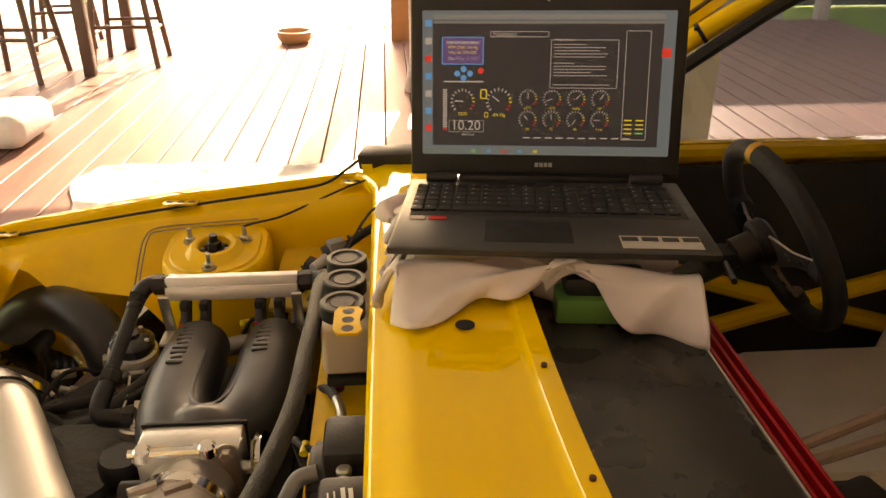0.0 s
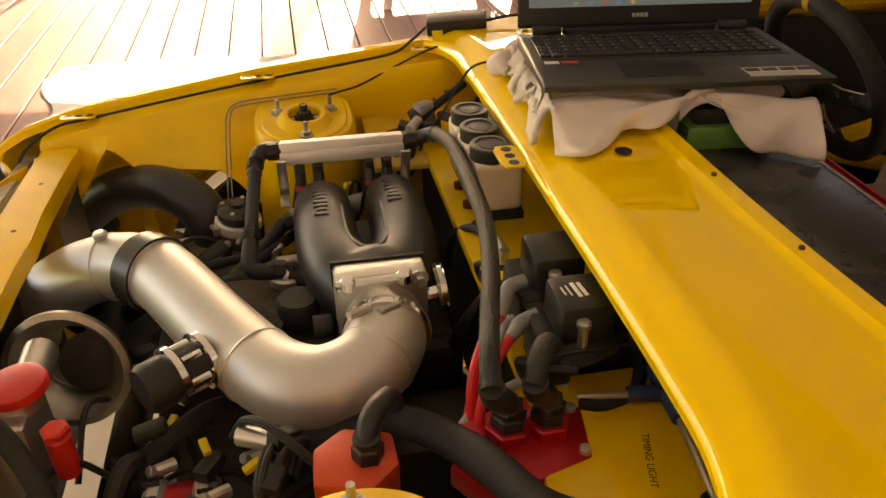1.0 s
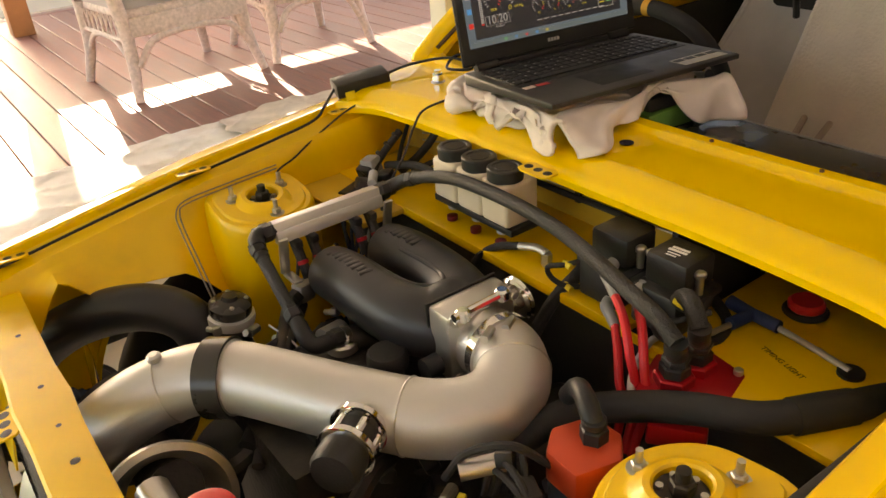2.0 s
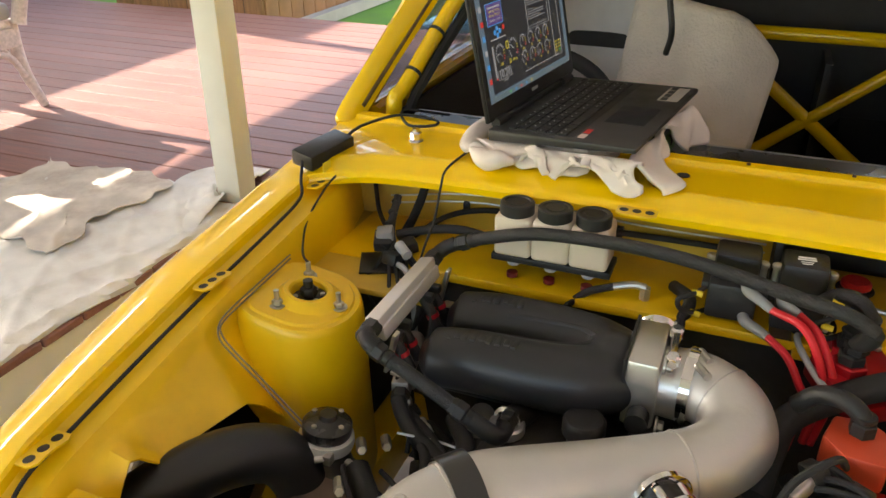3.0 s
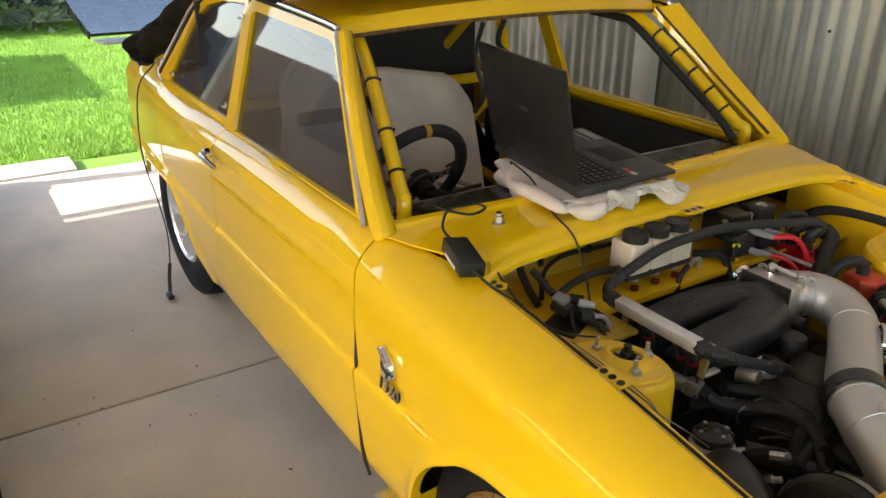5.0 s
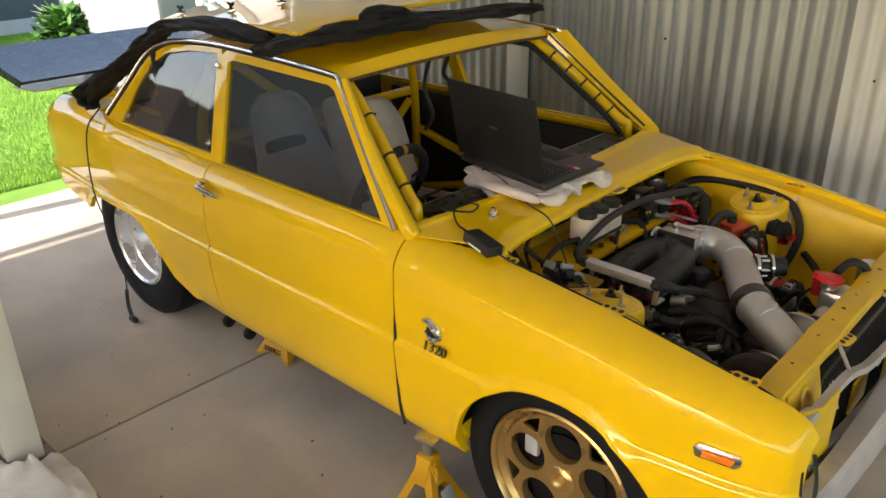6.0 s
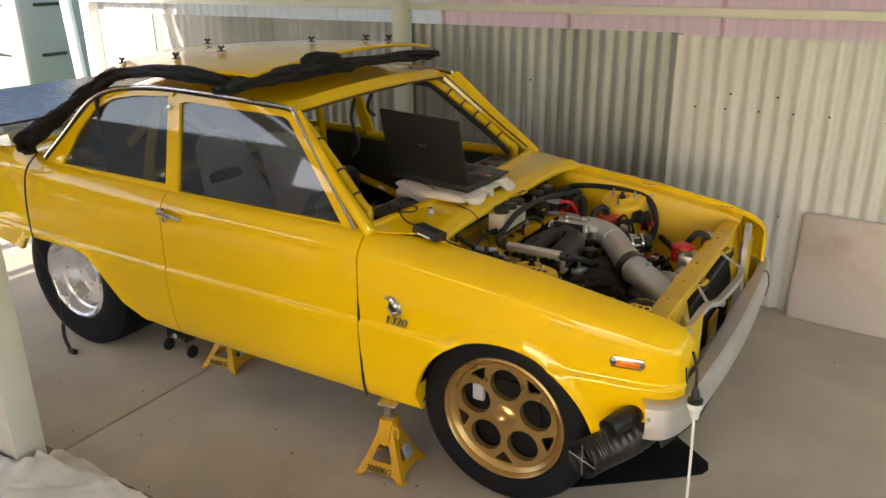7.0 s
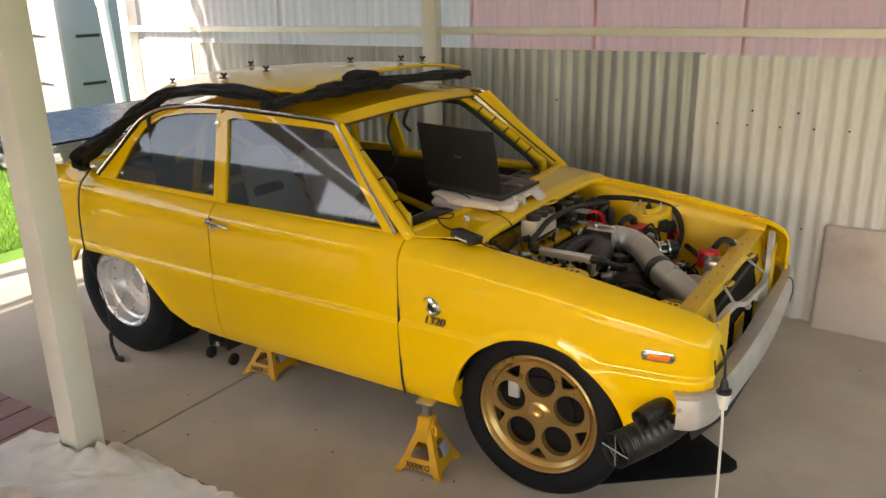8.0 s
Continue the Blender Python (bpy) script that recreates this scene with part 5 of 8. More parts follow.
plenum = part("intake_plenum", merge(runner(-0.020, -0.044), runner(-0.133, 0.042),
                                     disc((-0.020, -0.270, 0.708), (0, 1, 0.1), 0.044, 0.05, 0.03), disc((-0.133, -0.270, 0.708), (0, 1, 0.1), 0.044, 0.05, 0.03),
                                     tube([(-0.076, -0.022, 0.716), (-0.077, 0.0, 0.720), (-0.078, 0.03, 0.722)], [0.050, 0.058, 0.053], 24, 5),
                                     box((-0.075, -0.13, 0.668), (0.13, 0.24, 0.03), 0.012)), CRINKLE, car, "black two-runner cast intake plenum")
rm = plenum.modifiers.new("cast", "REMESH")
rm.mode, rm.voxel_size, rm.use_smooth_shade = "VOXEL", 0.003, True
sm = plenum.modifiers.new("soften", "SMOOTH")
sm.factor, sm.iterations = 0.6, 18
for cx, n in ((-0.020, 9), (-0.131, 7)):
    for k in range(n):
        y = -0.225 + k * 0.0125
        part("raised_mark", box((cx + 0.004, y, 0.7560 + 0.0085 * (1 - math.exp(-k / 2.5))), (0.022 - 0.006 * (k % 3 == 1), 0.0085, 0.009), 0.0015, (0, 0, 10 * math.sin(k * 2.1))), CRINKLE, plenum)
part("u_ridge", tube([(-0.047, -0.165, 0.754), (-0.047, -0.10, 0.757), (-0.052, -0.055, 0.760), (-0.064, -0.030, 0.763), (-0.077, -0.022, 0.765), (-0.090, -0.030, 0.763), (-0.102, -0.055, 0.760), (-0.106, -0.10, 0.757), (-0.106, -0.165, 0.754)], 0.0045, 10, 6), CRINKLE, plenum)
# throttle body
tb = part("throttle_body", merge(box((-0.078, 0.052, 0.725), (0.118, 0.046, 0.108), 0.006), lathe([(0.050, 0.0), (0.052, 0.03), (0.056, 0.034), (0.056, 0.04), (0.0, 0.04)], 32, m=aim((-0.078, 0.075, 0.718), (0, 1, 0)))), ALLOY, car, "machined alloy throttle body")
part("gasket", box((-0.078, 0.028, 0.725), (0.122, 0.004, 0.112)), BLACKP, tb)
part("throttle_pulley", merge(lathe([(0.0, 0), (0.030, 0), (0.034, 0.004), (0.030, 0.008), (0.034, 0.012), (0.0, 0.012)], 28, m=aim((-0.15, 0.055, 0.74), (-1, 0, 0.1))), tube([(-0.137, 0.055, 0.73), (-0.165, 0.055, 0.735)], 0.01, 10, 0)), CHROME, tb, "polished throttle pulley")
for p in ((-0.03, 0.078, 0.776), (-0.03, 0.078, 0.675), (-0.125, 0.078, 0.776)):
    part("bolt", hexbolt(p, (0, 1, 0), 0.008, 0.012), STEEL, tb)
part("linkage", merge(tube([(-0.115, 0.085, 0.786), (-0.02, 0.088, 0.786)], 0.006, 8, 0), disc((-0.035, 0.088, 0.776), (0, 0, 1), 0.010, 0.018, 0.003), disc((-0.105, 0.085, 0.776), (0, 0, 1), 0.010, 0.018, 0.003)), CHROME, tb)
part("sensor", merge(tube([(-0.012, 0.055, 0.70), (0.012, 0.055, 0.70)], 0.016, 12, 0), tube([(0.0, 0.075, 0.675), (0.012, 0.08, 0.66)], 0.01, 10, 0)), BLACKP, tb)
# charge pipe
PIPE = [(-0.078, 0.100, 0.722), (-0.070, 0.138, 0.722), (-0.040, 0.174, 0.718), (0.012, 0.182, 0.710), (0.068, 0.140, 0.704), (0.130, 0.045, 0.704), (0.198, -0.070, 0.707), (0.226, -0.108, 0.706), (0.275, -0.150, 0.698), (0.350, -0.185, 0.668), (0.44, -0.215, 0.60), (0.47, -0.23, 0.54)]
pipe = part("charge_pipe", tube(PIPE, 0.0495, 32, 8), PIPEAL, car, "large silver aluminium charge pipe")


def band(i, r, w, material, name, parent=None, label=""):
    P = spline(PIPE, 8)
    p, d = P[i], (P[i + 1] - P[i - 1]).normalized()
    return part(name, lathe([(r - 0.004, 0), (r, 0), (r, w), (r - 0.004, w)], 36, m=aim(p - d * w / 2, d)), material, parent or pipe, label)


for i in (12, 34, 54, 66):
    part("weld_bead", tube([spline(PIPE, 8)[i] + aim((0, 0, 0), spline(PIPE, 8)[i + 1] - spline(PIPE, 8)[i - 1]).to_3x3() @ Vector((0.0497 * math.cos(a), 0.0497 * math.sin(a), 0)) for a in (2 * math.pi * j / 32 for j in range(33))], 0.0016, 6, 0, caps=False), ALLOY, pipe)
band(57, 0.0565, 0.036, GLOSSK, "quick_clamp", None, "black quick-release clamp")
for i, mt in ((55, ALLOY), (59, ALLOY)):
    band(i, 0.0525, 0.012, mt, "ferrule")
band(3, 0.0545, 0.014, CHROME, "band_clamp", None, "bright band clamp at the throttle body")
for a in (0.6, 1.8):
    part("clamp_screw", tube([(-0.11 + 0.03 * a, 0.12, 0.77), (-0.085 + 0.03 * a, 0.135, 0.772)], 0.006, 8, 0), STEEL, pipe)
part("pipe_bung", merge(disc((0.30, -0.160, 0.742), (0.1, -0.05, 1), 0.010, 0.012, 0.003)), ALLOY, pipe)
# blow-off valve on a stub
BV, BD = Vector((0.105, 0.078, 0.712)), Vector((0.80, 0.58, 0.02)).normalized()
bov = part("blow_off_valve", lathe([(0.024, 0.0), (0.024, 0.045), (0.034, 0.046), (0.034, 0.056), (0.027, 0.058), (0.027, 0.085), (0.036, 0.086), (0.036, 0.096), (0.031, 0.098), (0.031, 0.125), (0.027, 0.132), (0, 0.132)], 32, m=aim(BV, BD)), BLACKP, pipe, "black and alloy blow-off valve")
for h in (0.046, 0.086):
    part("v_band", lathe([(0.032, 0), (0.0375, 0.002), (0.0375, 0.010), (0.032, 0.012)], 32, m=aim(BV + BD * h, BD)), CHROME, bov)
part("stub", lathe([(0.0255, -0.02), (0.0255, 0.045), (0, 0.045)], 28, m=aim(BV, BD)), PIPEAL, bov)
for k in range(6):
    a = k * math.pi / 3
    p = aim(BV + BD * 0.072, BD) @ Vector((0.028 * math.cos(a), 0.028 * math.sin(a), 0))
    part("vent_post", tube([p - BD * 0.012, p + BD * 0.012], 0.005, 8, 0), CHROME, bov)
# fuel rail with injectors
rail = part("fuel_rail", merge(box((-0.063, -0.322, 0.783), (0.205, 0.025, 0.026), 0.003, (10, 0, 0)), box((-0.063, -0.312, 0.772), (0.205, 0.016, 0.022), 0.002, (10, 0, 0))), RAILAL, car, "silver extruded fuel rail")
for x in (-0.165, 0.038):
    part("rail_bracket", merge(box((x, -0.295, 0.745), (0.016, 0.006, 0.07), 0.001, (-14, 0, 0)), box((x, -0.275, 0.712), (0.016, 0.04, 0.005), 0.001)), ALLOY, rail)
for x in (-0.135, -0.105, -0.02, 0.01):
    inj = part("injector", merge(tube([(x, -0.316, 0.768), (x, -0.296, 0.735), (x, -0.278, 0.70)], 0.009, 10, 3), box((x, -0.302, 0.757), (0.014, 0.026, 0.014), 0.003)), BLACKP, rail, "black fuel injector")
    part("injector_seal", disc((x, -0.292, 0.728), (0, 0.45, -1), 0.0105, 0.007, n=14), REDAN, inj)
    part("injector_lead", tube([(x, -0.30, 0.752), (x + 0.01, -0.29, 0.72), (x + 0.02, -0.30, 0.66)], 0.003, 6, 4), RUBBER, inj)
# hoses: rail feed over the firewall, rail return down beside the engine


def fitting(p, d, r, parent, material=BLACKP):
    p, d = Vector(p), Vector(d).normalized()
    return part("hose_end", merge(disc(p, d, r * 1.25, 0.018, 0.002, 6), disc(p + d * 0.018, d, r * 1.05, 0.012, 0.002, 16), disc(p - d * 0.006, d, r * 1.12, 0.008, 0.001, 6)), material, parent)


h1 = part("fuel_hose", tube([(-0.215, -0.290, 0.803), (-0.212, -0.235, 0.825), (-0.213, -0.16, 0.845), (-0.214, -0.083, 0.851), (-0.211, 0.004, 0.853), (-0.207, 0.086, 0.848), (-0.193, 0.166, 0.841), (-0.174, 0.239, 0.835), (-0.158, 0.300, 0.831), (-0.152, 0.335, 0.815)], 0.0108, 14, 8), BRAID, car, "black braided fuel hose arching over the bay")
part("elbow", tube([(-0.168, -0.322, 0.783), (-0.192, -0.321, 0.785), (-0.208, -0.311, 0.793), (-0.215, -0.294, 0.802)], 0.0125, 14, 5), BLACKP, h1)
fitting((-0.17, -0.322, 0.783), (-1, 0, 0), 0.013, h1)
fitting((-0.2145, -0.286, 0.805), (0.02, 0.9, 0.36), 0.0115, h1)
h2 = part("return_hose", tube([(0.079, -0.300, 0.775), (0.084, -0.25, 0.753), (0.089, -0.20, 0.731), (0.094, -0.150, 0.708)], 0.0105, 14, 4), BRAID, car, "black hose from the rail to the engine")
part("elbow", tube([(0.040, -0.322, 0.783), (0.062, -0.321, 0.784), (0.073, -0.312, 0.781), (0.078, -0.296, 0.776)], 0.0135, 14, 5), BLACKP, h2)
fitting((0.042, -0.322, 0.783), (1, 0, 0), 0.013, h2)
fitting((0.0785, -0.302, 0.776), (0.1, 0.9, -0.4), 0.0115, h2)
fitting((0.091, -0.176, 0.7195), (0.1, 0.9, -0.4), 0.0115, h2)
part("elbow", tube([(0.094, -0.150, 0.708), (0.096, -0.128, 0.698), (0.092, -0.114, 0.690), (0.078, -0.111, 0.687), (0.05, -0.112, 0.685)], 0.013, 14, 5), BLACKP, h2)
fitting((0.062, -0.112, 0.688), (-1, 0, -0.1), 0.0115, h2)
part("fuel_filter", lathe([(0, 0), (0.014, 0.0), (0.022, 0.008), (0.022, 0.06), (0.016, 0.068), (0.0, 0.068)], 24, m=aim((0.085, -0.10, 0.625), (-0.2, 1, 0))), ALLOY, h2, "alloy inline fitting")
# tee drop to the red pumps
pump = part("fuel_pump_block", merge(prism([(-0.264, 0.296), (-0.205, 0.266), (-0.125, 0.298), (-0.165, 0.345), (-0.19, 0.385), (-0.252, 0.368)], 0.042, lambda u, v, w: (u, v, 0.694 + w), 0.004), disc((-0.176, 0.318, 0.732), (0, 0, 1), 0.025, 0.018, 0.002, 6), disc((-0.218, 0.318, 0.732), (0, 0, 1), 0.025, 0.018, 0.002, 6), box((-0.16, 0.34, 0.70), (0.07, 0.07, 0.03), 0.004, (0, 0, 35))), REDAN, car, "red anodised fuel manifold block")
for x, xt in ((-0.176, -0.153), (-0.218, -0.196)):
    f = part("block_fitting", merge(disc((x, 0.318, 0.749), (0, 0, 1), 0.019, 0.016, 0.002, 6), tube([(x, 0.318, 0.762), (x + 0.004, 0.322, 0.782), (xt - 0.004, 0.33, 0.80), (xt, 0.333, 0.815)], 0.0135, 14, 4), disc((x + 0.002, 0.32, 0.770), (0.1, 0.1, 1), 0.0175, 0.010, 0.002, 6)), BLACKP, pump, "black hose fitting")
part("curved_hose", tube([(-0.196, 0.332, 0.812), (-0.205, 0.315, 0.83), (-0.222, 0.29, 0.825), (-0.24, 0.265, 0.79), (-0.25, 0.25, 0.74)], 0.0115, 12, 6), BRAID, pump)
part("pale_hose", tube([(-0.262, 0.26, 0.735), (-0.22, 0.25, 0.742), (-0.16, 0.27, 0.735), (-0.12, 0.30, 0.72)], 0.005, 10, 6), GREYP, pump, "pale thin hose")
for x, y in ((-0.245, 0.36), (-0.25, 0.30)):
    part("block_bolt", disc((x, y, 0.736), (0, 0, 1), 0.006, 0.008, 0.001, 12), STEEL, pump)
# orange regulator with elbow
reg = part("fuel_regulator", merge(prism([(-0.058, 0.296), (-0.008, 0.280), (0.024, 0.304), (0.026, 0.352), (-0.03, 0.368), (-0.060, 0.34)], 0.045, lambda u, v, w: (u, v, 0.695 + w), 0.005)), ORANGE, car, "orange anodised fuel pressure regulator")
part("elbow", merge(tube([(-0.030, 0.325, 0.738), (-0.030, 0.324, 0.757), (-0.034, 0.314, 0.770), (-0.044, 0.296, 0.774), (-0.058, 0.272, 0.764), (-0.066, 0.25, 0.735)], 0.0125, 14, 5), disc((-0.030, 0.325, 0.738), (0, 0, 1), 0.0165, 0.020, 0.002, 6), disc((-0.030, 0.3245, 0.760), (0, 0, 1), 0.0145, 0.008, 0.001, 14)), BLACKP, reg)
part("regulator_base", merge(lathe([(0, 0), (0.036, 0), (0.036, 0.03), (0.03, 0.04), (0, 0.04)], 24, at=(-0.012, 0.322, 0.655)), tube([(-0.012, 0.322, 0.66), (0.0, 0.33, 0.60), (0.02, 0.34, 0.52)], 0.014, 12, 4)), BLACKP, reg, "black regulator base")
for k in range(5):
    part("sensor_wire", tube([(0.045 + 0.006 * k, 0.262 - 0.004 * k, 0.66), (0.030 + 0.01 * k, 0.268, 0.715 + 0.006 * (k % 2)), (0.052 + 0.007 * k, 0.300 + 0.006 * k, 0.735 - 0.008 * (k % 3)), (0.080, 0.345, 0.70), (0.085, 0.37, 0.63)], 0.0042, 8, 6), RUBBER, reg)
part("sensor_plug", merge(box((0.052, 0.272, 0.728), (0.034, 0.022, 0.020), 0.004, (12, -20, 35)), box((0.066, 0.322, 0.722), (0.030, 0.020, 0.020), 0.004, (-14, 10, 70))), BLACKP, reg, "black loom plugs")
part("regulator_lead", tube([(0.02, 0.31, 0.72), (0.06, 0.29, 0.76), (0.09, 0.25, 0.74), (0.11, 0.23, 0.70)], 0.005, 8, 6), RUBBER, reg)
part("lead_plug", merge(tube([(0.055, 0.27, 0.72), (0.10, 0.245, 0.715)], 0.012, 12, 0)), ALLOY, reg)
# big heater hose on the passenger side
part("coolant_hose", tube([(0.04, 0.215, 0.655), (-0.02, 0.228, 0.685), (-0.08, 0.248, 0.70), (-0.125, 0.31, 0.722), (-0.15, 0.37, 0.742), (-0.177, 0.43, 0.752), (-0.225, 0.462, 0.752), (-0.276, 0.482, 0.745), (-0.35, 0.49, 0.72)], 0.0195, 16, 8), RUBBER, car, "thick black coolant hose")
part("hose_sleeve", tube([(-0.205, 0.452, 0.7525), (-0.24, 0.468, 0.7505), (-0.276, 0.482, 0.745)], 0.0215, 16, 5), RUBBER, car)
part("side_hose", tube([(-0.34, 0.50, 0.73), (-0.27, 0.54, 0.775), (-0.15, 0.548, 0.792), (0.0, 0.54, 0.788), (0.09, 0.525, 0.765), (0.135, 0.49, 0.69), (0.13, 0.44, 0.61), (0.10, 0.38, 0.55)], 0.013, 12, 8), RUBBER, car, "black hose round the strut tower")
part("side_hose", tube([(0.16, 0.50, 0.62), (0.22, 0.42, 0.62), (0.28, 0.30, 0.64), (0.33, 0.22, 0.70), (0.37, 0.20, 0.76), (0.40, 0.22, 0.755), (0.41, 0.26, 0.72)], 0.012, 12, 8), RUBBER, car)
# brake fluid bottles
DULLRED = mat("dull_red_ring", (0.16, 0.012, 0.015), 0.5, 0.1, 0.1, 12)
for i, y in enumerate((-0.200, -0.136, -0.073)):
    b = part("fluid_bottle", merge(box((-0.259, y, 0.825), (0.068, 0.0635, 0.072), 0.008, seg=3), disc((-0.252, y, 0.858), (0, 0, 1), 0.022, 0.006)), TANKW, car, "cream plastic fluid bottle with black cap")
    prof = [(0, 0.8795), (0.0135, 0.8795), (0.0145, 0.8785), (0.0185, 0.8785), (0.0195, 0.8805), (0.0245, 0.8805), (0.026, 0.8785), (0.026, 0.861), (0.024, 0.859), (0, 0.859)]
    prof = [(r * 1.10, h) for r, h in prof]
    part("cap", lathe(prof[::-1], 28, at=(-0.252, y, 0)), BLACKP, b, "ribbed black cap")
    part("outlet", merge(disc((-0.244, y, 0.768), (0, 0, 1), 0.011, 0.026, 0.002, 14)), GREYP, b)
    part("outlet_ring", lathe([(0.006, 0.748), (0.0095, 0.748), (0.0095, 0.756), (0.006, 0.757)], 16, at=(-0.238, y, 0)), DULLRED, b)
part("bottle_bracket", box((-0.262, -0.136, 0.783), (0.066, 0.20, 0.012), 0.002), BLACKP, car, "black bottle bracket")
# hard lines along the firewall
for z, x in ((0.80, -0.393), (0.815, -0.394)):
    part("hard_line", tube([(x, -0.50, z - 0.03), (x, -0.3, z), (x, 0.0, z - 0.01), (x, 0.19, z - 0.008)], 0.002, 8, 5), STEEL, car)
for pts, r_ in (([(-0.285, -0.43, 0.752), (-0.330, -0.425, 0.775), (-0.372, -0.42, 0.815), (-0.388, -0.415, 0.868)], 0.0085),
                ([(-0.300, -0.41, 0.755), (-0.355, -0.36, 0.782), (-0.385, -0.28, 0.792), (-0.388, -0.14, 0.786), (-0.384, 0.02, 0.792), (-0.37, 0.12, 0.80)], 0.0055),
                ([(-0.30, -0.46, 0.752), (-0.34, -0.50, 0.775), (-0.385, -0.53, 0.82), (-0.39, -0.545, 0.862)], 0.0045)):
    part("firewall_loom", tube(pts, r_, 10, 6), RUBBER, car, "taped black loom along the firewall")
for y in (-0.34, -0.20, -0.05):
    part("loom_clip", box((-0.391, y, 0.789), (0.010, 0.012, 0.020), 0.002), BLACKP, car)
fit_a = part("line_fitting", merge(disc((-0.250, 0.02, 0.744), (0, 0, 1), 0.009, 0.022, 0.001, 6), tube([(-0.25, 0.02, 0.765), (-0.247, 0.0, 0.768), (-0.24, -0.03, 0.762)], 0.0065, 10, 4)), STEEL, car)
part("clutch_hose", tube([(-0.24, -0.03, 0.762), (-0.225, -0.07, 0.75), (-0.205, -0.10, 0.72), (-0.20, -0.11, 0.66)], 0.0065, 10, 6), BRAID, fit_a)
part("black_hose", tube([(-0.30, 0.06, 0.75), (-0.245, 0.09, 0.76), (-0.21, 0.08, 0.73), (-0.18, 0.06, 0.66), (-0.17, 0.05, 0.6)], 0.010, 12, 6), BRAID, car)
part("reservoir_hose", tube([(-0.255, -0.235, 0.80), (-0.26, -0.30, 0.805), (-0.262, -0.36, 0.795), (-0.25, -0.42, 0.78)], 0.008, 10, 6), RUBBER, car)
# ignition coils on the firewall


def coil(y, z, mark=False):
    c = part("ignition_coil", box((-0.272, y, z - 0.022), (0.062, 0.066, 0.05), 0.008), BLACKP, car, "black ignition coil")
    part("mount_plate", box((-0.265, y, z - 0.047), (0.075, 0.092, 0.012), 0.003), BLACKP, c)
    part("terminal_housing", box((-0.24, y, z - 0.068), (0.036, 0.072, 0.06), 0.006), BLACKP, c)
    for dy in (-0.038, 0.038):
        part("coil_bolt", merge(disc((-0.263, y + dy, z - 0.05), (0, 0, 1), 0.0055, 0.034, 0.001, 12), disc((-0.263, y + dy, z - 0.018), (0, 0, 1), 0.0078, 0.009, 0.002, 14)), STEEL, c)
    if mark:
        for k, (dx, w) in enumerate(((-0.011, 0.024), (-0.004, 0.026), (0.004, 0.018), (0.010, 0.014))):
            part("mark_bar", box((-0.262 + dx, y, z + 0.0036), (0.0042 if k < 2 else 0.0016, w, 0.0008), 0, (0, 0, 6)), WHITEP, c)
    return c


GBOOT = mat("grey_boot", (0.25, 0.25, 0.25), 0.55)


def plug_lead(c, a, b, pts):
    """Grey boot from the coil, then the red lead down to the engine."""
    a, b = Vector(a), Vector(b)
    bt = part("plug_boot", tube([a + Vector((-0.02, -0.004, 0.004)), a, a.lerp(b, 0.5), b], [0.009, 0.009, 0.008, 0.0068], 12, 4), GBOOT, c, "grey plug boot")
    part("plug_lead", tube([b] + [Vector(p) for p in pts], 0.006, 10, 6), WIRERED, bt, "red ignition lead")


ca, cb = coil(0.149, 0.848), coil(0.243, 0.849, True)
plug_lead(ca, (-0.215, 0.170, 0.812), (-0.195, 0.205, 0.798), [(-0.165, 0.246, 0.797), (-0.148, 0.272, 0.765), (-0.145, 0.288, 0.711), (-0.14, 0.28, 0.62)])
plug_lead(ca, (-0.215, 0.173, 0.760), (-0.195, 0.207, 0.752), [(-0.168, 0.236, 0.742), (-0.15, 0.256, 0.715), (-0.145, 0.268, 0.685), (-0.14, 0.26, 0.60)])
plug_lead(cb, (-0.215, 0.221, 0.800), (-0.196, 0.243, 0.797), [(-0.172, 0.27, 0.785), (-0.152, 0.293, 0.745), (-0.148, 0.303, 0.705), (-0.14, 0.29, 0.62)])
for y, z in ((0.10, 0.794), (0.101, 0.758), (0.29, 0.820), (0.284, 0.777)):
    part("wire_tag", tube([(-0.215, y - 0.008, z), (-0.213, y + 0.008, z - 0.002)], 0.0048, 10, 0), YTAPE, car, "yellow heat-shrink tag")
for y in (0.10, 0.29):
    part("coil_loom", tube([(-0.25, y + 0.02, 0.80), (-0.215, y, 0.794), (-0.20, y - 0.025, 0.785), (-0.205, y - 0.02, 0.765), (-0.215, y, 0.758), (-0.24, y + 0.02, 0.755)], 0.004, 8, 6), RUBBER, car)
part("coil_loop", tube([(-0.24, 0.30, 0.80), (-0.30, 0.27, 0.79), (-0.345, 0.215, 0.77), (-0.352, 0.245, 0.745), (-0.33, 0.285, 0.735), (-0.29, 0.30, 0.735), (-0.262, 0.293, 0.737)], 0.008, 10, 8), RUBBER, car, "coiled black lead")
# loom plugs by the driver's tower
pl = part("loom_trunk", tube([(-0.30, -0.44, 0.83), (-0.25, -0.43, 0.80), (-0.21, -0.41, 0.775), (-0.17, -0.37, 0.73), (-0.15, -0.36, 0.62), (-0.12, -0.34, 0.5)], 0.0075, 10, 6), RUBBER, car, "taped black wiring loom")
part("loom_plug", box((-0.215, -0.43, 0.782), (0.038, 0.032, 0.022), 0.004, (0, 20, 20)), BLACKP, pl)
part("loom_plug", box((-0.185, -0.395, 0.768), (0.036, 0.030, 0.022), 0.004, (0, -20, -15)), BLACKP, pl)
part("loom_plug", box((-0.225, -0.385, 0.776), (0.032, 0.026, 0.020), 0.003, (10, 0, 40)), BLACKP, pl)
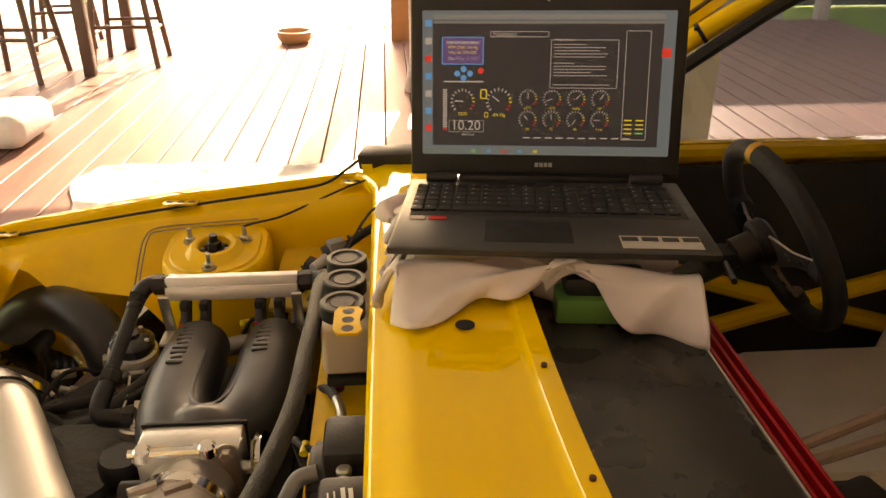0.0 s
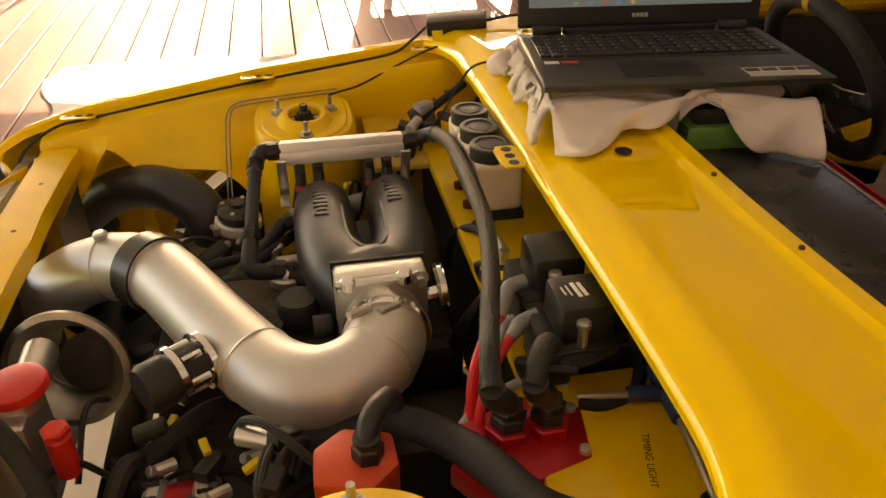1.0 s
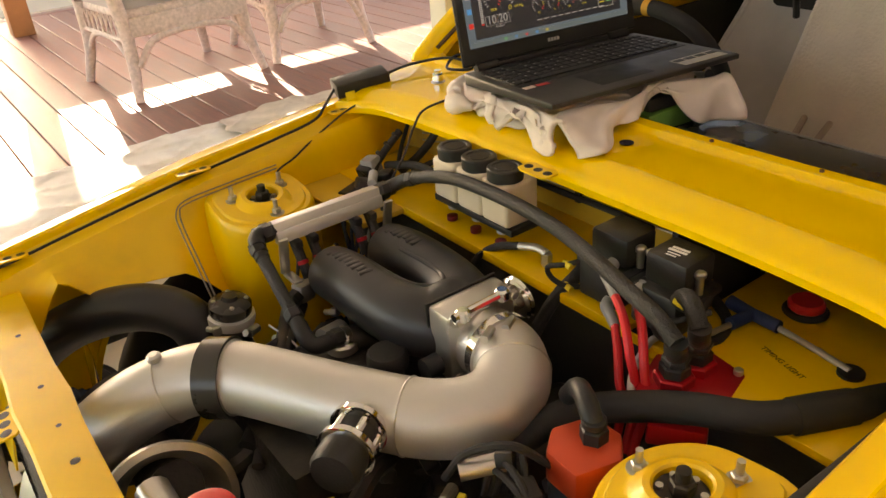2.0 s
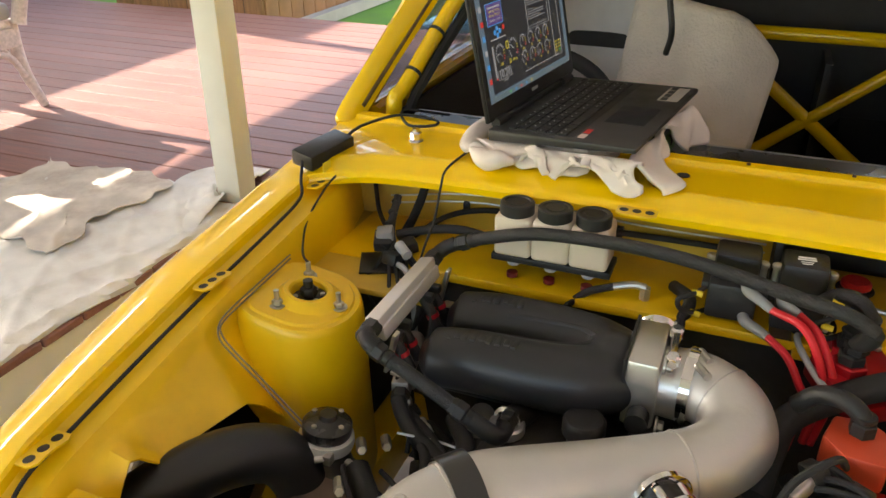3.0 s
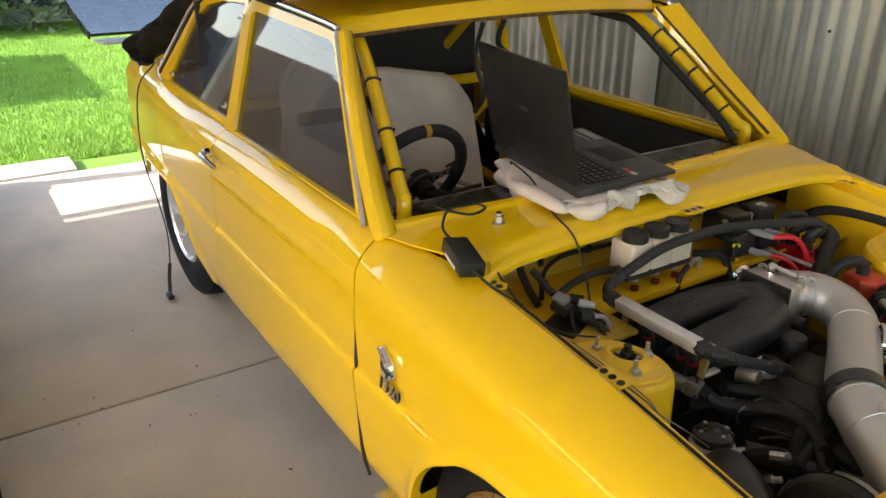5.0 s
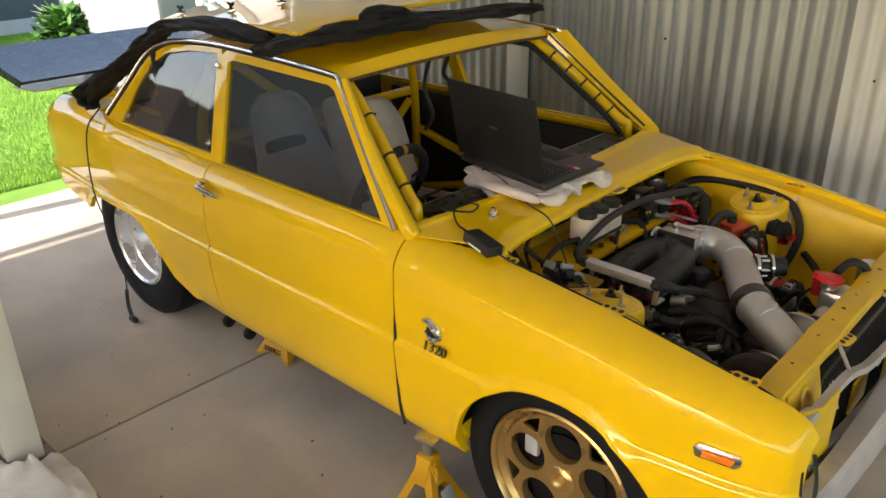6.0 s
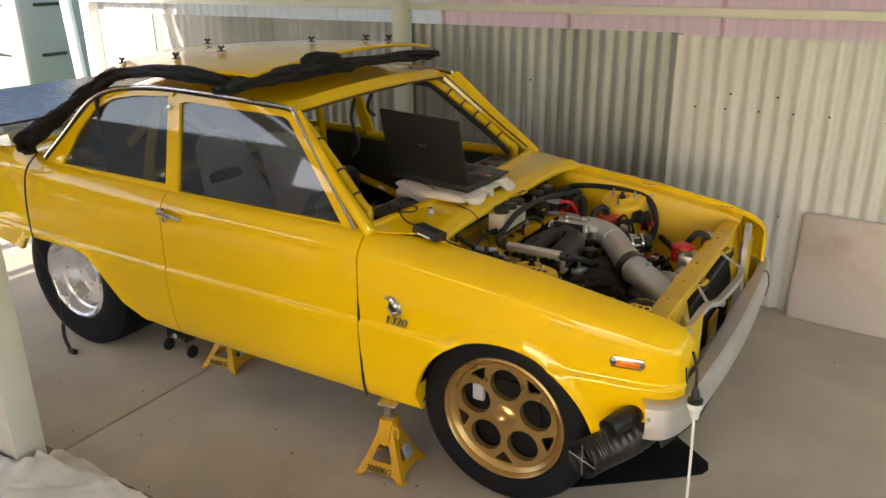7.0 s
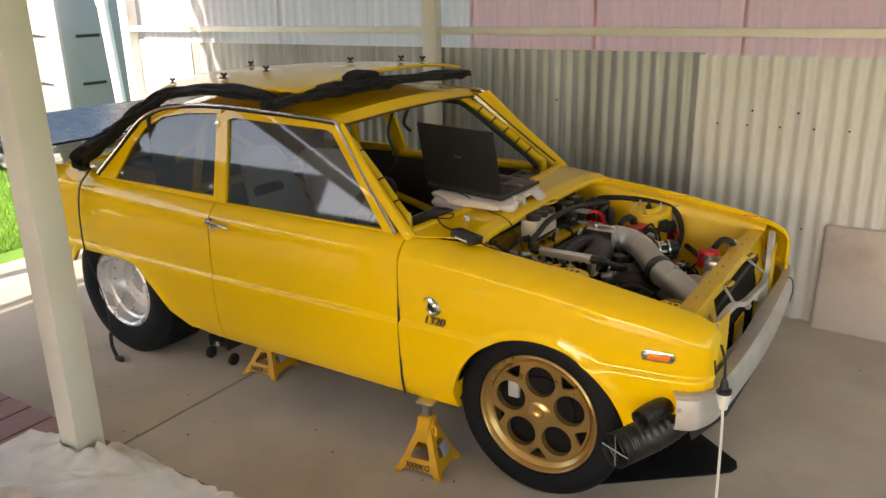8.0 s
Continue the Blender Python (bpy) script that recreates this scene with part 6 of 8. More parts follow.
part("loom_plate", box((-0.205, -0.425, 0.744), (0.075, 0.085, 0.004), 0.001, (0, 0, 24)), BLACKP, pl)
part("relay", box((-0.222, -0.428, 0.785), (0.030, 0.030, 0.036), 0.004, (8, 6, 20)), GBOOT, pl, "grey relay")
part("loom_plug", tube([(-0.205, -0.395, 0.785), (-0.185, -0.37, 0.778)], 0.009, 12, 0), GREYP, pl)
part("loom_plug", tube([(-0.195, -0.405, 0.765), (-0.17, -0.385, 0.757)], 0.010, 12, 0), BLACKP, pl)
for k in range(5):
    part("cable_tie", disc((-0.29 + 0.022 * k, -0.438 + 0.003 * k, 0.826 - 0.012 * k), (1, 0.15, -0.55), 0.0088, 0.004, n=12), BLACKP, pl)
rnd = random.Random(3)
for k in range(8):
    a = rnd.random() * 6.28
    part("loom_wire", tube([(-0.205 + 0.01 * math.cos(a), -0.41 + 0.01 * math.sin(a), 0.775), (-0.20 + 0.03 * math.cos(a), -0.40 + 0.03 * math.sin(a), 0.74 + 0.03 * rnd.random()), (-0.17 + 0.05 * math.cos(a), -0.38 + 0.06 * math.sin(a), 0.72), (-0.12, -0.37 + 0.03 * rnd.random(), 0.64)], 0.0035, 6, 5), RUBBER, pl)
part("pale_lead", tube([(-0.18, -0.40, 0.765), (-0.16, -0.36, 0.76), (-0.15, -0.345, 0.70), (-0.145, -0.34, 0.62)], 0.005, 8, 6), GREYP, pl)
# driver's side hot parts: exhaust elbow, wastegate, turbo
part("exhaust_pipe", tube([(0.43, -0.58, 0.57), (0.37, -0.545, 0.62), (0.31, -0.50, 0.652), (0.24, -0.445, 0.664), (0.19, -0.405, 0.64), (0.17, -0.38, 0.58), (0.17, -0.37, 0.5)], 0.041, 24, 8), CRINKLE, car, "wrapped black exhaust elbow")
WG, WD = Vector((0.130, -0.365, 0.60)), (-0.1, 0.1, 1)
wg = part("wastegate", lathe([(0, 0), (0.03, 0), (0.034, 0.012), (0.034, 0.030), (0.0, 0.030)], 30, m=aim(WG, WD)), DARKMETAL, car, "cast wastegate with bright clamp")
part("v_band", lathe([(0.034, 0.024), (0.040, 0.026), (0.0415, 0.034), (0.040, 0.043), (0.034, 0.045)], 36, m=aim(WG, WD), caps=False), POLISH, wg, "bright clamp ring")
part("clamp_bolt", merge(tube([(0.160, -0.335, 0.633), (0.172, -0.355, 0.633)], 0.005, 8, 0), box((0.162, -0.338, 0.633), (0.014, 0.012, 0.016), 0.002)), STEEL, wg)
part("actuator_cap", lathe([(0.033, 0.042), (0.036, 0.048), (0.036, 0.062), (0.030, 0.068), (0.014, 0.071), (0.012, 0.078), (0.0, 0.078)], 30, m=aim(WG, WD)), GLOSSK, wg, "black actuator cap")
for k in range(4):
    a = k * math.pi / 2 + 0.5
    part("cap_bolt", disc(aim(WG, WD) @ Vector((0.027 * math.cos(a), 0.027 * math.sin(a), 0.066)), WD, 0.0042, 0.005, 0.001, 6), STEEL, wg)
part("vacuum_nipple", tube([(0.145, -0.318, 0.618), (0.155, -0.298, 0.620)], 0.0065, 8, 0), STEEL, wg)
part("vacuum_hose", tube([(0.155, -0.298, 0.620), (0.18, -0.26, 0.618), (0.20, -0.20, 0.60)], 0.006, 8, 5), RUBBER, wg)
part("turbine_housing", lathe([(0, 0.0), (0.05, 0.0), (0.068, 0.02), (0.074, 0.05), (0.066, 0.085), (0.045, 0.10), (0, 0.10)], 32, m=aim((0.16, -0.35, 0.50), (0.15, 0.1, 1))), mat("heat_browned_iron", (0.16, 0.115, 0.085), 0.5, 0.5, 0.3, 14, 0.3, 80), wg, "heat-browned cast housing")
part("wastegate_pipe", tube([(0.128, -0.36, 0.605), (0.15, -0.33, 0.57), (0.20, -0.28, 0.55)], 0.032, 20, 6), DARKMETAL, wg)
turbo = part("turbocharger", merge(lathe([(0.045, 0.0), (0.075, 0.004), (0.098, 0.02), (0.104, 0.045), (0.096, 0.07), (0.07, 0.085), (0.0, 0.085)], 40, m=aim((0.33, -0.245, 0.555), (0.1, -1, 0.15))), tube([(0.335, -0.07, 0.595), (0.335, -0.13, 0.552), (0.33, -0.20, 0.545), (0.33, -0.26, 0.555)], 0.042, 20, 5)), DARKMETAL, car, "dark cast turbocharger")
part("inlet_bell", lathe([(0.050, 0.0), (0.062, 0.008), (0.078, 0.030), (0.088, 0.036), (0.088, 0.044), (0.078, 0.046), (0.060, 0.022), (0.050, 0.004)], 44, m=aim((0.350, -0.078, 0.598), (0.15, 1, 0.25)), caps=False), STEEL, turbo, "flared alloy compressor inlet")
part("clamp_strap", lathe([(0.097, 0.03), (0.107, 0.032), (0.107, 0.046), (0.097, 0.048)], 40, m=aim((0.33, -0.245, 0.555), (0.1, -1, 0.15))), CHROME, turbo)
part("heat_screen", grid([[(0.405 + 0.0025 * ((j + k) % 2), -0.47 + 0.005 * k, 0.57 + 0.005 * j) for k in range(31)] for j in range(23)], 0.0012), STEEL, car, "dimpled heat shield")
alt = part("alternator", merge(disc((0.14, 0.24, 0.565), (1, 0, 0), 0.066, 0.028, 0.008), disc((0.195, 0.24, 0.565), (1, 0, 0), 0.066, 0.028, 0.008), disc((0.223, 0.24, 0.565), (1, 0, 0), 0.035, 0.02, 0.003)), PIPEAL, car, "ribbed alloy alternator")
part("stator", disc((0.165, 0.24, 0.565), (1, 0, 0), 0.060, 0.032), REDAN, alt, "red-brown stator band")
for k in range(16):
    a = 2 * math.pi * k / 16
    for x in (0.150, 0.212):
        part("vent_slot", box((x, 0.24 + 0.0655 * math.cos(a), 0.565 + 0.0655 * math.sin(a)), (0.018, 0.004, 0.010), 0.001, (math.degrees(a) + 90, 0, 0)), RUBBER, alt)
part("oil_filler", lathe([(0, 0), (0.03, 0), (0.03, 0.018), (0.026, 0.024), (0, 0.024)], 24, at=(0.03, -0.01, 0.682)), BLACKP, car, "black oil filler cap")
part("filler_neck", disc((0.03, -0.01, 0.64), (0, 0, 1), 0.022, 0.044), DARKMETAL, car)
part("water_fitting", merge(disc((0.045, -0.115, 0.66), (0, 0, 1), 0.026, 0.018, 0.003), tube([(0.02, -0.16, 0.66), (0.06, -0.15, 0.665)], 0.018, 14, 0)), ALLOY, car)
# black loom and hose clutter over the block
rnd = random.Random(12)
for k in range(40):
    x, y = rnd.uniform(-0.15, 0.30), rnd.uniform(-0.26, 0.30)
    z = rnd.uniform(0.50, 0.63)
    dx, dy = rnd.uniform(-0.14, 0.14), rnd.uniform(-0.14, 0.14)
    part("loom_branch", tube([(x, y, z), (x + dx * 0.4, y + dy * 0.5, z + rnd.uniform(0.01, 0.05)), (x + dx, y + dy, z + rnd.uniform(-0.06, 0.03))], rnd.choice((0.004, 0.006, 0.009, 0.012)), 8, 6), RUBBER, engine)
for k in range(9):
    x, y, z = rnd.uniform(-0.05, 0.28), rnd.uniform(0.05, 0.32), rnd.uniform(0.58, 0.65)
    part("loom_plug", box((x, y, z), (0.04, 0.022, 0.018), 0.004, (rnd.uniform(-30, 30), rnd.uniform(-30, 30), rnd.uniform(0, 180))), BLACKP, engine)
for x, y, z, a in ((0.095, 0.235, 0.655, 30), (0.15, 0.19, 0.65, 110), (0.20, 0.11, 0.62, 70), (0.06, 0.30, 0.63, 10)):
    part("wire_tag", box((x, y, z), (0.022, 0.010, 0.009), 0.002, (0, 10, a)), YTAPE, engine, "yellow heat-shrink tag")
for x, y, z in ((0.12, 0.26, 0.65), (0.08, 0.20, 0.64), (0.19, 0.18, 0.62), (0.10, -0.32, 0.62), (0.06, -0.30, 0.60), (0.2, -0.30, 0.64)):
    part("hose_clip", merge(tube([(x, y, z), (x + 0.02, y + 0.012, z + 0.004)], 0.008, 10, 0), disc((x + 0.02, y + 0.012, z + 0.004), (0.5, 0.3, 0.4), 0.007, 0.01, 0.001, 6)), STEEL, engine)
rnd = random.Random(31)
for k in range(22):
    x, y, z = rnd.uniform(-0.05, 0.32), rnd.uniform(-0.34, -0.02), rnd.uniform(0.56, 0.645)
    a = Vector((rnd.uniform(-1, 1), rnd.uniform(-1, 1), rnd.uniform(-0.3, 0.5))).normalized()
    p = Vector((x, y, z))
    if k % 3 == 0:
        part("banjo_fitting", merge(disc(p, a, 0.009, 0.016, 0.002, 6), disc(p + a * 0.014, a, 0.006, 0.016, 0.001, 12)), STEEL, engine, "zinc hose fitting")
    elif k % 3 == 1:
        part("loom_plug", box(p, (0.036, 0.020, 0.017), 0.004, (rnd.uniform(-40, 40), rnd.uniform(-40, 40), rnd.uniform(0, 180))), BLACKP, engine)
    else:
        part("vacuum_line", tube([p, p + a * 0.05 + Vector((0, 0, 0.02)), p + a * 0.10], 0.004, 8, 5), RUBBER, engine)
part("water_neck", tube([(-0.05, -0.09, 0.650), (0.0, -0.102, 0.664), (0.040, -0.116, 0.675)], 0.0195, 18, 4), DARKMETAL, engine, "cast alloy water neck")
part("neck_rim", lathe([(0.016, 0), (0.021, 0.0), (0.0215, 0.006), (0.016, 0.008)], 24, m=aim((0.038, -0.1155, 0.6745), (0.93, -0.33, 0.25)), caps=False), POLISH, engine)
part("rail_wire", tube([(0.10, -0.26, 0.655), (0.09, -0.20, 0.65), (0.092, -0.14, 0.645)], 0.002, 6, 5), STEEL, engine)
fv = part("fuel_valve", merge(tube([(-0.10, -0.320, 0.676), (-0.05, -0.307, 0.674), (0.004, -0.295, 0.672)], 0.0155, 18, 2), box((0.018, -0.290, 0.672), (0.032, 0.028, 0.034), 0.006, (0, 0, 14))), mat("dull_cast_alloy", (0.30, 0.285, 0.26), 0.45, 0.6, 0.15, 20, 0.1, 120), engine, "dull alloy fuel valve")
part("valve_lead", tube([(-0.07, -0.318, 0.69), (-0.08, -0.345, 0.70), (-0.09, -0.355, 0.68), (-0.08, -0.34, 0.62)], 0.004, 8, 6), RUBBER, fv)
for q in ((-0.078, -0.342, 0.698), (-0.03, -0.318, 0.686)):
    part("wire_tag", tube([q, (q[0] + 0.014, q[1] + 0.008, q[2] + 0.002)], 0.0055, 10, 0), YTAPE, fv, "yellow heat-shrink tag")
part("valve_nut", disc((0.030, -0.286, 0.671), (0.9, 0.3, -0.2), 0.0145, 0.016, 0.002, 6), BLACKP, fv)
for pts, r in (([(0.044, -0.284, 0.668), (0.062, -0.268, 0.655), (0.085, -0.238, 0.645), (0.150, -0.140, 0.640), (0.24, -0.05, 0.628)], 0.0125), ([(0.15, -0.30, 0.618), (0.22, -0.24, 0.605), (0.30, -0.20, 0.590)], 0.018), ([(0.02, -0.30, 0.64), (0.08, -0.22, 0.645), (0.17, -0.12, 0.635), (0.24, -0.02, 0.615)], 0.009),
               ([(0.06, -0.25, 0.63), (0.14, -0.20, 0.655), (0.21, -0.19, 0.645), (0.28, -0.25, 0.60)], 0.0075), ([(0.10, -0.05, 0.64), (0.15, -0.10, 0.650), (0.20, -0.16, 0.640), (0.23, -0.26, 0.61)], 0.011), ([(0.03, -0.20, 0.645), (0.09, -0.16, 0.650), (0.16, -0.16, 0.635)], 0.014)):
    part("coolant_line", tube(pts, r, 12, 7), BLACKP if r > 0.01 else RUBBER, engine, "black hose over the engine")
part("pulley_cover", lathe([(0.0, 0.02), (0.05, 0.02), (0.058, 0.012), (0.060, 0.0), (0, 0)][::-1], 30, m=aim((0.245, -0.10, 0.60), (0.35, -0.1, 1))), BLACKP, engine)
part("coil_bracket", box((0.14, -0.14, 0.628), (0.12, 0.16, 0.016), 0.005, (4, -6, 20)), BLACKP, engine)
# header tank with red cap, catch tank behind it
ht = part("header_tank", merge(box((0.372, 0.135, 0.64), (0.075, 0.09, 0.13), 0.012), tube([(0.372, 0.05, 0.66), (0.372, -0.02, 0.66)], 0.022, 14, 0), disc((0.348, 0.132, 0.70), (0.05, 0.02, 1), 0.024, 0.02)), ALLOY, car, "small alloy header tank")
part("red_cap", lathe([(0, 0.016), (0.026, 0.0155), (0.0335, 0.013), (0.035, 0.009), (0.035, 0.002), (0.031, 0.0), (0, 0.0)][::-1], 36, m=aim((0.348, 0.132, 0.721), (0.06, 0.03, 1))), REDPL, ht, "red screw cap")
part("swirl_pot", merge(lathe([(0, 0.02), (0.028, 0.02), (0.03, 0.015), (0.03, -0.13), (0, -0.13)][::-1], 28, at=(0.40, 0.31, 0.71))), ALLOY, car, "bright alloy swirl pot")
part("red_fitting", merge(disc((0.30, 0.19, 0.64), (0, 0, 1), 0.014, 0.06, 0.003), disc((0.30, 0.19, 0.70), (0, 0, 1), 0.016, 0.012, 0.003, 6)), REDPL, car, "red anodised fitting")
part("solenoid", merge(box((0.10, 0.455, 0.675), (0.036, 0.024, 0.04), 0.005), disc((0.118, 0.44, 0.69), (1, -0.3, 0.2), 0.012, 0.024, 0.003)), REDAN, car)
part("distribution_box", box((0.04, 0.36, 0.66), (0.07, 0.05, 0.05), 0.006), REDAN, car)
for k in range(6):
    part("loom_branch", tube([(0.06 + 0.008 * k, 0.40, 0.70), (0.07 + 0.01 * k, 0.39, 0.745 + 0.006 * (k % 3)), (0.09 + 0.008 * k, 0.42, 0.72), (0.11, 0.45, 0.66)], 0.005, 8, 6), RUBBER, engine)
# fender edge wiring and the brake lines down the driver's tower
for o in (0.0, 0.007):
    part("brake_line", tube([(-0.074, -0.530, 0.796 + o), (0.03, -0.530, 0.790 + o), (0.108, -0.530, 0.783 + o), (0.124 + o, -0.524, 0.772), (0.129 + o, -0.500, 0.750), (0.131 + o, -0.460, 0.717), (0.133 + o, -0.420, 0.682), (0.134 + o, -0.385, 0.650)], 0.0014, 8, 5), DULLST, car, "dull steel brake line")
part("earth_strap", tube([(0.10, 0.545, 0.79), (0.085, 0.535, 0.775), (0.095, 0.50, 0.70), (0.12, 0.47, 0.62)], 0.0045, 8, 5), GREYP, car)
writing("TIMING LIGHT", 0.011, Matrix.Translation((-0.305, 0.381, 0.7351)) @ Euler((0, 0, radians(74))).to_matrix().to_4x4() @ Matrix.Diagonal((1, 1, 0.2, 1)), BLACKP, car, 0.0006, "marker_lettering")
# T handle tool lying on the panel
NAVY = mat("navy_grip", (0.02, 0.04, 0.12), 0.5)
tool = part("hex_tool", tube([(-0.355, 0.339, 0.7438), (-0.349, 0.395, 0.7420), (-0.343, 0.445, 0.7392)], 0.0045, 10, 0), STEEL, None)
tagged(tool, "blue handled T-bar hex tool lying on a yellow panel", "tool")
part("grip", tube([(-0.360, 0.266, 0.7457), (-0.356, 0.302, 0.7457), (-0.354, 0.344, 0.7457)], [0.010, 0.0085, 0.009], 12, 4), NAVY, tool, "blue plastic grip")
part("cross_handle", tube([(-0.357, 0.304, 0.7457), (-0.315, 0.298, 0.7457)], 0.009, 12, 0), NAVY, tool)
part("short_shaft", tube([(-0.315, 0.298, 0.7448), (-0.261, 0.289, 0.7429)], 0.0042, 10, 0), STEEL, tool)
part("grommet", disc((-0.343, 0.447, 0.7341), (0, 0, 1), 0.016, 0.005), RUBBER, car)
part("grommet", disc((-0.424, 0.340, 0.7341), (0, 0, 1), 0.030, 0.008, 0.003), RUBBER, car)
part("red_plug", disc((-0.424, 0.340, 0.7410), (0, 0, 1), 0.024, 0.014, 0.004), REDPL, car)
# cold air ducts below the driver's headlamp


DUCTM = mat("ribbed_duct_rubber", (0.013, 0.0125, 0.012), 0.42, 0, 0.3, 14, 0.2, 60)


def duct(pts, r, name):
    P = spline(pts, 16)
    n = 28
    bm = tube(P, r, n, 0, caps=False)
    bm.verts.ensure_lookup_table()
    for i, p in enumerate(P):
        k = 1 + (0.024 * math.sin(i * 1.3) if i > 2 else 0.02)
        for j in range(n):
            v = bm.verts[i * n + j]
            v.co = p + (v.co - p) * k
    return part(name, bm, DUCTM, car, "black ribbed cold air duct")


MOUTH, INTO = Vector((0.322, -0.785, 0.335)), Vector((0.40, 0.90, 0.05)).normalized()
big = duct([MOUTH, MOUTH + INTO * 0.02, MOUTH + INTO * 0.045 + Vector((0.006, 0, 0.004)), (0.375, -0.715, 0.355), (0.42, -0.685, 0.385), (0.46, -0.64, 0.42), (0.48, -0.56, 0.45)], 0.056, "air_duct")
duct([(0.398, -0.790, 0.470), (0.404, -0.772, 0.474), (0.416, -0.745, 0.480), (0.435, -0.70, 0.482), (0.45, -0.62, 0.47)], 0.031, "air_duct")
across = INTO.cross(Vector((0, 0, 1))).normalized()
rise = across.cross(INTO)
for d in (rise, across):
    part("duct_cross", tube([MOUTH + INTO * 0.004 - d * 0.056, MOUTH + INTO * 0.004 + d * 0.056], 0.0022, 6, 0), STEEL, big)


# ---- laptop on its towel ----
lap = thing("laptop", "open black laptop showing an engine tuning screen, on a folded towel", "laptop")
EX, EY = Vector((-0.989, 0.147, 0.012)).normalized(), Vector((-0.147, -0.988, -0.045)).normalized()
EZ = EX.cross(EY) * -1
if EZ.z < 0:
    EZ = -EZ
LO = Vector((-0.309, -0.029, 0.974))
LM = Matrix((( EX.x, EY.x, EZ.x, LO.x), (EX.y, EY.y, EZ.y, LO.y), (EX.z, EY.z, EZ.z, LO.z), (0, 0, 0, 1)))
LW, LD = 0.3815, 0.262


def inlap(bm):
    bmesh.ops.transform(bm, matrix=LM, verts=bm.verts)
    bmesh.ops.recalc_face_normals(bm, faces=bm.faces)
    return bm


LAPK = mat("laptop_charcoal", (0.015, 0.015, 0.016), 0.5, 0, 0.1, 30, 0.08, 500)
LAPK.node_tree.nodes["Principled BSDF"].inputs["Specular IOR Level"].default_value = 0.25
bb = box((LW / 2, LD / 2, -0.011), (LW, LD, 0.022), 0.004)
for v in bb.verts:
    if v.co.z < -0.004:
        v.co.z *= 0.45 + 0.55 * v.co.y / LD
LAPB = mat("base_charcoal", (0.028, 0.027, 0.027), 0.42, 0, 0.1, 30, 0.08, 500)
base = part("base", inlap(bb), LAPB, lap, "charcoal plastic base")
part("keyboard_well", inlap(box((LW / 2, 0.168, 0.0002), (0.352, 0.118, 0.001), 0.0004)), BLACKP, base)
KEYM = mat("keycap", (0.014, 0.014, 0.015), 0.5, 0, 0.1, 40)
rows_k = [(0.222, 15, 0.010), (0.2045, 15, 0.0155), (0.186, 15, 0.0155), (0.1675, 14, 0.0155), (0.149, 13, 0.0155), (0.1305, 12, 0.0155)]
for v, n, h in rows_k:
    for i in range(19):
        u = 0.022 + i * 0.0183
        if v < 0.14 and 3 <= i <= 8:
            continue
        me2 = part("key", inlap(box((u, v, 0.0022), (0.0155, h, 0.003), 0.0008, seg=1)), KEYM, base)
        if (i * 7 + int(v * 1000)) % 3:
            part("key_mark", inlap(box((u - 0.003, v + h * 0.15, 0.0039), (0.0035, 0.0022, 0.0004))), GREYP, me2)
part("space_key", inlap(box((0.022 + 5.5 * 0.0183, 0.1305, 0.0022), (0.107, 0.0155, 0.003), 0.0008, seg=1)), KEYM, base)
part("touchpad", inlap(box((0.165, 0.058, 0.0002), (0.105, 0.07, 0.0008), 0.0003)), LAPK, base)
stk = part("spec_sticker", inlap(box((0.318, 0.030, 0.0005), (0.092, 0.038, 0.0006))), mat("silver_label", (0.55, 0.50, 0.42), 0.4, 0.4, 0.1, 30), base, "silver specification sticker")
for k in range(4):
    part("sticker_mark", inlap(box((0.283 + k * 0.0235, 0.038, 0.001), (0.019, 0.012, 0.0005))), BLACKP, stk)
for k in range(3):
    part("sticker_line", inlap(box((0.318, 0.024 - k * 0.005, 0.001), (0.084, 0.0018, 0.0004))), GREYP, stk)
part("red_sticker", inlap(box((0.052, 0.098, 0.0006), (0.022, 0.011, 0.0006))), REDPL, base)
part("pale_sticker", inlap(box((0.026, 0.098, 0.0006), (0.02, 0.012, 0.0006))), mat("pink_label", (0.62, 0.5, 0.46), 0.5), base)
# lid
ST = radians(9.5)
SH = 0.252
for u in (0.045, LW - 0.045):
    part("hinge", inlap(tube([(u - 0.022, LD - 0.004, 0.004), (u + 0.022, LD - 0.004, 0.004)], 0.009, 12, 0)), BLACKP, base)
part("hinge_bar", inlap(box((LW / 2, LD - 0.003, 0.003), (LW - 0.14, 0.010, 0.010), 0.002)), BLACKP, base)
SM = LM @ Matrix.Translation((0, LD - 0.004, 0.004)) @ Euler((-ST, 0, 0)).to_matrix().to_4x4()


def inlid(bm):
    """Lid space: u along the width, v outwards behind, w up the lid."""
    bmesh.ops.transform(bm, matrix=SM, verts=bm.verts)
    bmesh.ops.recalc_face_normals(bm, faces=bm.faces)
    return bm


lid = part("lid", inlid(box((LW / 2, 0.004, SH / 2 + 0.004), (LW, 0.008, SH), 0.0035)), LAPK, lap, "black textured screen lid")
part("bezel", inlid(box((LW / 2, -0.0005, SH / 2 + 0.006), (LW - 0.004, 0.002, SH - 0.006), 0.0008)), BLACKP, lid)
SW_, S0, S1 = (0.017, LW - 0.017), 0.034, 0.232
disp = part("display", inlid(box((LW / 2, -0.0020, (S0 + S1) / 2), (SW_[1] - SW_[0], 0.0012, S1 - S0))), glow("display_frame_blue", (0.36, 0.52, 0.66), 0.036), lid, "lit display with desktop edges")
part("program_window", inlid(box((LW / 2 - 0.001, -0.0030, 0.133), (0.316, 0.0006, 0.172))), glow("program_black", (0.012, 0.013, 0.016), 0.2), disp, "black program window")
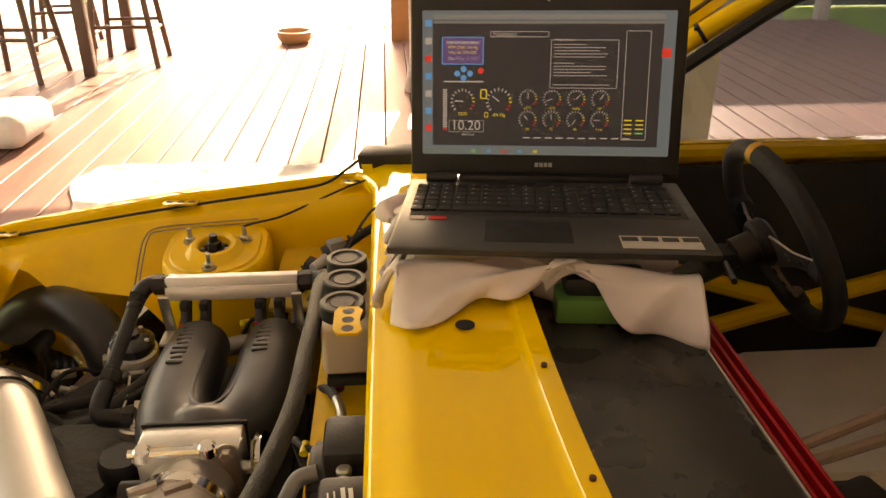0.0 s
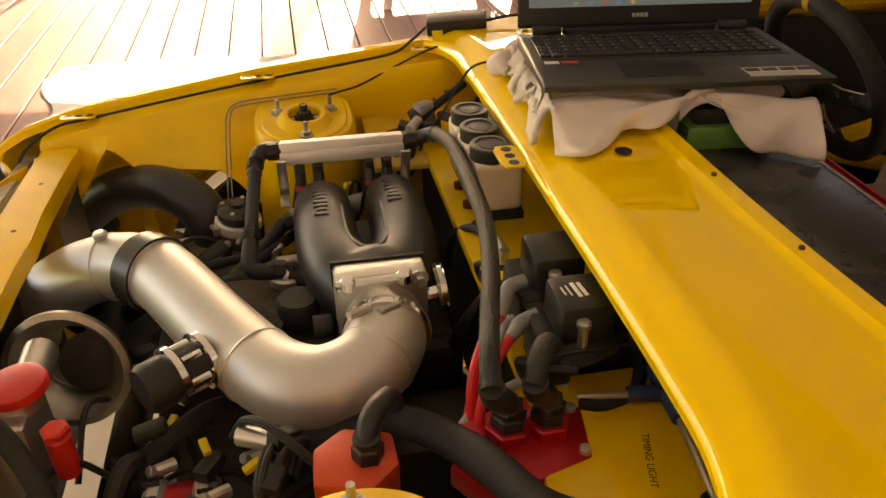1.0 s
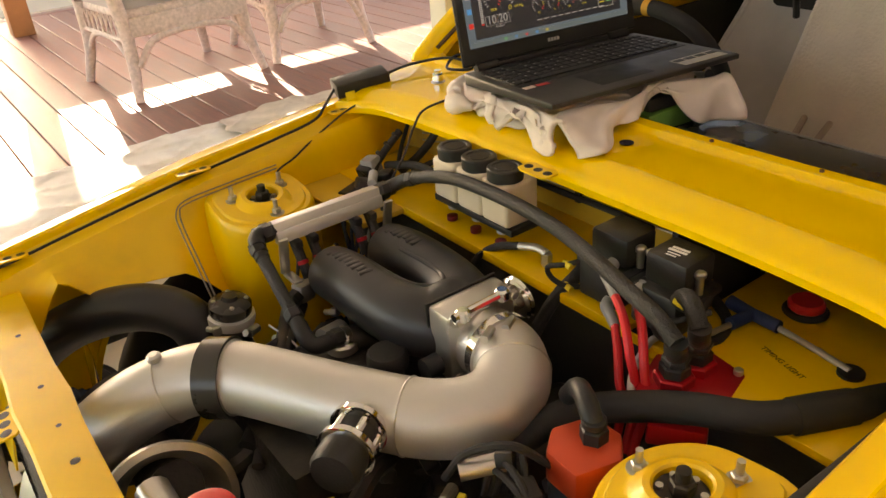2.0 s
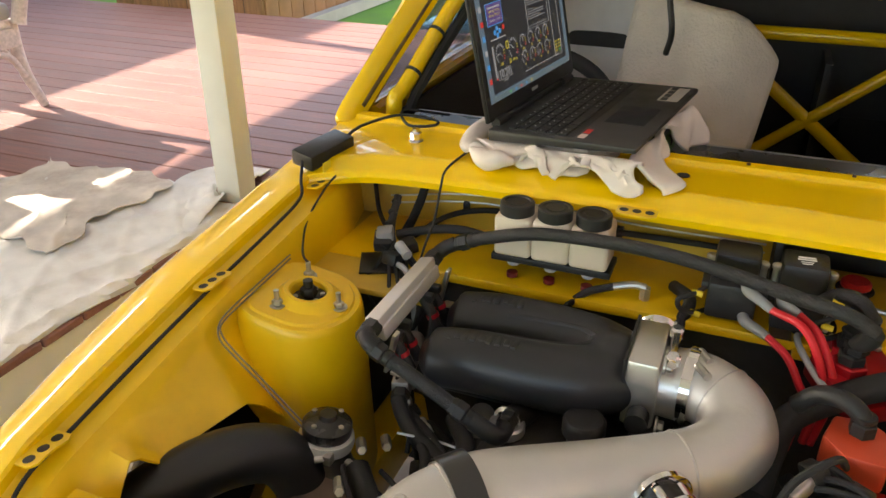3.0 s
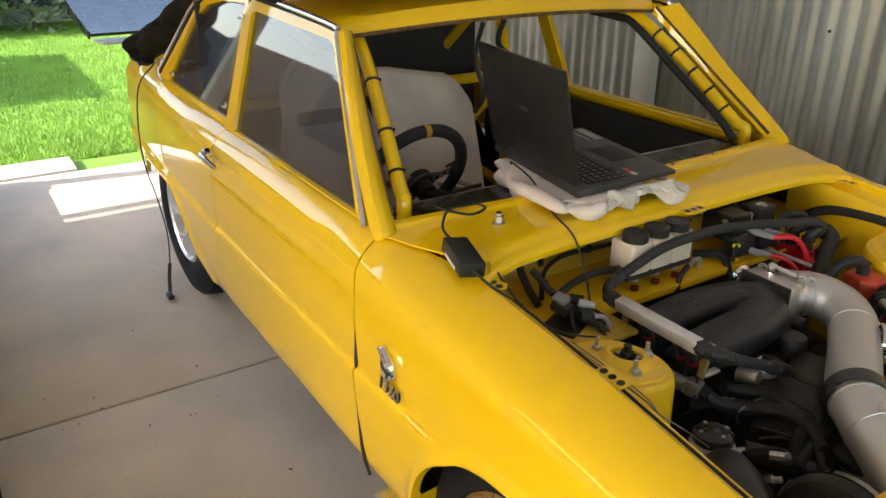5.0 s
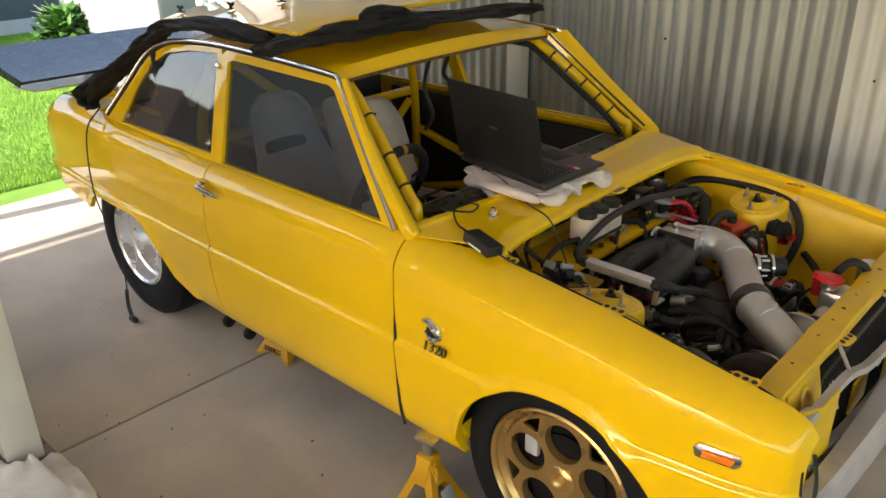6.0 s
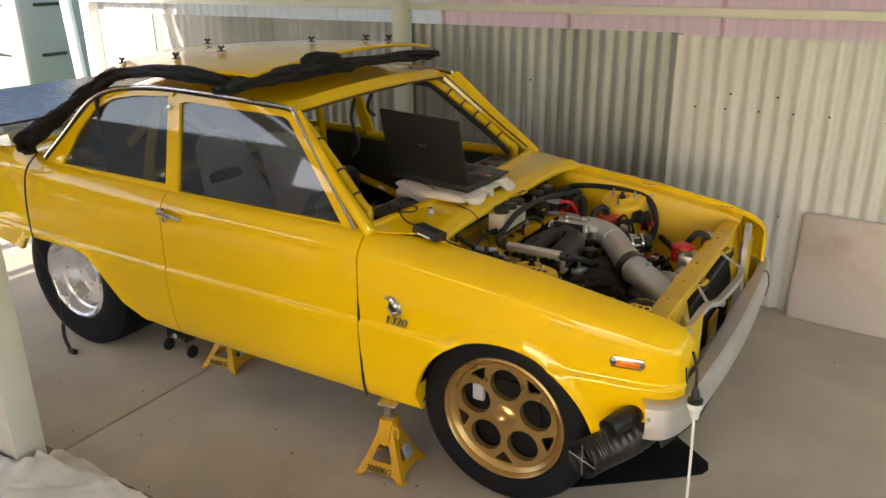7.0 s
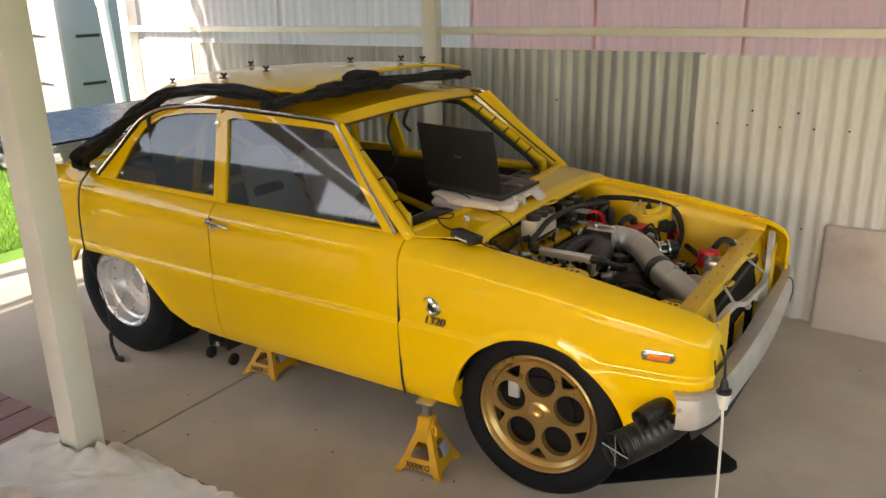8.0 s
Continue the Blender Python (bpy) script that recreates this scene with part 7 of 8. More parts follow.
WHT, YEL, RED_, BLU, TEAL = glow("lit_white", (0.75, 0.75, 0.75), 0.06), glow("lit_yellow", (0.6, 0.5, 0.05), 0.12), glow("lit_red", (0.7, 0.04, 0.03), 0.12), glow("lit_blue", (0.05, 0.3, 0.7), 0.12), glow("lit_green", (0.1, 0.5, 0.15), 0.12)


def lit(u, w, su, sw, m, name="screen_mark"):
    part(name, inlid(box((u, -0.0036, w), (su, 0.0004, sw))), m, disp)


def frame_box(u0, w0, u1, w1, m, t=0.0008):
    for a in ((u0, (w0 + w1) / 2, t, w1 - w0), (u1, (w0 + w1) / 2, t, w1 - w0), ((u0 + u1) / 2, w0, u1 - u0, t), ((u0 + u1) / 2, w1, u1 - u0, t)):
        lit(*a, m)


def say(text, size, u, w, m):
    M = SM @ Matrix.Translation((u, -0.0038, w)) @ Euler((radians(90), 0, 0)).to_matrix().to_4x4()
    writing(text, size, M, m, disp, 0.00005, "screen_lettering")


lit(LW / 2, 0.224, 0.316, 0.006, glow("title_strip", (0.55, 0.6, 0.62), 0.04), "title_bar")
lit(LW / 2, 0.2165, 0.316, 0.004, glow("menu_strip", (0.45, 0.5, 0.52), 0.04), "menu_bar")
lit(LW / 2, 0.039, 0.338, 0.008, glow("task_strip", (0.30, 0.42, 0.47), 0.045), "task_bar")
for k, c in enumerate((TEAL, BLU, RED_, BLU, YEL)):
    lit(0.09 + k * 0.022, 0.039, 0.006, 0.005, c)
frame_box(0.045, 0.160, 0.102, 0.196, BLU, 0.0016)
lit(0.0735, 0.178, 0.056, 0.035, glow("readout_violet", (0.05, 0.03, 0.10), 0.25))
lit(0.0735, 0.189, 0.046, 0.0035, WHT)
say("RPM 2500 -04 Hg", 0.0058, 0.0735, 0.1825, YEL)
say("Wat 66 TPS 02%", 0.0058, 0.0735, 0.1755, YEL)
say("3BarXTur  2.14sT", 0.0058, 0.0735, 0.1675, WHT)
for u, w, c in ((0.066, 0.147, BLU), (0.084, 0.147, BLU), (0.075, 0.153, BLU), (0.075, 0.141, BLU), (0.099, 0.151, RED_)):
    part("screen_button", inlid(disc((u, -0.0034, w), (0, -1, 0), 0.0042, 0.0006)), c, disp)
lit(0.075, 0.136, 0.056, 0.002, WHT)
frame_box(0.112, 0.197, 0.192, 0.204, WHT)
say("Functions", 0.0085, 0.132, 0.2005, WHT)
frame_box(0.196, 0.128, 0.288, 0.193, WHT)
say("Help Screens", 0.005, 0.215, 0.1932, WHT)
for k, n in enumerate((0.045, 0.07, 0.062, 0.074, 0.07, 0.0, 0.028, 0.072, 0.07, 0.052, 0.074, 0, 0, 0.078)):
    if n:
        lit(0.200 + n / 2, 0.187 - k * 0.0042, n, 0.0009, WHT, "text_line")
frame_box(0.298, 0.057, 0.331, 0.205, WHT)
for k in range(4):
    lit(0.306, 0.084 - k * 0.006, 0.011, 0.002, YEL)
    lit(0.322, 0.084 - k * 0.006, 0.011, 0.002, TEAL if k == 3 else YEL)
for k in range(18):
    lit(0.049, 0.070 + k * 0.0032, 0.006, 0.0022, WHT if k else RED_)
say("10.20", 0.019, 0.079, 0.0745, WHT)
frame_box(0.055, 0.066, 0.104, 0.082, WHT, 0.0005)
say("Air/Fuel", 0.0055, 0.082, 0.0625, WHT)
frame_box(0.0995, 0.113, 0.1075, 0.125, YEL, 0.0018)
frame_box(0.1055, 0.087, 0.110, 0.0935, YEL, 0.001)


def dial(u, w, r, needle, text):
    for k in range(15):
        a = radians(225 - k * 19)
        c = WHT if k < 11 else (YEL if k < 13 else RED_)
        part("dial_tick", inlid(box((u + r * math.cos(a), -0.0036, w + r * math.sin(a)), (r * 0.26, 0.0004, r * 0.10), 0, (0, -math.degrees(a), 0))), c, disp)
    a = radians(needle)
    part("dial_needle", inlid(box((u + r * 0.35 * math.cos(a), -0.0038, w + r * 0.35 * math.sin(a)), (r * 0.75, 0.0004, r * 0.09), 0, (0, -needle, 0))), WHT, disp)
    say(text, r * 0.42, u, w - r * 1.15, YEL)


dial(0.074, 0.109, 0.0155, 180, "2500")
dial(0.125, 0.109, 0.0165, 140, "-04 Hg")
for i, (nd, tx) in enumerate(((90, "60°C"), (200, "10°C"), (45, "14.62v"), (55, "20°"))):
    dial(0.166 + i * 0.0335, 0.113, 0.0115, nd, tx)
for i, (nd, tx) in enumerate(((130, "39"), (95, "72"), (235, "00"), (180, "2.14s"))):
    dial(0.166 + i * 0.0335, 0.084, 0.0115, nd, tx)
for k in range(10):
    lit(0.165 + k * 0.0155, 0.0585, 0.010, 0.0016, WHT, "text_line")
for k in range(7):
    lit(0.0255, 0.215 - k * 0.024, 0.009, 0.009, (BLU, WHT, RED_, BLU, WHT, BLU, RED_)[k], "desktop_icon")
lit(0.353, 0.176, 0.012, 0.012, RED_, "desktop_icon")
part("camera_dot", inlid(disc((LW / 2, -0.0016, 0.246), (0, -1, 0), 0.002, 0.0006, n=12)), GREYP, lid)
part("lid_emblem", inlid(merge(*[box((LW / 2 - 0.014 + k * 0.0095, 0.0083, 0.135), (0.007, 0.0008, 0.008)) for k in range(4)])), mat("dull_emblem", (0.10, 0.10, 0.10), 0.4), lid)
part("bezel_emblem", inlid(merge(*[box((LW / 2 - 0.010 + k * 0.0065, -0.0018, 0.020), (0.005, 0.0006, 0.006)) for k in range(4)])), GREYP, lid)


def rest(x, y):
    """The height of what lies under the towel."""
    return cowl_z(max(min(x, -0.29), -0.5), y) if x > -0.492 else 0.871


def lap_pt(u, v, z):
    p = LO + EX * u + EY * v
    return (p.x, p.y, z)


def towel():
    """Folded towel: a layered pad under the laptop, whose front hem hangs in waves."""
    # pad: rounded outline, bulging fold layers
    rows = []
    n = 96
    u0, u1, v0, v1 = 0.004, 0.350, 0.070, 0.285
    for lev in range(13):
        h = lev / 12
        row = []
        for k in range(n + 1):
            a = 2 * math.pi * k / n
            cu, cv = math.cos(a), math.sin(a)
            s = 1 / max(abs(cu), abs(cv)) ** 0.82
            uu, vv = (u0 + u1) / 2 + (u1 - u0) / 2 * cu * s, (v0 + v1) / 2 + (v1 - v0) / 2 * cv * s
            bul = 0.012 * abs(math.sin(math.pi * 2.0 * h + 0.5 * math.sin(5 * a + 1))) + 0.012 * math.sin(4 * a + 2.1 * h + 0.7) + 0.007 * math.sin(9 * a + 3 * h) + 0.004 * math.sin(17 * a - 5 * h)
            bul -= 0.02 * (max(0, h - 0.85) / 0.15) ** 2 + 0.012 * (max(0, 0.12 - h) / 0.12) ** 2
            uu, vv = uu + cu * bul, vv + cv * bul
            p = LO + EX * uu + EY * vv
            g = rest(p.x, p.y)
            top = LO.z - 0.0235 - 0.045 * vv
            row.append((p.x, p.y, g + 0.002 + (top - g - 0.002) * h))
        rows.append(row)
    bm = grid(rows)
    bmesh.ops.holes_fill(bm, edges=[e for e in bm.edges if e.is_boundary], sides=0)
    t = tagged(part("towel", bm, TOWEL, None), "cream cotton towel folded under the laptop", "towel")
    # hanging front hem
    rows = []
    nu, nv = 90, 18
    for j in range(nv + 1):
        w = j / nv
        row = []
        for i in range(nu + 1):
            u = i / nu
            arch = math.exp(-((u - 0.59) / 0.13) ** 2)
            corner = math.exp(-((u - 0.10) / 0.115) ** 2)
            out = 0.012 + 0.064 * corner - 0.026 * arch + 0.005 * math.sin(u * 19 + 1.0) + 0.06 * max(0, u - 0.7)
            uu = 0.010 + 0.356 * u + 0.012 * (w - 0.5) * math.sin(u * 14)
            vv = 0.012 - (0.012 + out) * math.sin(w * math.pi / 2) ** 0.9 + 0.006 * math.sin(u * 33 + w * 4) * w
            p = LO + EX * uu + EY * vv
            g = rest(p.x, p.y) + 0.006
            top = LO.z - 0.0235
            drop = w ** (1.35 - 0.85 * corner)
            z = top + (g - top) * drop * (1 - 0.93 * arch) * (1 - 0.16 * math.exp(-((u - 0.36) / 0.12) ** 2)) + 0.005 * math.sin(w * 9 + u * 12) * (1 - w)
            row.append((p.x, p.y, max(z, g)))
        rows.append(row)
    hm = part("hem", grid(rows), TOWEL, t)
    th = hm.modifiers.new("thick", "SOLIDIFY")
    th.thickness = 0.007
    # folds hanging on the side towards the bay, and the rolled end by the hinge
    def bump(q, c, w):
        return math.exp(-((q - c) / w) ** 2)
    rows = []
    for j in range(15):
        w = j / 14
        row = []
        for i in range(61):
            q = i / 60
            vv = -0.012 + 0.30 * q
            k = 0.9 * bump(q, 0.08, 0.12) + 0.8 * bump(q, 0.45, 0.13) + 1.0 * bump(q, 0.86, 0.15)
            out = 0.010 + 0.026 * k + 0.005 * math.sin(q * 23 + 3 * w) + 0.004 * (1 - abs(math.sin(q * 31 - 4 * w))) ** 3
            uu = 0.014 - out * math.sin(w * math.pi / 2)
            p = LO + EX * uu + EY * (vv + 0.012 * math.sin(w * 5 + q * 9))
            g = rest(p.x, p.y) + 0.004
            top = LO.z - 0.024 - 0.045 * max(vv, 0)
            hem = g + 0.040 * (1 - min(1, k))
            row.append((p.x, p.y, max(g, top + (hem - top) * w ** 1.2 + 0.004 * math.sin(w * 9 + q * 21) * w * (1 - w) * 4)))
        rows.append(row)
    fl = part("flap", grid(rows), TOWEL, t)
    th = fl.modifiers.new("thick", "SOLIDIFY")
    th.thickness = 0.008
    part("rolled_edge", tube([lap_pt(-0.022 - 0.012 * math.sin(k * 1.1), 0.20 + 0.022 * k, 0.921 + 0.004 * math.sin(k * 2)) for k in range(5)], [0.006, 0.017, 0.018, 0.016, 0.005], 12, 5), TOWEL, t)
    pts = [lap_pt(-0.014, 0.296, 0.920), lap_pt(0.004, 0.302, 0.926), lap_pt(0.06, 0.31, 0.931), lap_pt(0.14, 0.315, 0.927), lap_pt(0.20, 0.308, 0.918), lap_pt(0.222, 0.296, 0.912)]
    part("rolled_end", tube(pts, [0.005, 0.016, 0.021, 0.020, 0.014, 0.004], 16, 6, flat=0.8), TOWEL, t)


towel()


def small_things():
    g = thing("battery_tool", "small green tool box half under the towel", "tool")
    part("base", box((-0.575, -0.034, 0.889), (0.125, 0.06, 0.034), 0.005, (0, 0, -6)), GREENP, g, "green enamel base")
    part("body", merge(box((-0.572, -0.038, 0.917), (0.10, 0.05, 0.026), 0.008, (0, 0, -6)), box((-0.60, -0.006, 0.897), (0.022, 0.012, 0.018), 0.003)), BLACKP, g)
    # power brick on the fender
    b = thing("power_brick", "black laptop power brick resting on the fender corner", "charger")
    m = Matrix.Translation((-0.318, -0.600, 0.892)) @ Euler((radians(-6), radians(5), radians(-15))).to_matrix().to_4x4()
    bm = box((0, 0, 0), (0.115, 0.052, 0.03), 0.004)
    bmesh.ops.transform(bm, matrix=m, verts=bm.verts)
    part("case", bm, BLACKP, b)
    bm = box((-0.01 + 0.045, 0.0, 0.0155), (0.02, 0.04, 0.0008))
    bmesh.ops.transform(bm, matrix=m @ Matrix.Translation((0, 0.026, -0.016)) @ Euler((radians(-90), 0, 0)).to_matrix().to_4x4(), verts=bm.verts)
    part("label_patch", bm, YTAPE, b, "yellow label")
    bm = merge(box((0.0, -0.0262, -0.009), (0.060, 0.0008, 0.006)))
    bmesh.ops.transform(bm, matrix=m, verts=bm.verts)
    part("rating_label", bm, WHITEP, b, "white rating label")
    part("mains_lead", tube([(-0.265, -0.614, 0.888), (-0.23, -0.598, 0.866), (-0.19, -0.577, 0.849), (-0.10, -0.572, 0.836), (0.05, -0.571, 0.817), (0.2, -0.571, 0.795), (0.38, -0.569, 0.766), (0.44, -0.566, 0.756), (0.50, -0.56, 0.72), (0.55, -0.60, 0.65), (0.575, -0.66, 0.61)], 0.0028, 8, 8), RUBBER, b, "black mains lead along the fender")
    part("dc_lead", tube([(-0.372, -0.586, 0.898), (-0.43, -0.575, 0.908), (-0.49, -0.52, 0.918), (-0.50, -0.45, 0.912), (-0.47, -0.44, 0.912), (-0.46, -0.49, 0.91), (-0.53, -0.53, 0.915), (-0.58, -0.45, 0.90)], 0.003, 8, 8), RUBBER, b, "thin looped black lead")
    c = thing("data_cable", "thin black data cable from laptop into the engine bay", "cable")
    part("cable", tube([(-0.585, -0.285, 0.955), (-0.57, -0.292, 0.963), (-0.498, -0.293, 0.945), (-0.445, -0.300, 0.918), (-0.37, -0.330, 0.908), (-0.30, -0.345, 0.897), (-0.272, -0.345, 0.872), (-0.245, -0.345, 0.825), (-0.220, -0.353, 0.785), (-0.20, -0.36, 0.742)], 0.0022, 8, 8), RUBBER, c)
    # loose gauge line over the tower
    part("gauge_line", tube([(-0.275, -0.55, 0.866), (-0.235, -0.555, 0.850), (-0.17, -0.552, 0.822), (-0.115, -0.530, 0.806), (-0.075, -0.505, 0.806), (-0.056, -0.486, 0.808)], 0.002, 8, 8), RUBBER, c)
    w = thing("wing_fastener", "zinc nut fastener on the cowl", "fastener")
    wz = cowl_z(-0.407, -0.45)
    part("washer", disc((-0.407, -0.45, wz), (0, 0, 1), 0.014, 0.003, 0.001), STEEL, w)
    part("nut", merge(disc((-0.407, -0.45, wz + 0.003), (0, 0, 1), 0.0115, 0.016, 0.002, 6), disc((-0.407, -0.45, wz + 0.019), (0, 0, 1), 0.007, 0.006, n=12)), CHROME, w)
    # extension lead at the nose
    x = thing("extension_lead", "white extension lead with a black plug hanging from the nose", "cable")
    part("cord", tube([(0.61, -0.685, 0.52), (0.615, -0.69, 0.42), (0.62, -0.70, 0.25), (0.63, -0.74, 0.08), (0.66, -0.85, 0.012), (0.75, -1.1, 0.008), (0.9, -1.45, 0.008)], 0.0042, 10, 8), WHITEP, x)
    part("socket", lathe([(0, 0), (0.012, 0), (0.018, 0.03), (0.022, 0.034), (0.022, 0.05), (0, 0.05)], 20, m=aim((0.611, -0.686, 0.52), (-0.05, 0.02, 1))), WHITEP, x, "white socket")
    part("plug", lathe([(0, 0), (0.022, 0), (0.022, 0.010), (0.014, 0.014), (0.011, 0.035), (0.005, 0.05), (0, 0.05)], 20, m=aim((0.6085, -0.685, 0.571), (-0.05, 0.02, 1))), BLACKP, x, "black plug")
    part("upper_cord", tube([(0.606, -0.684, 0.615), (0.598, -0.66, 0.66), (0.575, -0.62, 0.69)], 0.004, 8, 6), RUBBER, x)


small_things()


def jack_stand(x, y, h, label, turn=0.12):
    s = thing("jack_stand", label, "jack stand", "jack stands under the car")
    s.matrix_world = pose(x, y, 0, 0, 0, math.degrees(turn))
    W, top = 0.096, 0.024
    for a in range(4):
        rot = Matrix.Rotation(math.pi / 2 * a, 4, "Z")

        def place(u, v, w, rot=rot):
            lean = W + (top - W) * min(1, (v / (h * 0.86))) ** 0.85
            return tuple(rot @ Vector((u * lean / W, -lean + w, v)))

        # one pressed side: feet at the corners, an arched foot edge, a tall rounded window
        bm = bmesh.new()

        def loop(pts):
            vs = [bm.verts.new((p[0], p[1], 0)) for p in pts]
            for i in range(len(vs)):
                bm.edges.new((vs[i], vs[(i + 1) % len(vs)]))
        loop([(-W, 0), (-W * 0.80, 0), (-W * 0.66, 0.016), (0, 0.020), (W * 0.66, 0.016), (W * 0.80, 0), (W, 0), (W, h * 0.3), (W, h * 0.6), (W, h * 0.86), (W, h), (-W, h), (-W, h * 0.86), (-W, h * 0.6), (-W, h * 0.3)])
        loop([(-0.050, 0.056), (0.050, 0.056), (0.056, 0.066), (0.045, h * 0.50), (0.036, h * 0.56), (-0.036, h * 0.56), (-0.045, h * 0.50), (-0.056, 0.066)])
        bmesh.ops.triangle_fill(bm, use_beauty=True, use_dissolve=False, edges=bm.edges[:])
        bmesh.ops.recalc_face_normals(bm, faces=bm.faces)
        bmesh.ops.solidify(bm, geom=bm.faces[:], thickness=0.004)
        for v in bm.verts:
            v.co = Vector(place(*v.co))
        bmesh.ops.recalc_face_normals(bm, faces=bm.faces)
        p = part("leg_plate", bm, JACKY, s)
        if a == 0:
            tilt = math.degrees(math.atan((W - top) / (h * 0.86)))
            m = rot @ Matrix.Translation((0, -W + 0.036 * (W - top) / (h * 0.86) - 0.0085, 0.037)) @ Euler((radians(90 - tilt), 0, 0)).to_matrix().to_4x4()
            writing("3000KG", 0.030, m, BLACKP, p, 0.0012, "rating_lettering")
        if a == 1:
            part("pale_label", box(rot @ Vector((0, -0.071, 0.085)), (0.004, 0.05, 0.05), 0.001, (0, -22, 0)), GREYP, p, "pale label")
    for a in range(4):
        q = Matrix.Rotation(math.pi / 2 * a, 4, "Z") @ Vector((W - 0.012, -W + 0.012, 0.004))
        part("foot", box(q, (0.030, 0.030, 0.008), 0.002), JACKY, s)
    part("post", lathe([(0, 0), (0.0165, 0), (0.0165, 0.257 - h + 0.08), (0, 0.257 - h + 0.08)], 20, at=(0, 0, h - 0.08)), STEEL, s, "round steel ratchet post")
    part("collar", box((0, 0, h - 0.008), (0.054, 0.054, 0.020), 0.005), JACKY, s)
    part("lever", merge(tube([(0.028, -0.01, h - 0.03), (0.046, -0.02, h - 0.034), (0.052, -0.03, h - 0.06)], 0.006, 8, 4), disc((0.024, -0.005, h - 0.03), (1, 0, 0), 0.016, 0.012)), JACKY, s)
    part("saddle", box((0, 0, 0.262), (0.07, 0.045, 0.010), 0.003), STEEL, s)
    return s


jack_stand(-0.43, -0.715, 0.205, "yellow 3000KG jack stand under the front sill")
jack_stand(-1.52, -0.44, 0.19, "yellow 3000KG jack stand under the car's floor")
jack_stand(-1.30, 0.42, 0.19, "yellow jack stand under the far side of the floor")


def floor_things():
    j = thing("trolley_jack", "black trolley jack under the rear floor", "jack")
    part("frame", merge(box((-1.80, -0.30, 0.09), (0.12, 0.40, 0.03), 0.006), box((-1.86, -0.30, 0.10), (0.014, 0.42, 0.06), 0.004), box((-1.74, -0.30, 0.10), (0.014, 0.42, 0.06), 0.004)), BLACKP, j)
    for x in (-1.88, -1.72):
        part("caster", disc((x, -0.50, 0.03), (1, 0, 0), 0.03, 0.022, 0.005), RUBBER, j)
        part("caster", disc((x, -0.12, 0.03), (1, 0, 0), 0.03, 0.022, 0.005), RUBBER, j)
    part("arm", box((-1.80, -0.36, 0.15), (0.05, 0.2, 0.1), 0.01), BLACKP, j)
    part("emblem", disc((-1.80, -0.512, 0.095), (0, -1, 0), 0.012, 0.003), WHITEP, j)
    # strap round the boot, hanging beside the tyre
    s = thing("strap", "black webbing strap hanging beside the rear tyre", "strap")
    part("webbing", tube([(-2.36, -0.67, 0.95), (-2.37, -0.745, 0.85), (-2.375, -0.765, 0.6), (-2.36, -0.735, 0.4), (-2.34, -0.72, 0.25), (-2.33, -0.73, 0.1)], 0.007, 8, 6, flat=0.4), RUBBER, s)
    part("tail", tube([(-2.33, -0.73, 0.12), (-2.31, -0.745, 0.06), (-2.26, -0.76, 0.02), (-2.22, -0.77, 0.03)], 0.009, 8, 6, flat=0.3), RUBBER, s)
    part("buckle", box((-2.225, -0.77, 0.02), (0.05, 0.025, 0.02), 0.005), BLACKP, s)
    # drip mat and propped board
    m = thing("drip_mat", "black rubber mat on the concrete under the nose", "mat")
    part("mat", prism([(-0.02, -0.60), (0.13, -0.56), (0.50, -0.265), (0.57, -0.20), (0.583, -0.165), (0.572, -0.125), (0.41, 0.0), (0.36, 0.02), (-0.1, 0.05), (-0.2, -0.3)], 0.008, lambda u, v, w: (u, v, 0.002 + w), 0.003), MATK, m)
    b = thing("folding_table", "stained white folded plastic table leaning on the wall", "table")
    TB = Matrix.Translation((1.24, 1.36, 0.27)) @ Euler((radians(-6), 0, radians(-3))).to_matrix().to_4x4()
    bm = box((0, 0, 0), (1.26, 0.045, 0.56), 0.02, seg=3)
    bmesh.ops.transform(bm, matrix=TB, verts=bm.verts)
    part("top", bm, mat("stained_white_plastic", (0.52, 0.46, 0.43), 0.6, 0, 0.06, 3, 0.1, 60, stain=0.8, stain_color=(0.24, 0.15, 0.11)), b)
    bm = box((0, 0.026, 0), (1.16, 0.012, 0.48), 0.005)
    bmesh.ops.transform(bm, matrix=TB, verts=bm.verts)
    part("underside_rim", bm, GREYP, b)


floor_things()


def litter():
    """Dry leaf flakes and grit on the slab."""
    rn = random.Random(17)
    V, F = [], []
    for _ in range(70):
        x, y, s = rn.uniform(-2.6, 1.9), rn.uniform(-1.42, -0.75) if rn.random() < 0.7 else rn.uniform(0.8, 1.35), rn.uniform(0.003, 0.010)
        a = rn.random() * 6.28
        c, d = math.cos(a) * s, math.sin(a) * s
        i = len(V)
        V += [(x + c, y + d, 0.003), (x - d * 0.4, y + c * 0.4, 0.006), (x - c, y - d, 0.003), (x + d * 0.4, y - c * 0.4, 0.0025)]
        F.append((i, i + 1, i + 2, i + 3))
    me = bpy.data.meshes.new("litter")
    me.from_pydata(V, [], F)
    me.materials.append(BROWNWOOD)
    tagged(new("leaf_litter", me), "dry leaf flakes and grit on the concrete", "litter", kind="stuff")


litter()


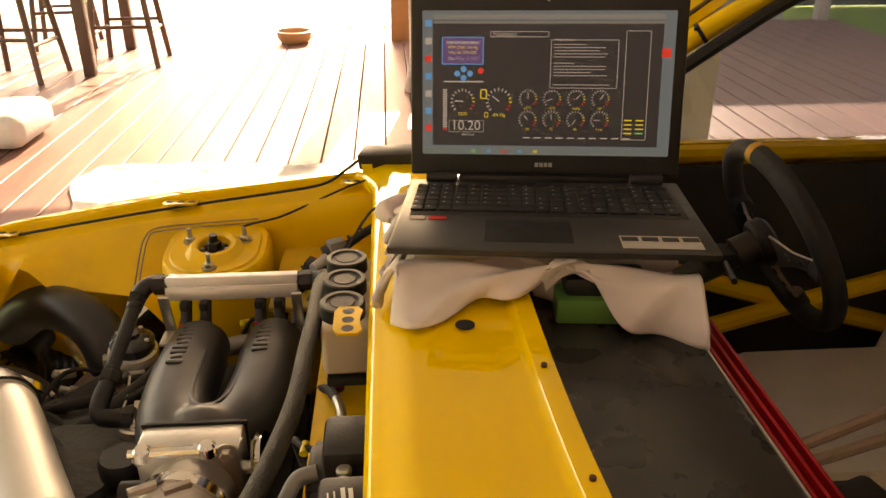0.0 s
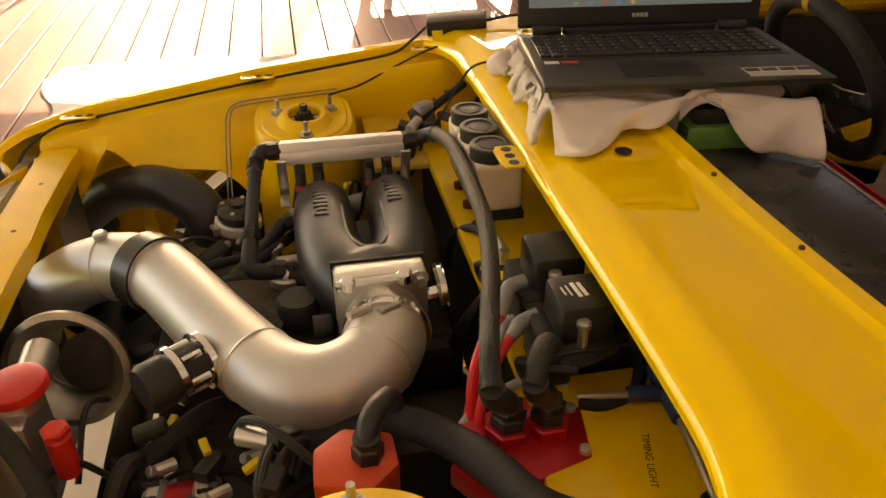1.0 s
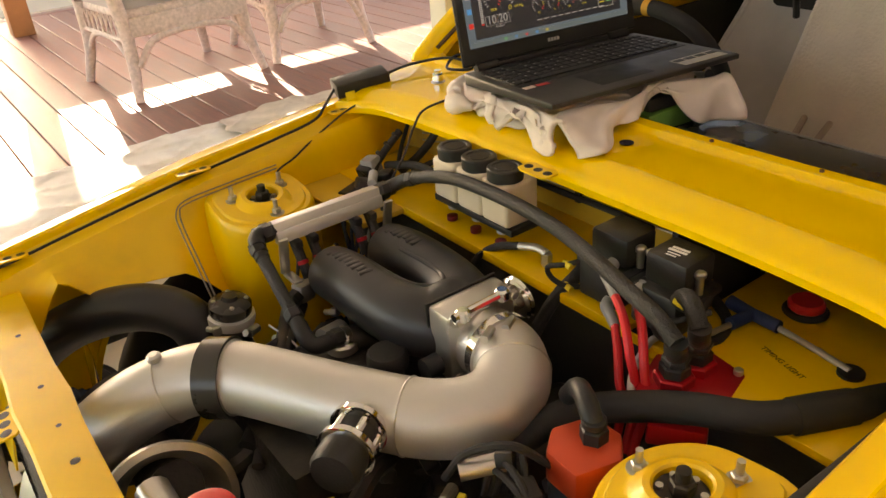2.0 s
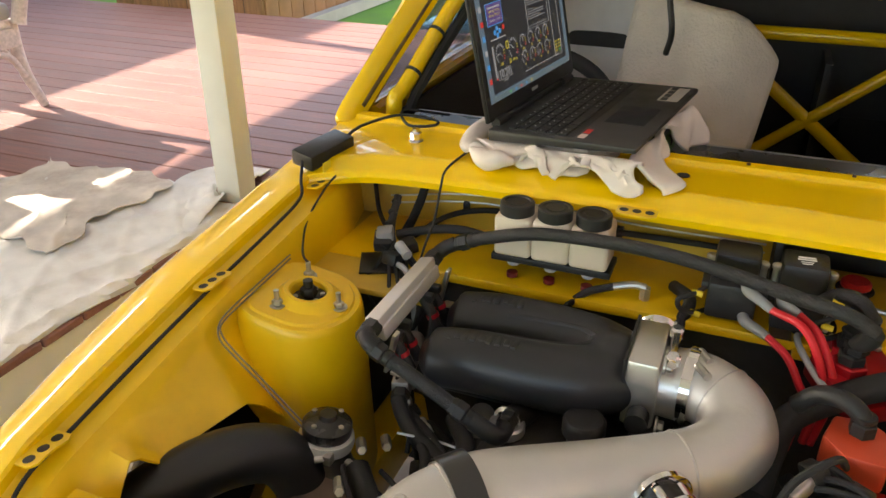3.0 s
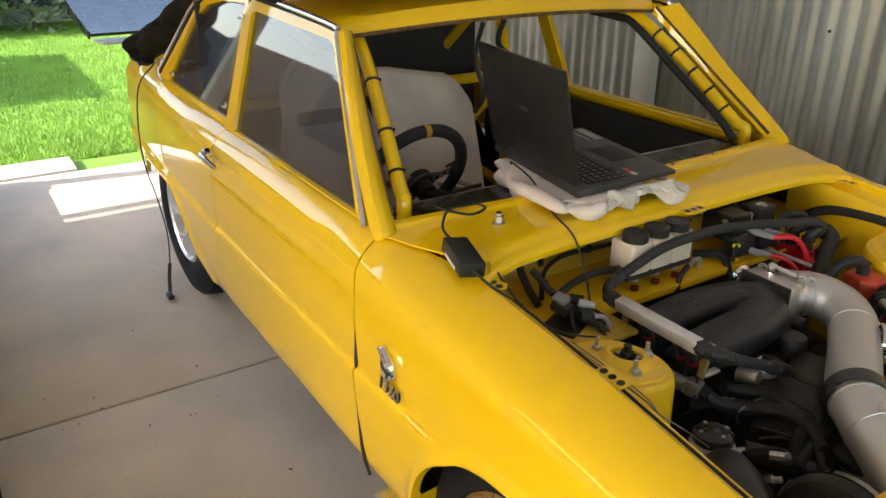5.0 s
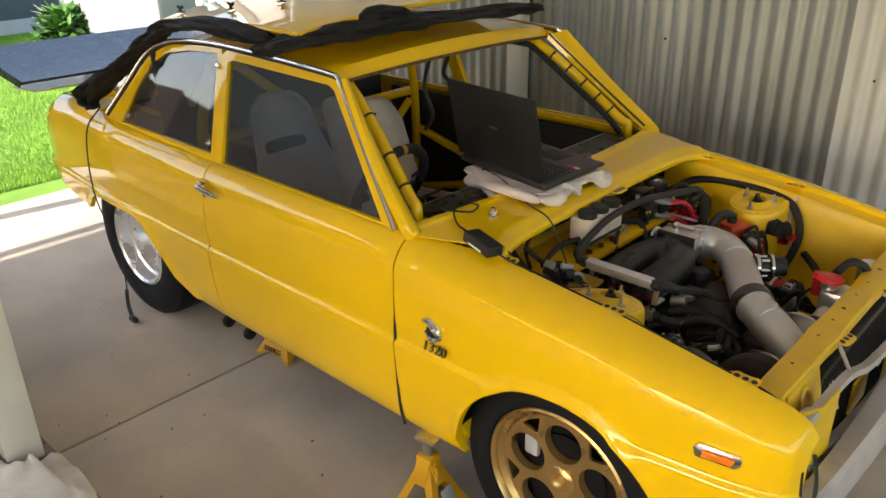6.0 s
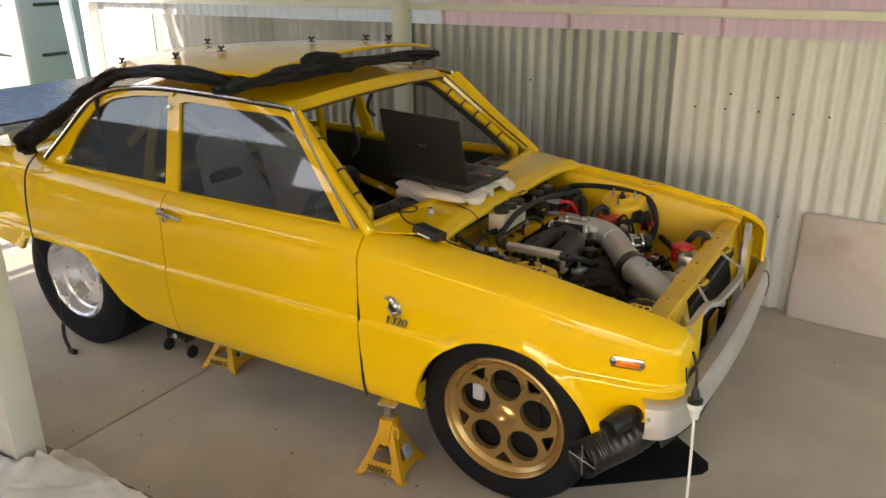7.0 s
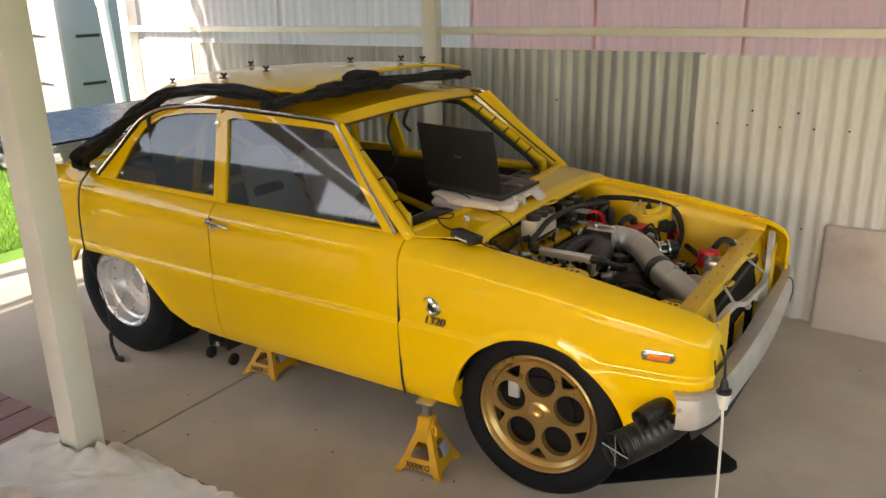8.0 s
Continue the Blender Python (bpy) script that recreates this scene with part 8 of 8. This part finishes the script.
def bonnet_on_roof():
    t = thing("bonnet", "yellow bonnet panel laid on the roof over a black cover", "bonnet")
    rows = []

    def panel(u, v):
        """u from the leading edge backwards, v across from the driver's side."""
        a = 2 * v - 1
        x = -1.035 - 0.93 * u - 0.035 * a * a * (1 - u) - 0.10 * u * (1 - a * a)
        y = 0.01 + 0.585 * a * (1 - 0.05 * u)
        z = 1.414 - 0.044 * abs(a) ** 2.2 - 0.050 * u * u - 0.010 * (1 - u) ** 4
        return Vector((x, y, z))
    for i in range(17):
        rows.append([tuple(panel(i / 16, j / 20)) for j in range(21)])
    skin = grid(rows, 0.006)
    part("panel", skin, YELLOW, t)
    lip = [panel(0, j / 20) + Vector((0.004, 0, -0.008)) for j in range(21)]
    part("folded_lip", tube(lip, 0.007, 8, 0), YELLOW, t)
    part("folded_lip", tube([panel(i / 16, 0) + Vector((0, -0.002, -0.008)) for i in range(17)], 0.007, 8, 0), YELLOW, t)
    for u, v in ((0.95, 0.07), (0.61, 0.10), (0.47, 0.22), (0.85, 0.48), (0.26, 0.51), (0.14, 0.71), (0.13, 0.86)):
        p = panel(u, v) + Vector((0, 0, 0.005))
        x, y, z = p
        f = part("panel_fastener", merge(disc((x, y, z), (0, 0, 1), 0.018, 0.003, 0.001), disc((x, y, z + 0.003), (0, 0, 1), 0.006, 0.012, n=10), box((x - 0.008, y, z + 0.018), (0.015, 0.005, 0.011), 0.002, (0, 35, 30)), box((x + 0.007, y + 0.004, z + 0.018), (0.015, 0.005, 0.011), 0.002, (0, -35, 30))), DARKMETAL, t, "dark wing fastener")
    c = thing("car_cover", "bunched black fabric cover between roof and bonnet", "cover")

    def bunch(pts, r, seed, name="fabric"):
        rn = random.Random(seed)
        P = spline(pts, 14)
        n = 30
        bm = bmesh.new()
        rings = []
        ph = [rn.random() * 6.28 for _ in range(8)]
        for i, p in enumerate(P):
            d = (P[min(i + 1, len(P) - 1)] - P[max(i - 1, 0)]).normalized()
            u = d.cross(Vector((0, 0, 1))).normalized()
            w = u.cross(d)
            e = min(1, i / 6, (len(P) - 1 - i) / 6) ** 0.5
            ringv = []
            for j in range(n):
                a = 2 * math.pi * j / n
                k = r * (0.3 + 0.7 * e) * (1 + 0.16 * math.sin(3 * a + i * 0.11 + ph[0]) + 0.14 * math.sin(5 * a - i * 0.17 + ph[1]) + 0.10 * math.sin(2 * a + i * 0.16 + ph[2]) + 0.09 * math.sin(8 * a + i * 0.26 + ph[3]))
                ringv.append(bm.verts.new(p + u * (k * 1.7 * math.cos(a)) + w * (k * 0.62 * math.sin(a))))
            rings.append(ringv)
        for a, b in zip(rings, rings[1:]):
            for j in range(n):
                bm.faces.new((a[j], a[(j + 1) % n], b[(j + 1) % n], b[j]))
        bm.faces.new(rings[0][::-1])
        bm.faces.new(rings[-1])
        bmesh.ops.recalc_face_normals(bm, faces=bm.faces)
        part(name, bm, BLACKCLOTH, c)

    # roll along the leading edge, hump near the middle, end by the far pillar
    bunch([(-1.15, -0.645, 1.315), (-1.09, -0.56, 1.335), (-1.04, -0.46, 1.345), (-1.015, -0.34, 1.352), (-1.0, -0.22, 1.358), (-0.985, -0.08, 1.352)], 0.040, 2)
    bunch([(-1.035, -0.36, 1.372), (-1.02, -0.27, 1.392), (-1.01, -0.18, 1.374)], 0.034, 7)
    bunch([(-1.0, -0.20, 1.355), (-0.975, 0.0, 1.352), (-0.965, 0.2, 1.350), (-0.965, 0.38, 1.342), (-0.975, 0.50, 1.325)], 0.030, 1)
    bunch([(-1.165, -0.635, 1.325), (-1.17, -0.628, 1.305), (-1.175, -0.62, 1.286)], 0.026, 8)
    # flap along the gutter, then the heap over the rear pillar
    bunch([(-1.18, -0.600, 1.325), (-1.35, -0.600, 1.342), (-1.55, -0.595, 1.345), (-1.75, -0.585, 1.330), (-1.90, -0.575, 1.298), (-2.02, -0.57, 1.245)], 0.034, 3)
    bunch([(-1.95, -0.565, 1.275), (-2.08, -0.575, 1.215), (-2.20, -0.60, 1.145), (-2.30, -0.625, 1.07)], 0.036, 4)
    bunch([(-2.22, -0.60, 1.13), (-2.32, -0.645, 1.065), (-2.39, -0.68, 1.0), (-2.41, -0.70, 0.945)], 0.055, 5)


bonnet_on_roof()


# ---- things on the deck ----
def drop_cloth():
    rows = []
    rn = [random.Random(5).uniform(0, 6.28) for _ in range(6)]
    for i in range(121):
        u = i / 120
        row = []
        for j in range(71):
            v = j / 70
            x = -1.24 + 2.15 * u + 0.05 * math.sin(v * 9)
            y = -2.44 + 0.98 * v + 0.03 * math.sin(u * 13)
            z = DZ + 0.008 + 0.004 * math.sin(u * 31 + v * 7) * math.sin(v * 17 + u * 5) + 0.008 * (1 - abs(math.sin(u * 9 + v * 14 + 1.5 * math.sin(v * 6)))) ** 5 + 0.007 * (1 - abs(math.sin(u * 23 - v * 11 + math.sin(u * 7)))) ** 6 + 0.006 * (1 - abs(math.sin(u * 41 + v * 5 + 2 * math.sin(v * 4)))) ** 8
            over = y - (EDGE + 0.0)
            if over > 0:
                y = EDGE + 0.012 + 0.01 * math.sin(u * 25)
                z = DZ + 0.012 - over * (0.9 + 0.3 * math.sin(u * 9))
            row.append((x, y, z))
        rows.append(row)
    tagged(part("drop_cloth", grid(rows, 0.004), CLOTH, None), "crumpled cream drop cloth spread over the deck edge", "cloth")
    # second, browned cloth laid over the first
    rows = []
    for i in range(61):
        u = i / 60
        row = []
        for j in range(41):
            v = j / 40
            x = -1.27 + 0.62 * u + 0.03 * math.sin(v * 7) + 0.012 * math.sin(v * 31)
            y = -2.46 + 0.62 * v + 0.03 * math.sin(u * 9) + 0.012 * math.sin(u * 27)
            row.append((x, y, DZ + 0.027 + 0.004 * math.sin(u * 13 + v * 9) * math.sin(v * 11) + 0.007 * (1 - abs(math.sin(u * 8 - v * 10 + math.sin(v * 5)))) ** 5))
        rows.append(row)
    tagged(part("drop_cloth", grid(rows, 0.003), mat("browned_cloth", (0.62, 0.55, 0.47), 0.95, 0, 0.2, 9, 0.5, 240, stain=0.9, stain_color=(0.33, 0.22, 0.16)), None), "brown-stained drop cloth lying on a larger cream one", "cloth")
    # cloth bunched round the post foot
    rows = []
    for i in range(15):
        q = i / 14
        row = []
        for j in range(73):
            a = radians(-172 + 180 * j / 72)
            r = 0.066 + (0.20 + 0.05 * math.sin(a * 3 + 1)) * q
            px, py = -1.27 + r * math.cos(a) * 1.25, -1.56 + r * math.sin(a)
            z = DZ + 0.012 + 0.030 * math.exp(-(q / 0.42) ** 2) + 0.016 * (1 - abs(math.sin(q * 7.0 + 0.8 * math.sin(a * 2)))) ** 4 * (1 - q) + 0.006 * math.sin(a * 9 + q * 4) * (1 - q)
            if py > EDGE - 0.004:
                z -= (py - EDGE + 0.004) * 0.6
                py = EDGE - 0.004 + (py - EDGE + 0.004) * 0.35
            row.append((px, py, z))
        rows.append(row)
    tagged(part("cloth_end", grid(rows, 0.004), CLOTH, None), "bunched end of the cream cloth round the post foot", "cloth")


def wicker_chair(x, y, rz, w):
    c = thing("wicker_chair", "white wicker armchair with a grey cushion on the deck", "armchair", "wicker chairs on the deck")
    c.matrix_world = pose(x, y, DZ, 0, 0, rz)
    for sx in (-1, 1):
        for sy in (-1, 1):
            part("leg", tube([(sx * (w - 0.04), sy * 0.26, 0.42), (sx * (w - 0.035), sy * 0.27, 0.2), (sx * w, sy * 0.32, 0.0)], [0.034, 0.03, 0.022], 12, 6), WICKER, c)
    part("seat", box((0, 0, 0.40), (2 * w - 0.08, 0.58, 0.05), 0.02), WICKER, c)
    for sx in (-1, 1):
        part("apron_arch", tube([(sx * (w - 0.03), -0.28, 0.16), (sx * (w - 0.03), -0.13, 0.27), (sx * (w - 0.03), 0.13, 0.27), (sx * (w - 0.03), 0.28, 0.16)], 0.014, 10, 6), WICKER, c)
        part("arm", tube([(sx * (w - 0.02), -0.30, 0.40), (sx * (w + 0.02), -0.30, 0.60), (sx * (w + 0.02), 0.0, 0.64), (sx * w, 0.28, 0.72)], 0.034, 12, 6), WICKER, c)
        # woven lattice in the side
        for k in range(9):
            part("cane", tube([(sx * (w - 0.03), -0.26 + k * 0.06, 0.28), (sx * (w - 0.028), -0.23 + k * 0.06, 0.39)], 0.005, 6, 0), WICKER, c)
            part("cane", tube([(sx * (w - 0.03), -0.23 + k * 0.06, 0.28), (sx * (w - 0.032), -0.26 + k * 0.06, 0.39)], 0.005, 6, 0), WICKER, c)
        part("side_rail", tube([(sx * (w - 0.03), -0.28, 0.285), (sx * (w - 0.03), 0.28, 0.285)], 0.012, 8, 0), WICKER, c)
    part("apron_arch", tube([(-w + 0.05, -0.30, 0.16), (-w * 0.5, -0.30, 0.28), (w * 0.5, -0.30, 0.28), (w - 0.05, -0.30, 0.16)], 0.016, 10, 6), WICKER, c)
    part("cushion", box((0, -0.02, 0.46), (w * 1.86, 0.52, 0.09), 0.035), GREYP, c, "grey seat cushion")
    part("front_panel", box((0, -0.295, 0.345), (2 * w - 0.1, 0.02, 0.09), 0.006), WICKER, c)
    rows = [[(w * 1.02 * math.sin(a), 0.26 + 0.06 * math.cos(a), 0.42 + k * 0.057 + (0.02 * math.cos(a * 2) if k > 5 else 0)) for a in (-1.3 + 0.26 * i for i in range(11))] for k in range(9)]
    part("backrest", grid(rows, 0.02), WICKER, c)
    return c


def stool(x, y, rz, h=0.66):
    s = thing("bar_stool", "dark stained wooden bar stool at the outdoor table", "stool", "stools round the outdoor table")
    s.matrix_world = pose(x, y, DZ, 0, 0, rz)
    for sx in (-1, 1):
        for sy in (-1, 1):
            part("leg", tube([(sx * 0.14, sy * 0.14, h), (sx * 0.20, sy * 0.20, 0)], [0.022, 0.018], 8, 1), BROWNWOOD, s)
        part("stretcher", tube([(sx * 0.178, -0.178, 0.22), (sx * 0.178, 0.178, 0.22)], 0.012, 8, 0), BROWNWOOD, s)
        part("stretcher", tube([(-0.178, sx * 0.178, 0.26), (0.178, sx * 0.178, 0.26)], 0.012, 8, 0), BROWNWOOD, s)
    part("seat", box((0, 0, h + 0.02), (0.36, 0.36, 0.05), 0.015), BROWNWOOD, s)
    return s


def outdoor_table():
    t = thing("outdoor_table", "dark wooden high table on the deck", "table")
    for x in (1.55, 2.7):
        for y in (-4.25, -5.12):
            part("leg", box((x, y, DZ + 0.5), (0.07, 0.07, 1.0), 0.006), BROWNWOOD, t)
    part("tabletop", box((2.0, -4.8, DZ + 1.02), (1.5, 1.2, 0.04), 0.01), BROWNWOOD, t)
    part("rail", box((1.55, -4.68, DZ + 0.52), (0.04, 0.80, 0.05), 0.004), BROWNWOOD, t)
    part("cloth_corner", grid([[(1.27, -5.0, DZ + 1.05), (1.27, -4.8, DZ + 1.05)], [(1.25, -5.0, DZ + 0.8), (1.25, -4.85, DZ + 0.6)]], 0.004), mat("pink_cloth", (0.5, 0.3, 0.25), 0.9), t)


def deck_things():
    b = thing("bowl", "tan ceramic pet bowl on the sunlit deck", "bowl")
    part("bowl", lathe([(0, 0.0), (0.10, 0.0), (0.125, 0.03), (0.135, 0.085), (0.122, 0.088), (0.11, 0.03), (0.0, 0.018)], 32, at=(0.384, -5.30, DZ)), mat("tan_glaze", (0.40, 0.22, 0.10), 0.35, 0, 0.15, 8), b)
    k = thing("spray_bottle", "pale blue trigger bottle lying on the deck", "bottle")
    part("body", tube([(-4.08, -1.98, DZ + 0.075), (-4.10, -1.90, DZ + 0.08), (-4.14, -1.76, DZ + 0.08), (-4.16, -1.68, DZ + 0.075)], [0.045, 0.075, 0.078, 0.05], 18, 6, flat=0.85), PALEBLUE, k)
    part("neck", tube([(-4.08, -1.97, DZ + 0.07), (-4.06, -2.06, DZ + 0.055), (-4.05, -2.16, DZ + 0.05)], [0.03, 0.02, 0.015], 12, 6), PALEBLUE, k)
    part("trigger", merge(box((-4.04, -2.19, DZ + 0.045), (0.05, 0.06, 0.045), 0.01), tube([(-4.03, -2.16, DZ + 0.03), (-3.98, -2.12, DZ + 0.02)], 0.008, 8, 0)), WHITEP, k)
    part("cap", disc((-4.045, -1.88, DZ + 0.07), (1, 0.1, 0.05), 0.03, 0.02, 0.004), BLUEP, k, "blue cap")
    p = thing("white_pot", "small white pot beside the shed", "pot")
    part("pot", lathe([(0, 0), (0.10, 0), (0.13, 0.22), (0.12, 0.22), (0.10, 0.03), (0, 0.03)], 24, at=(-7.2, -2.9, 0)), WHITEP, p)
    q = thing("deck_cushion", "pale striped outdoor cushion on the deck", "cushion")
    part("cushion", box((1.50, -2.88, DZ + 0.09), (0.36, 0.42, 0.16), 0.06, seg=4), mat("striped_cushion", (0.62, 0.62, 0.60), 0.9, 0, 0.1, 12, 0.5, 80), q)


drop_cloth()
wicker_chair(-0.81, -3.42, 186, 0.35)
wicker_chair(-1.59, -3.47, 178, 0.30)
outdoor_table()
stool(1.40, -4.64, 3)
stool(1.95, -4.22, -4)
stool(2.05, -5.3, 12)
deck_things()
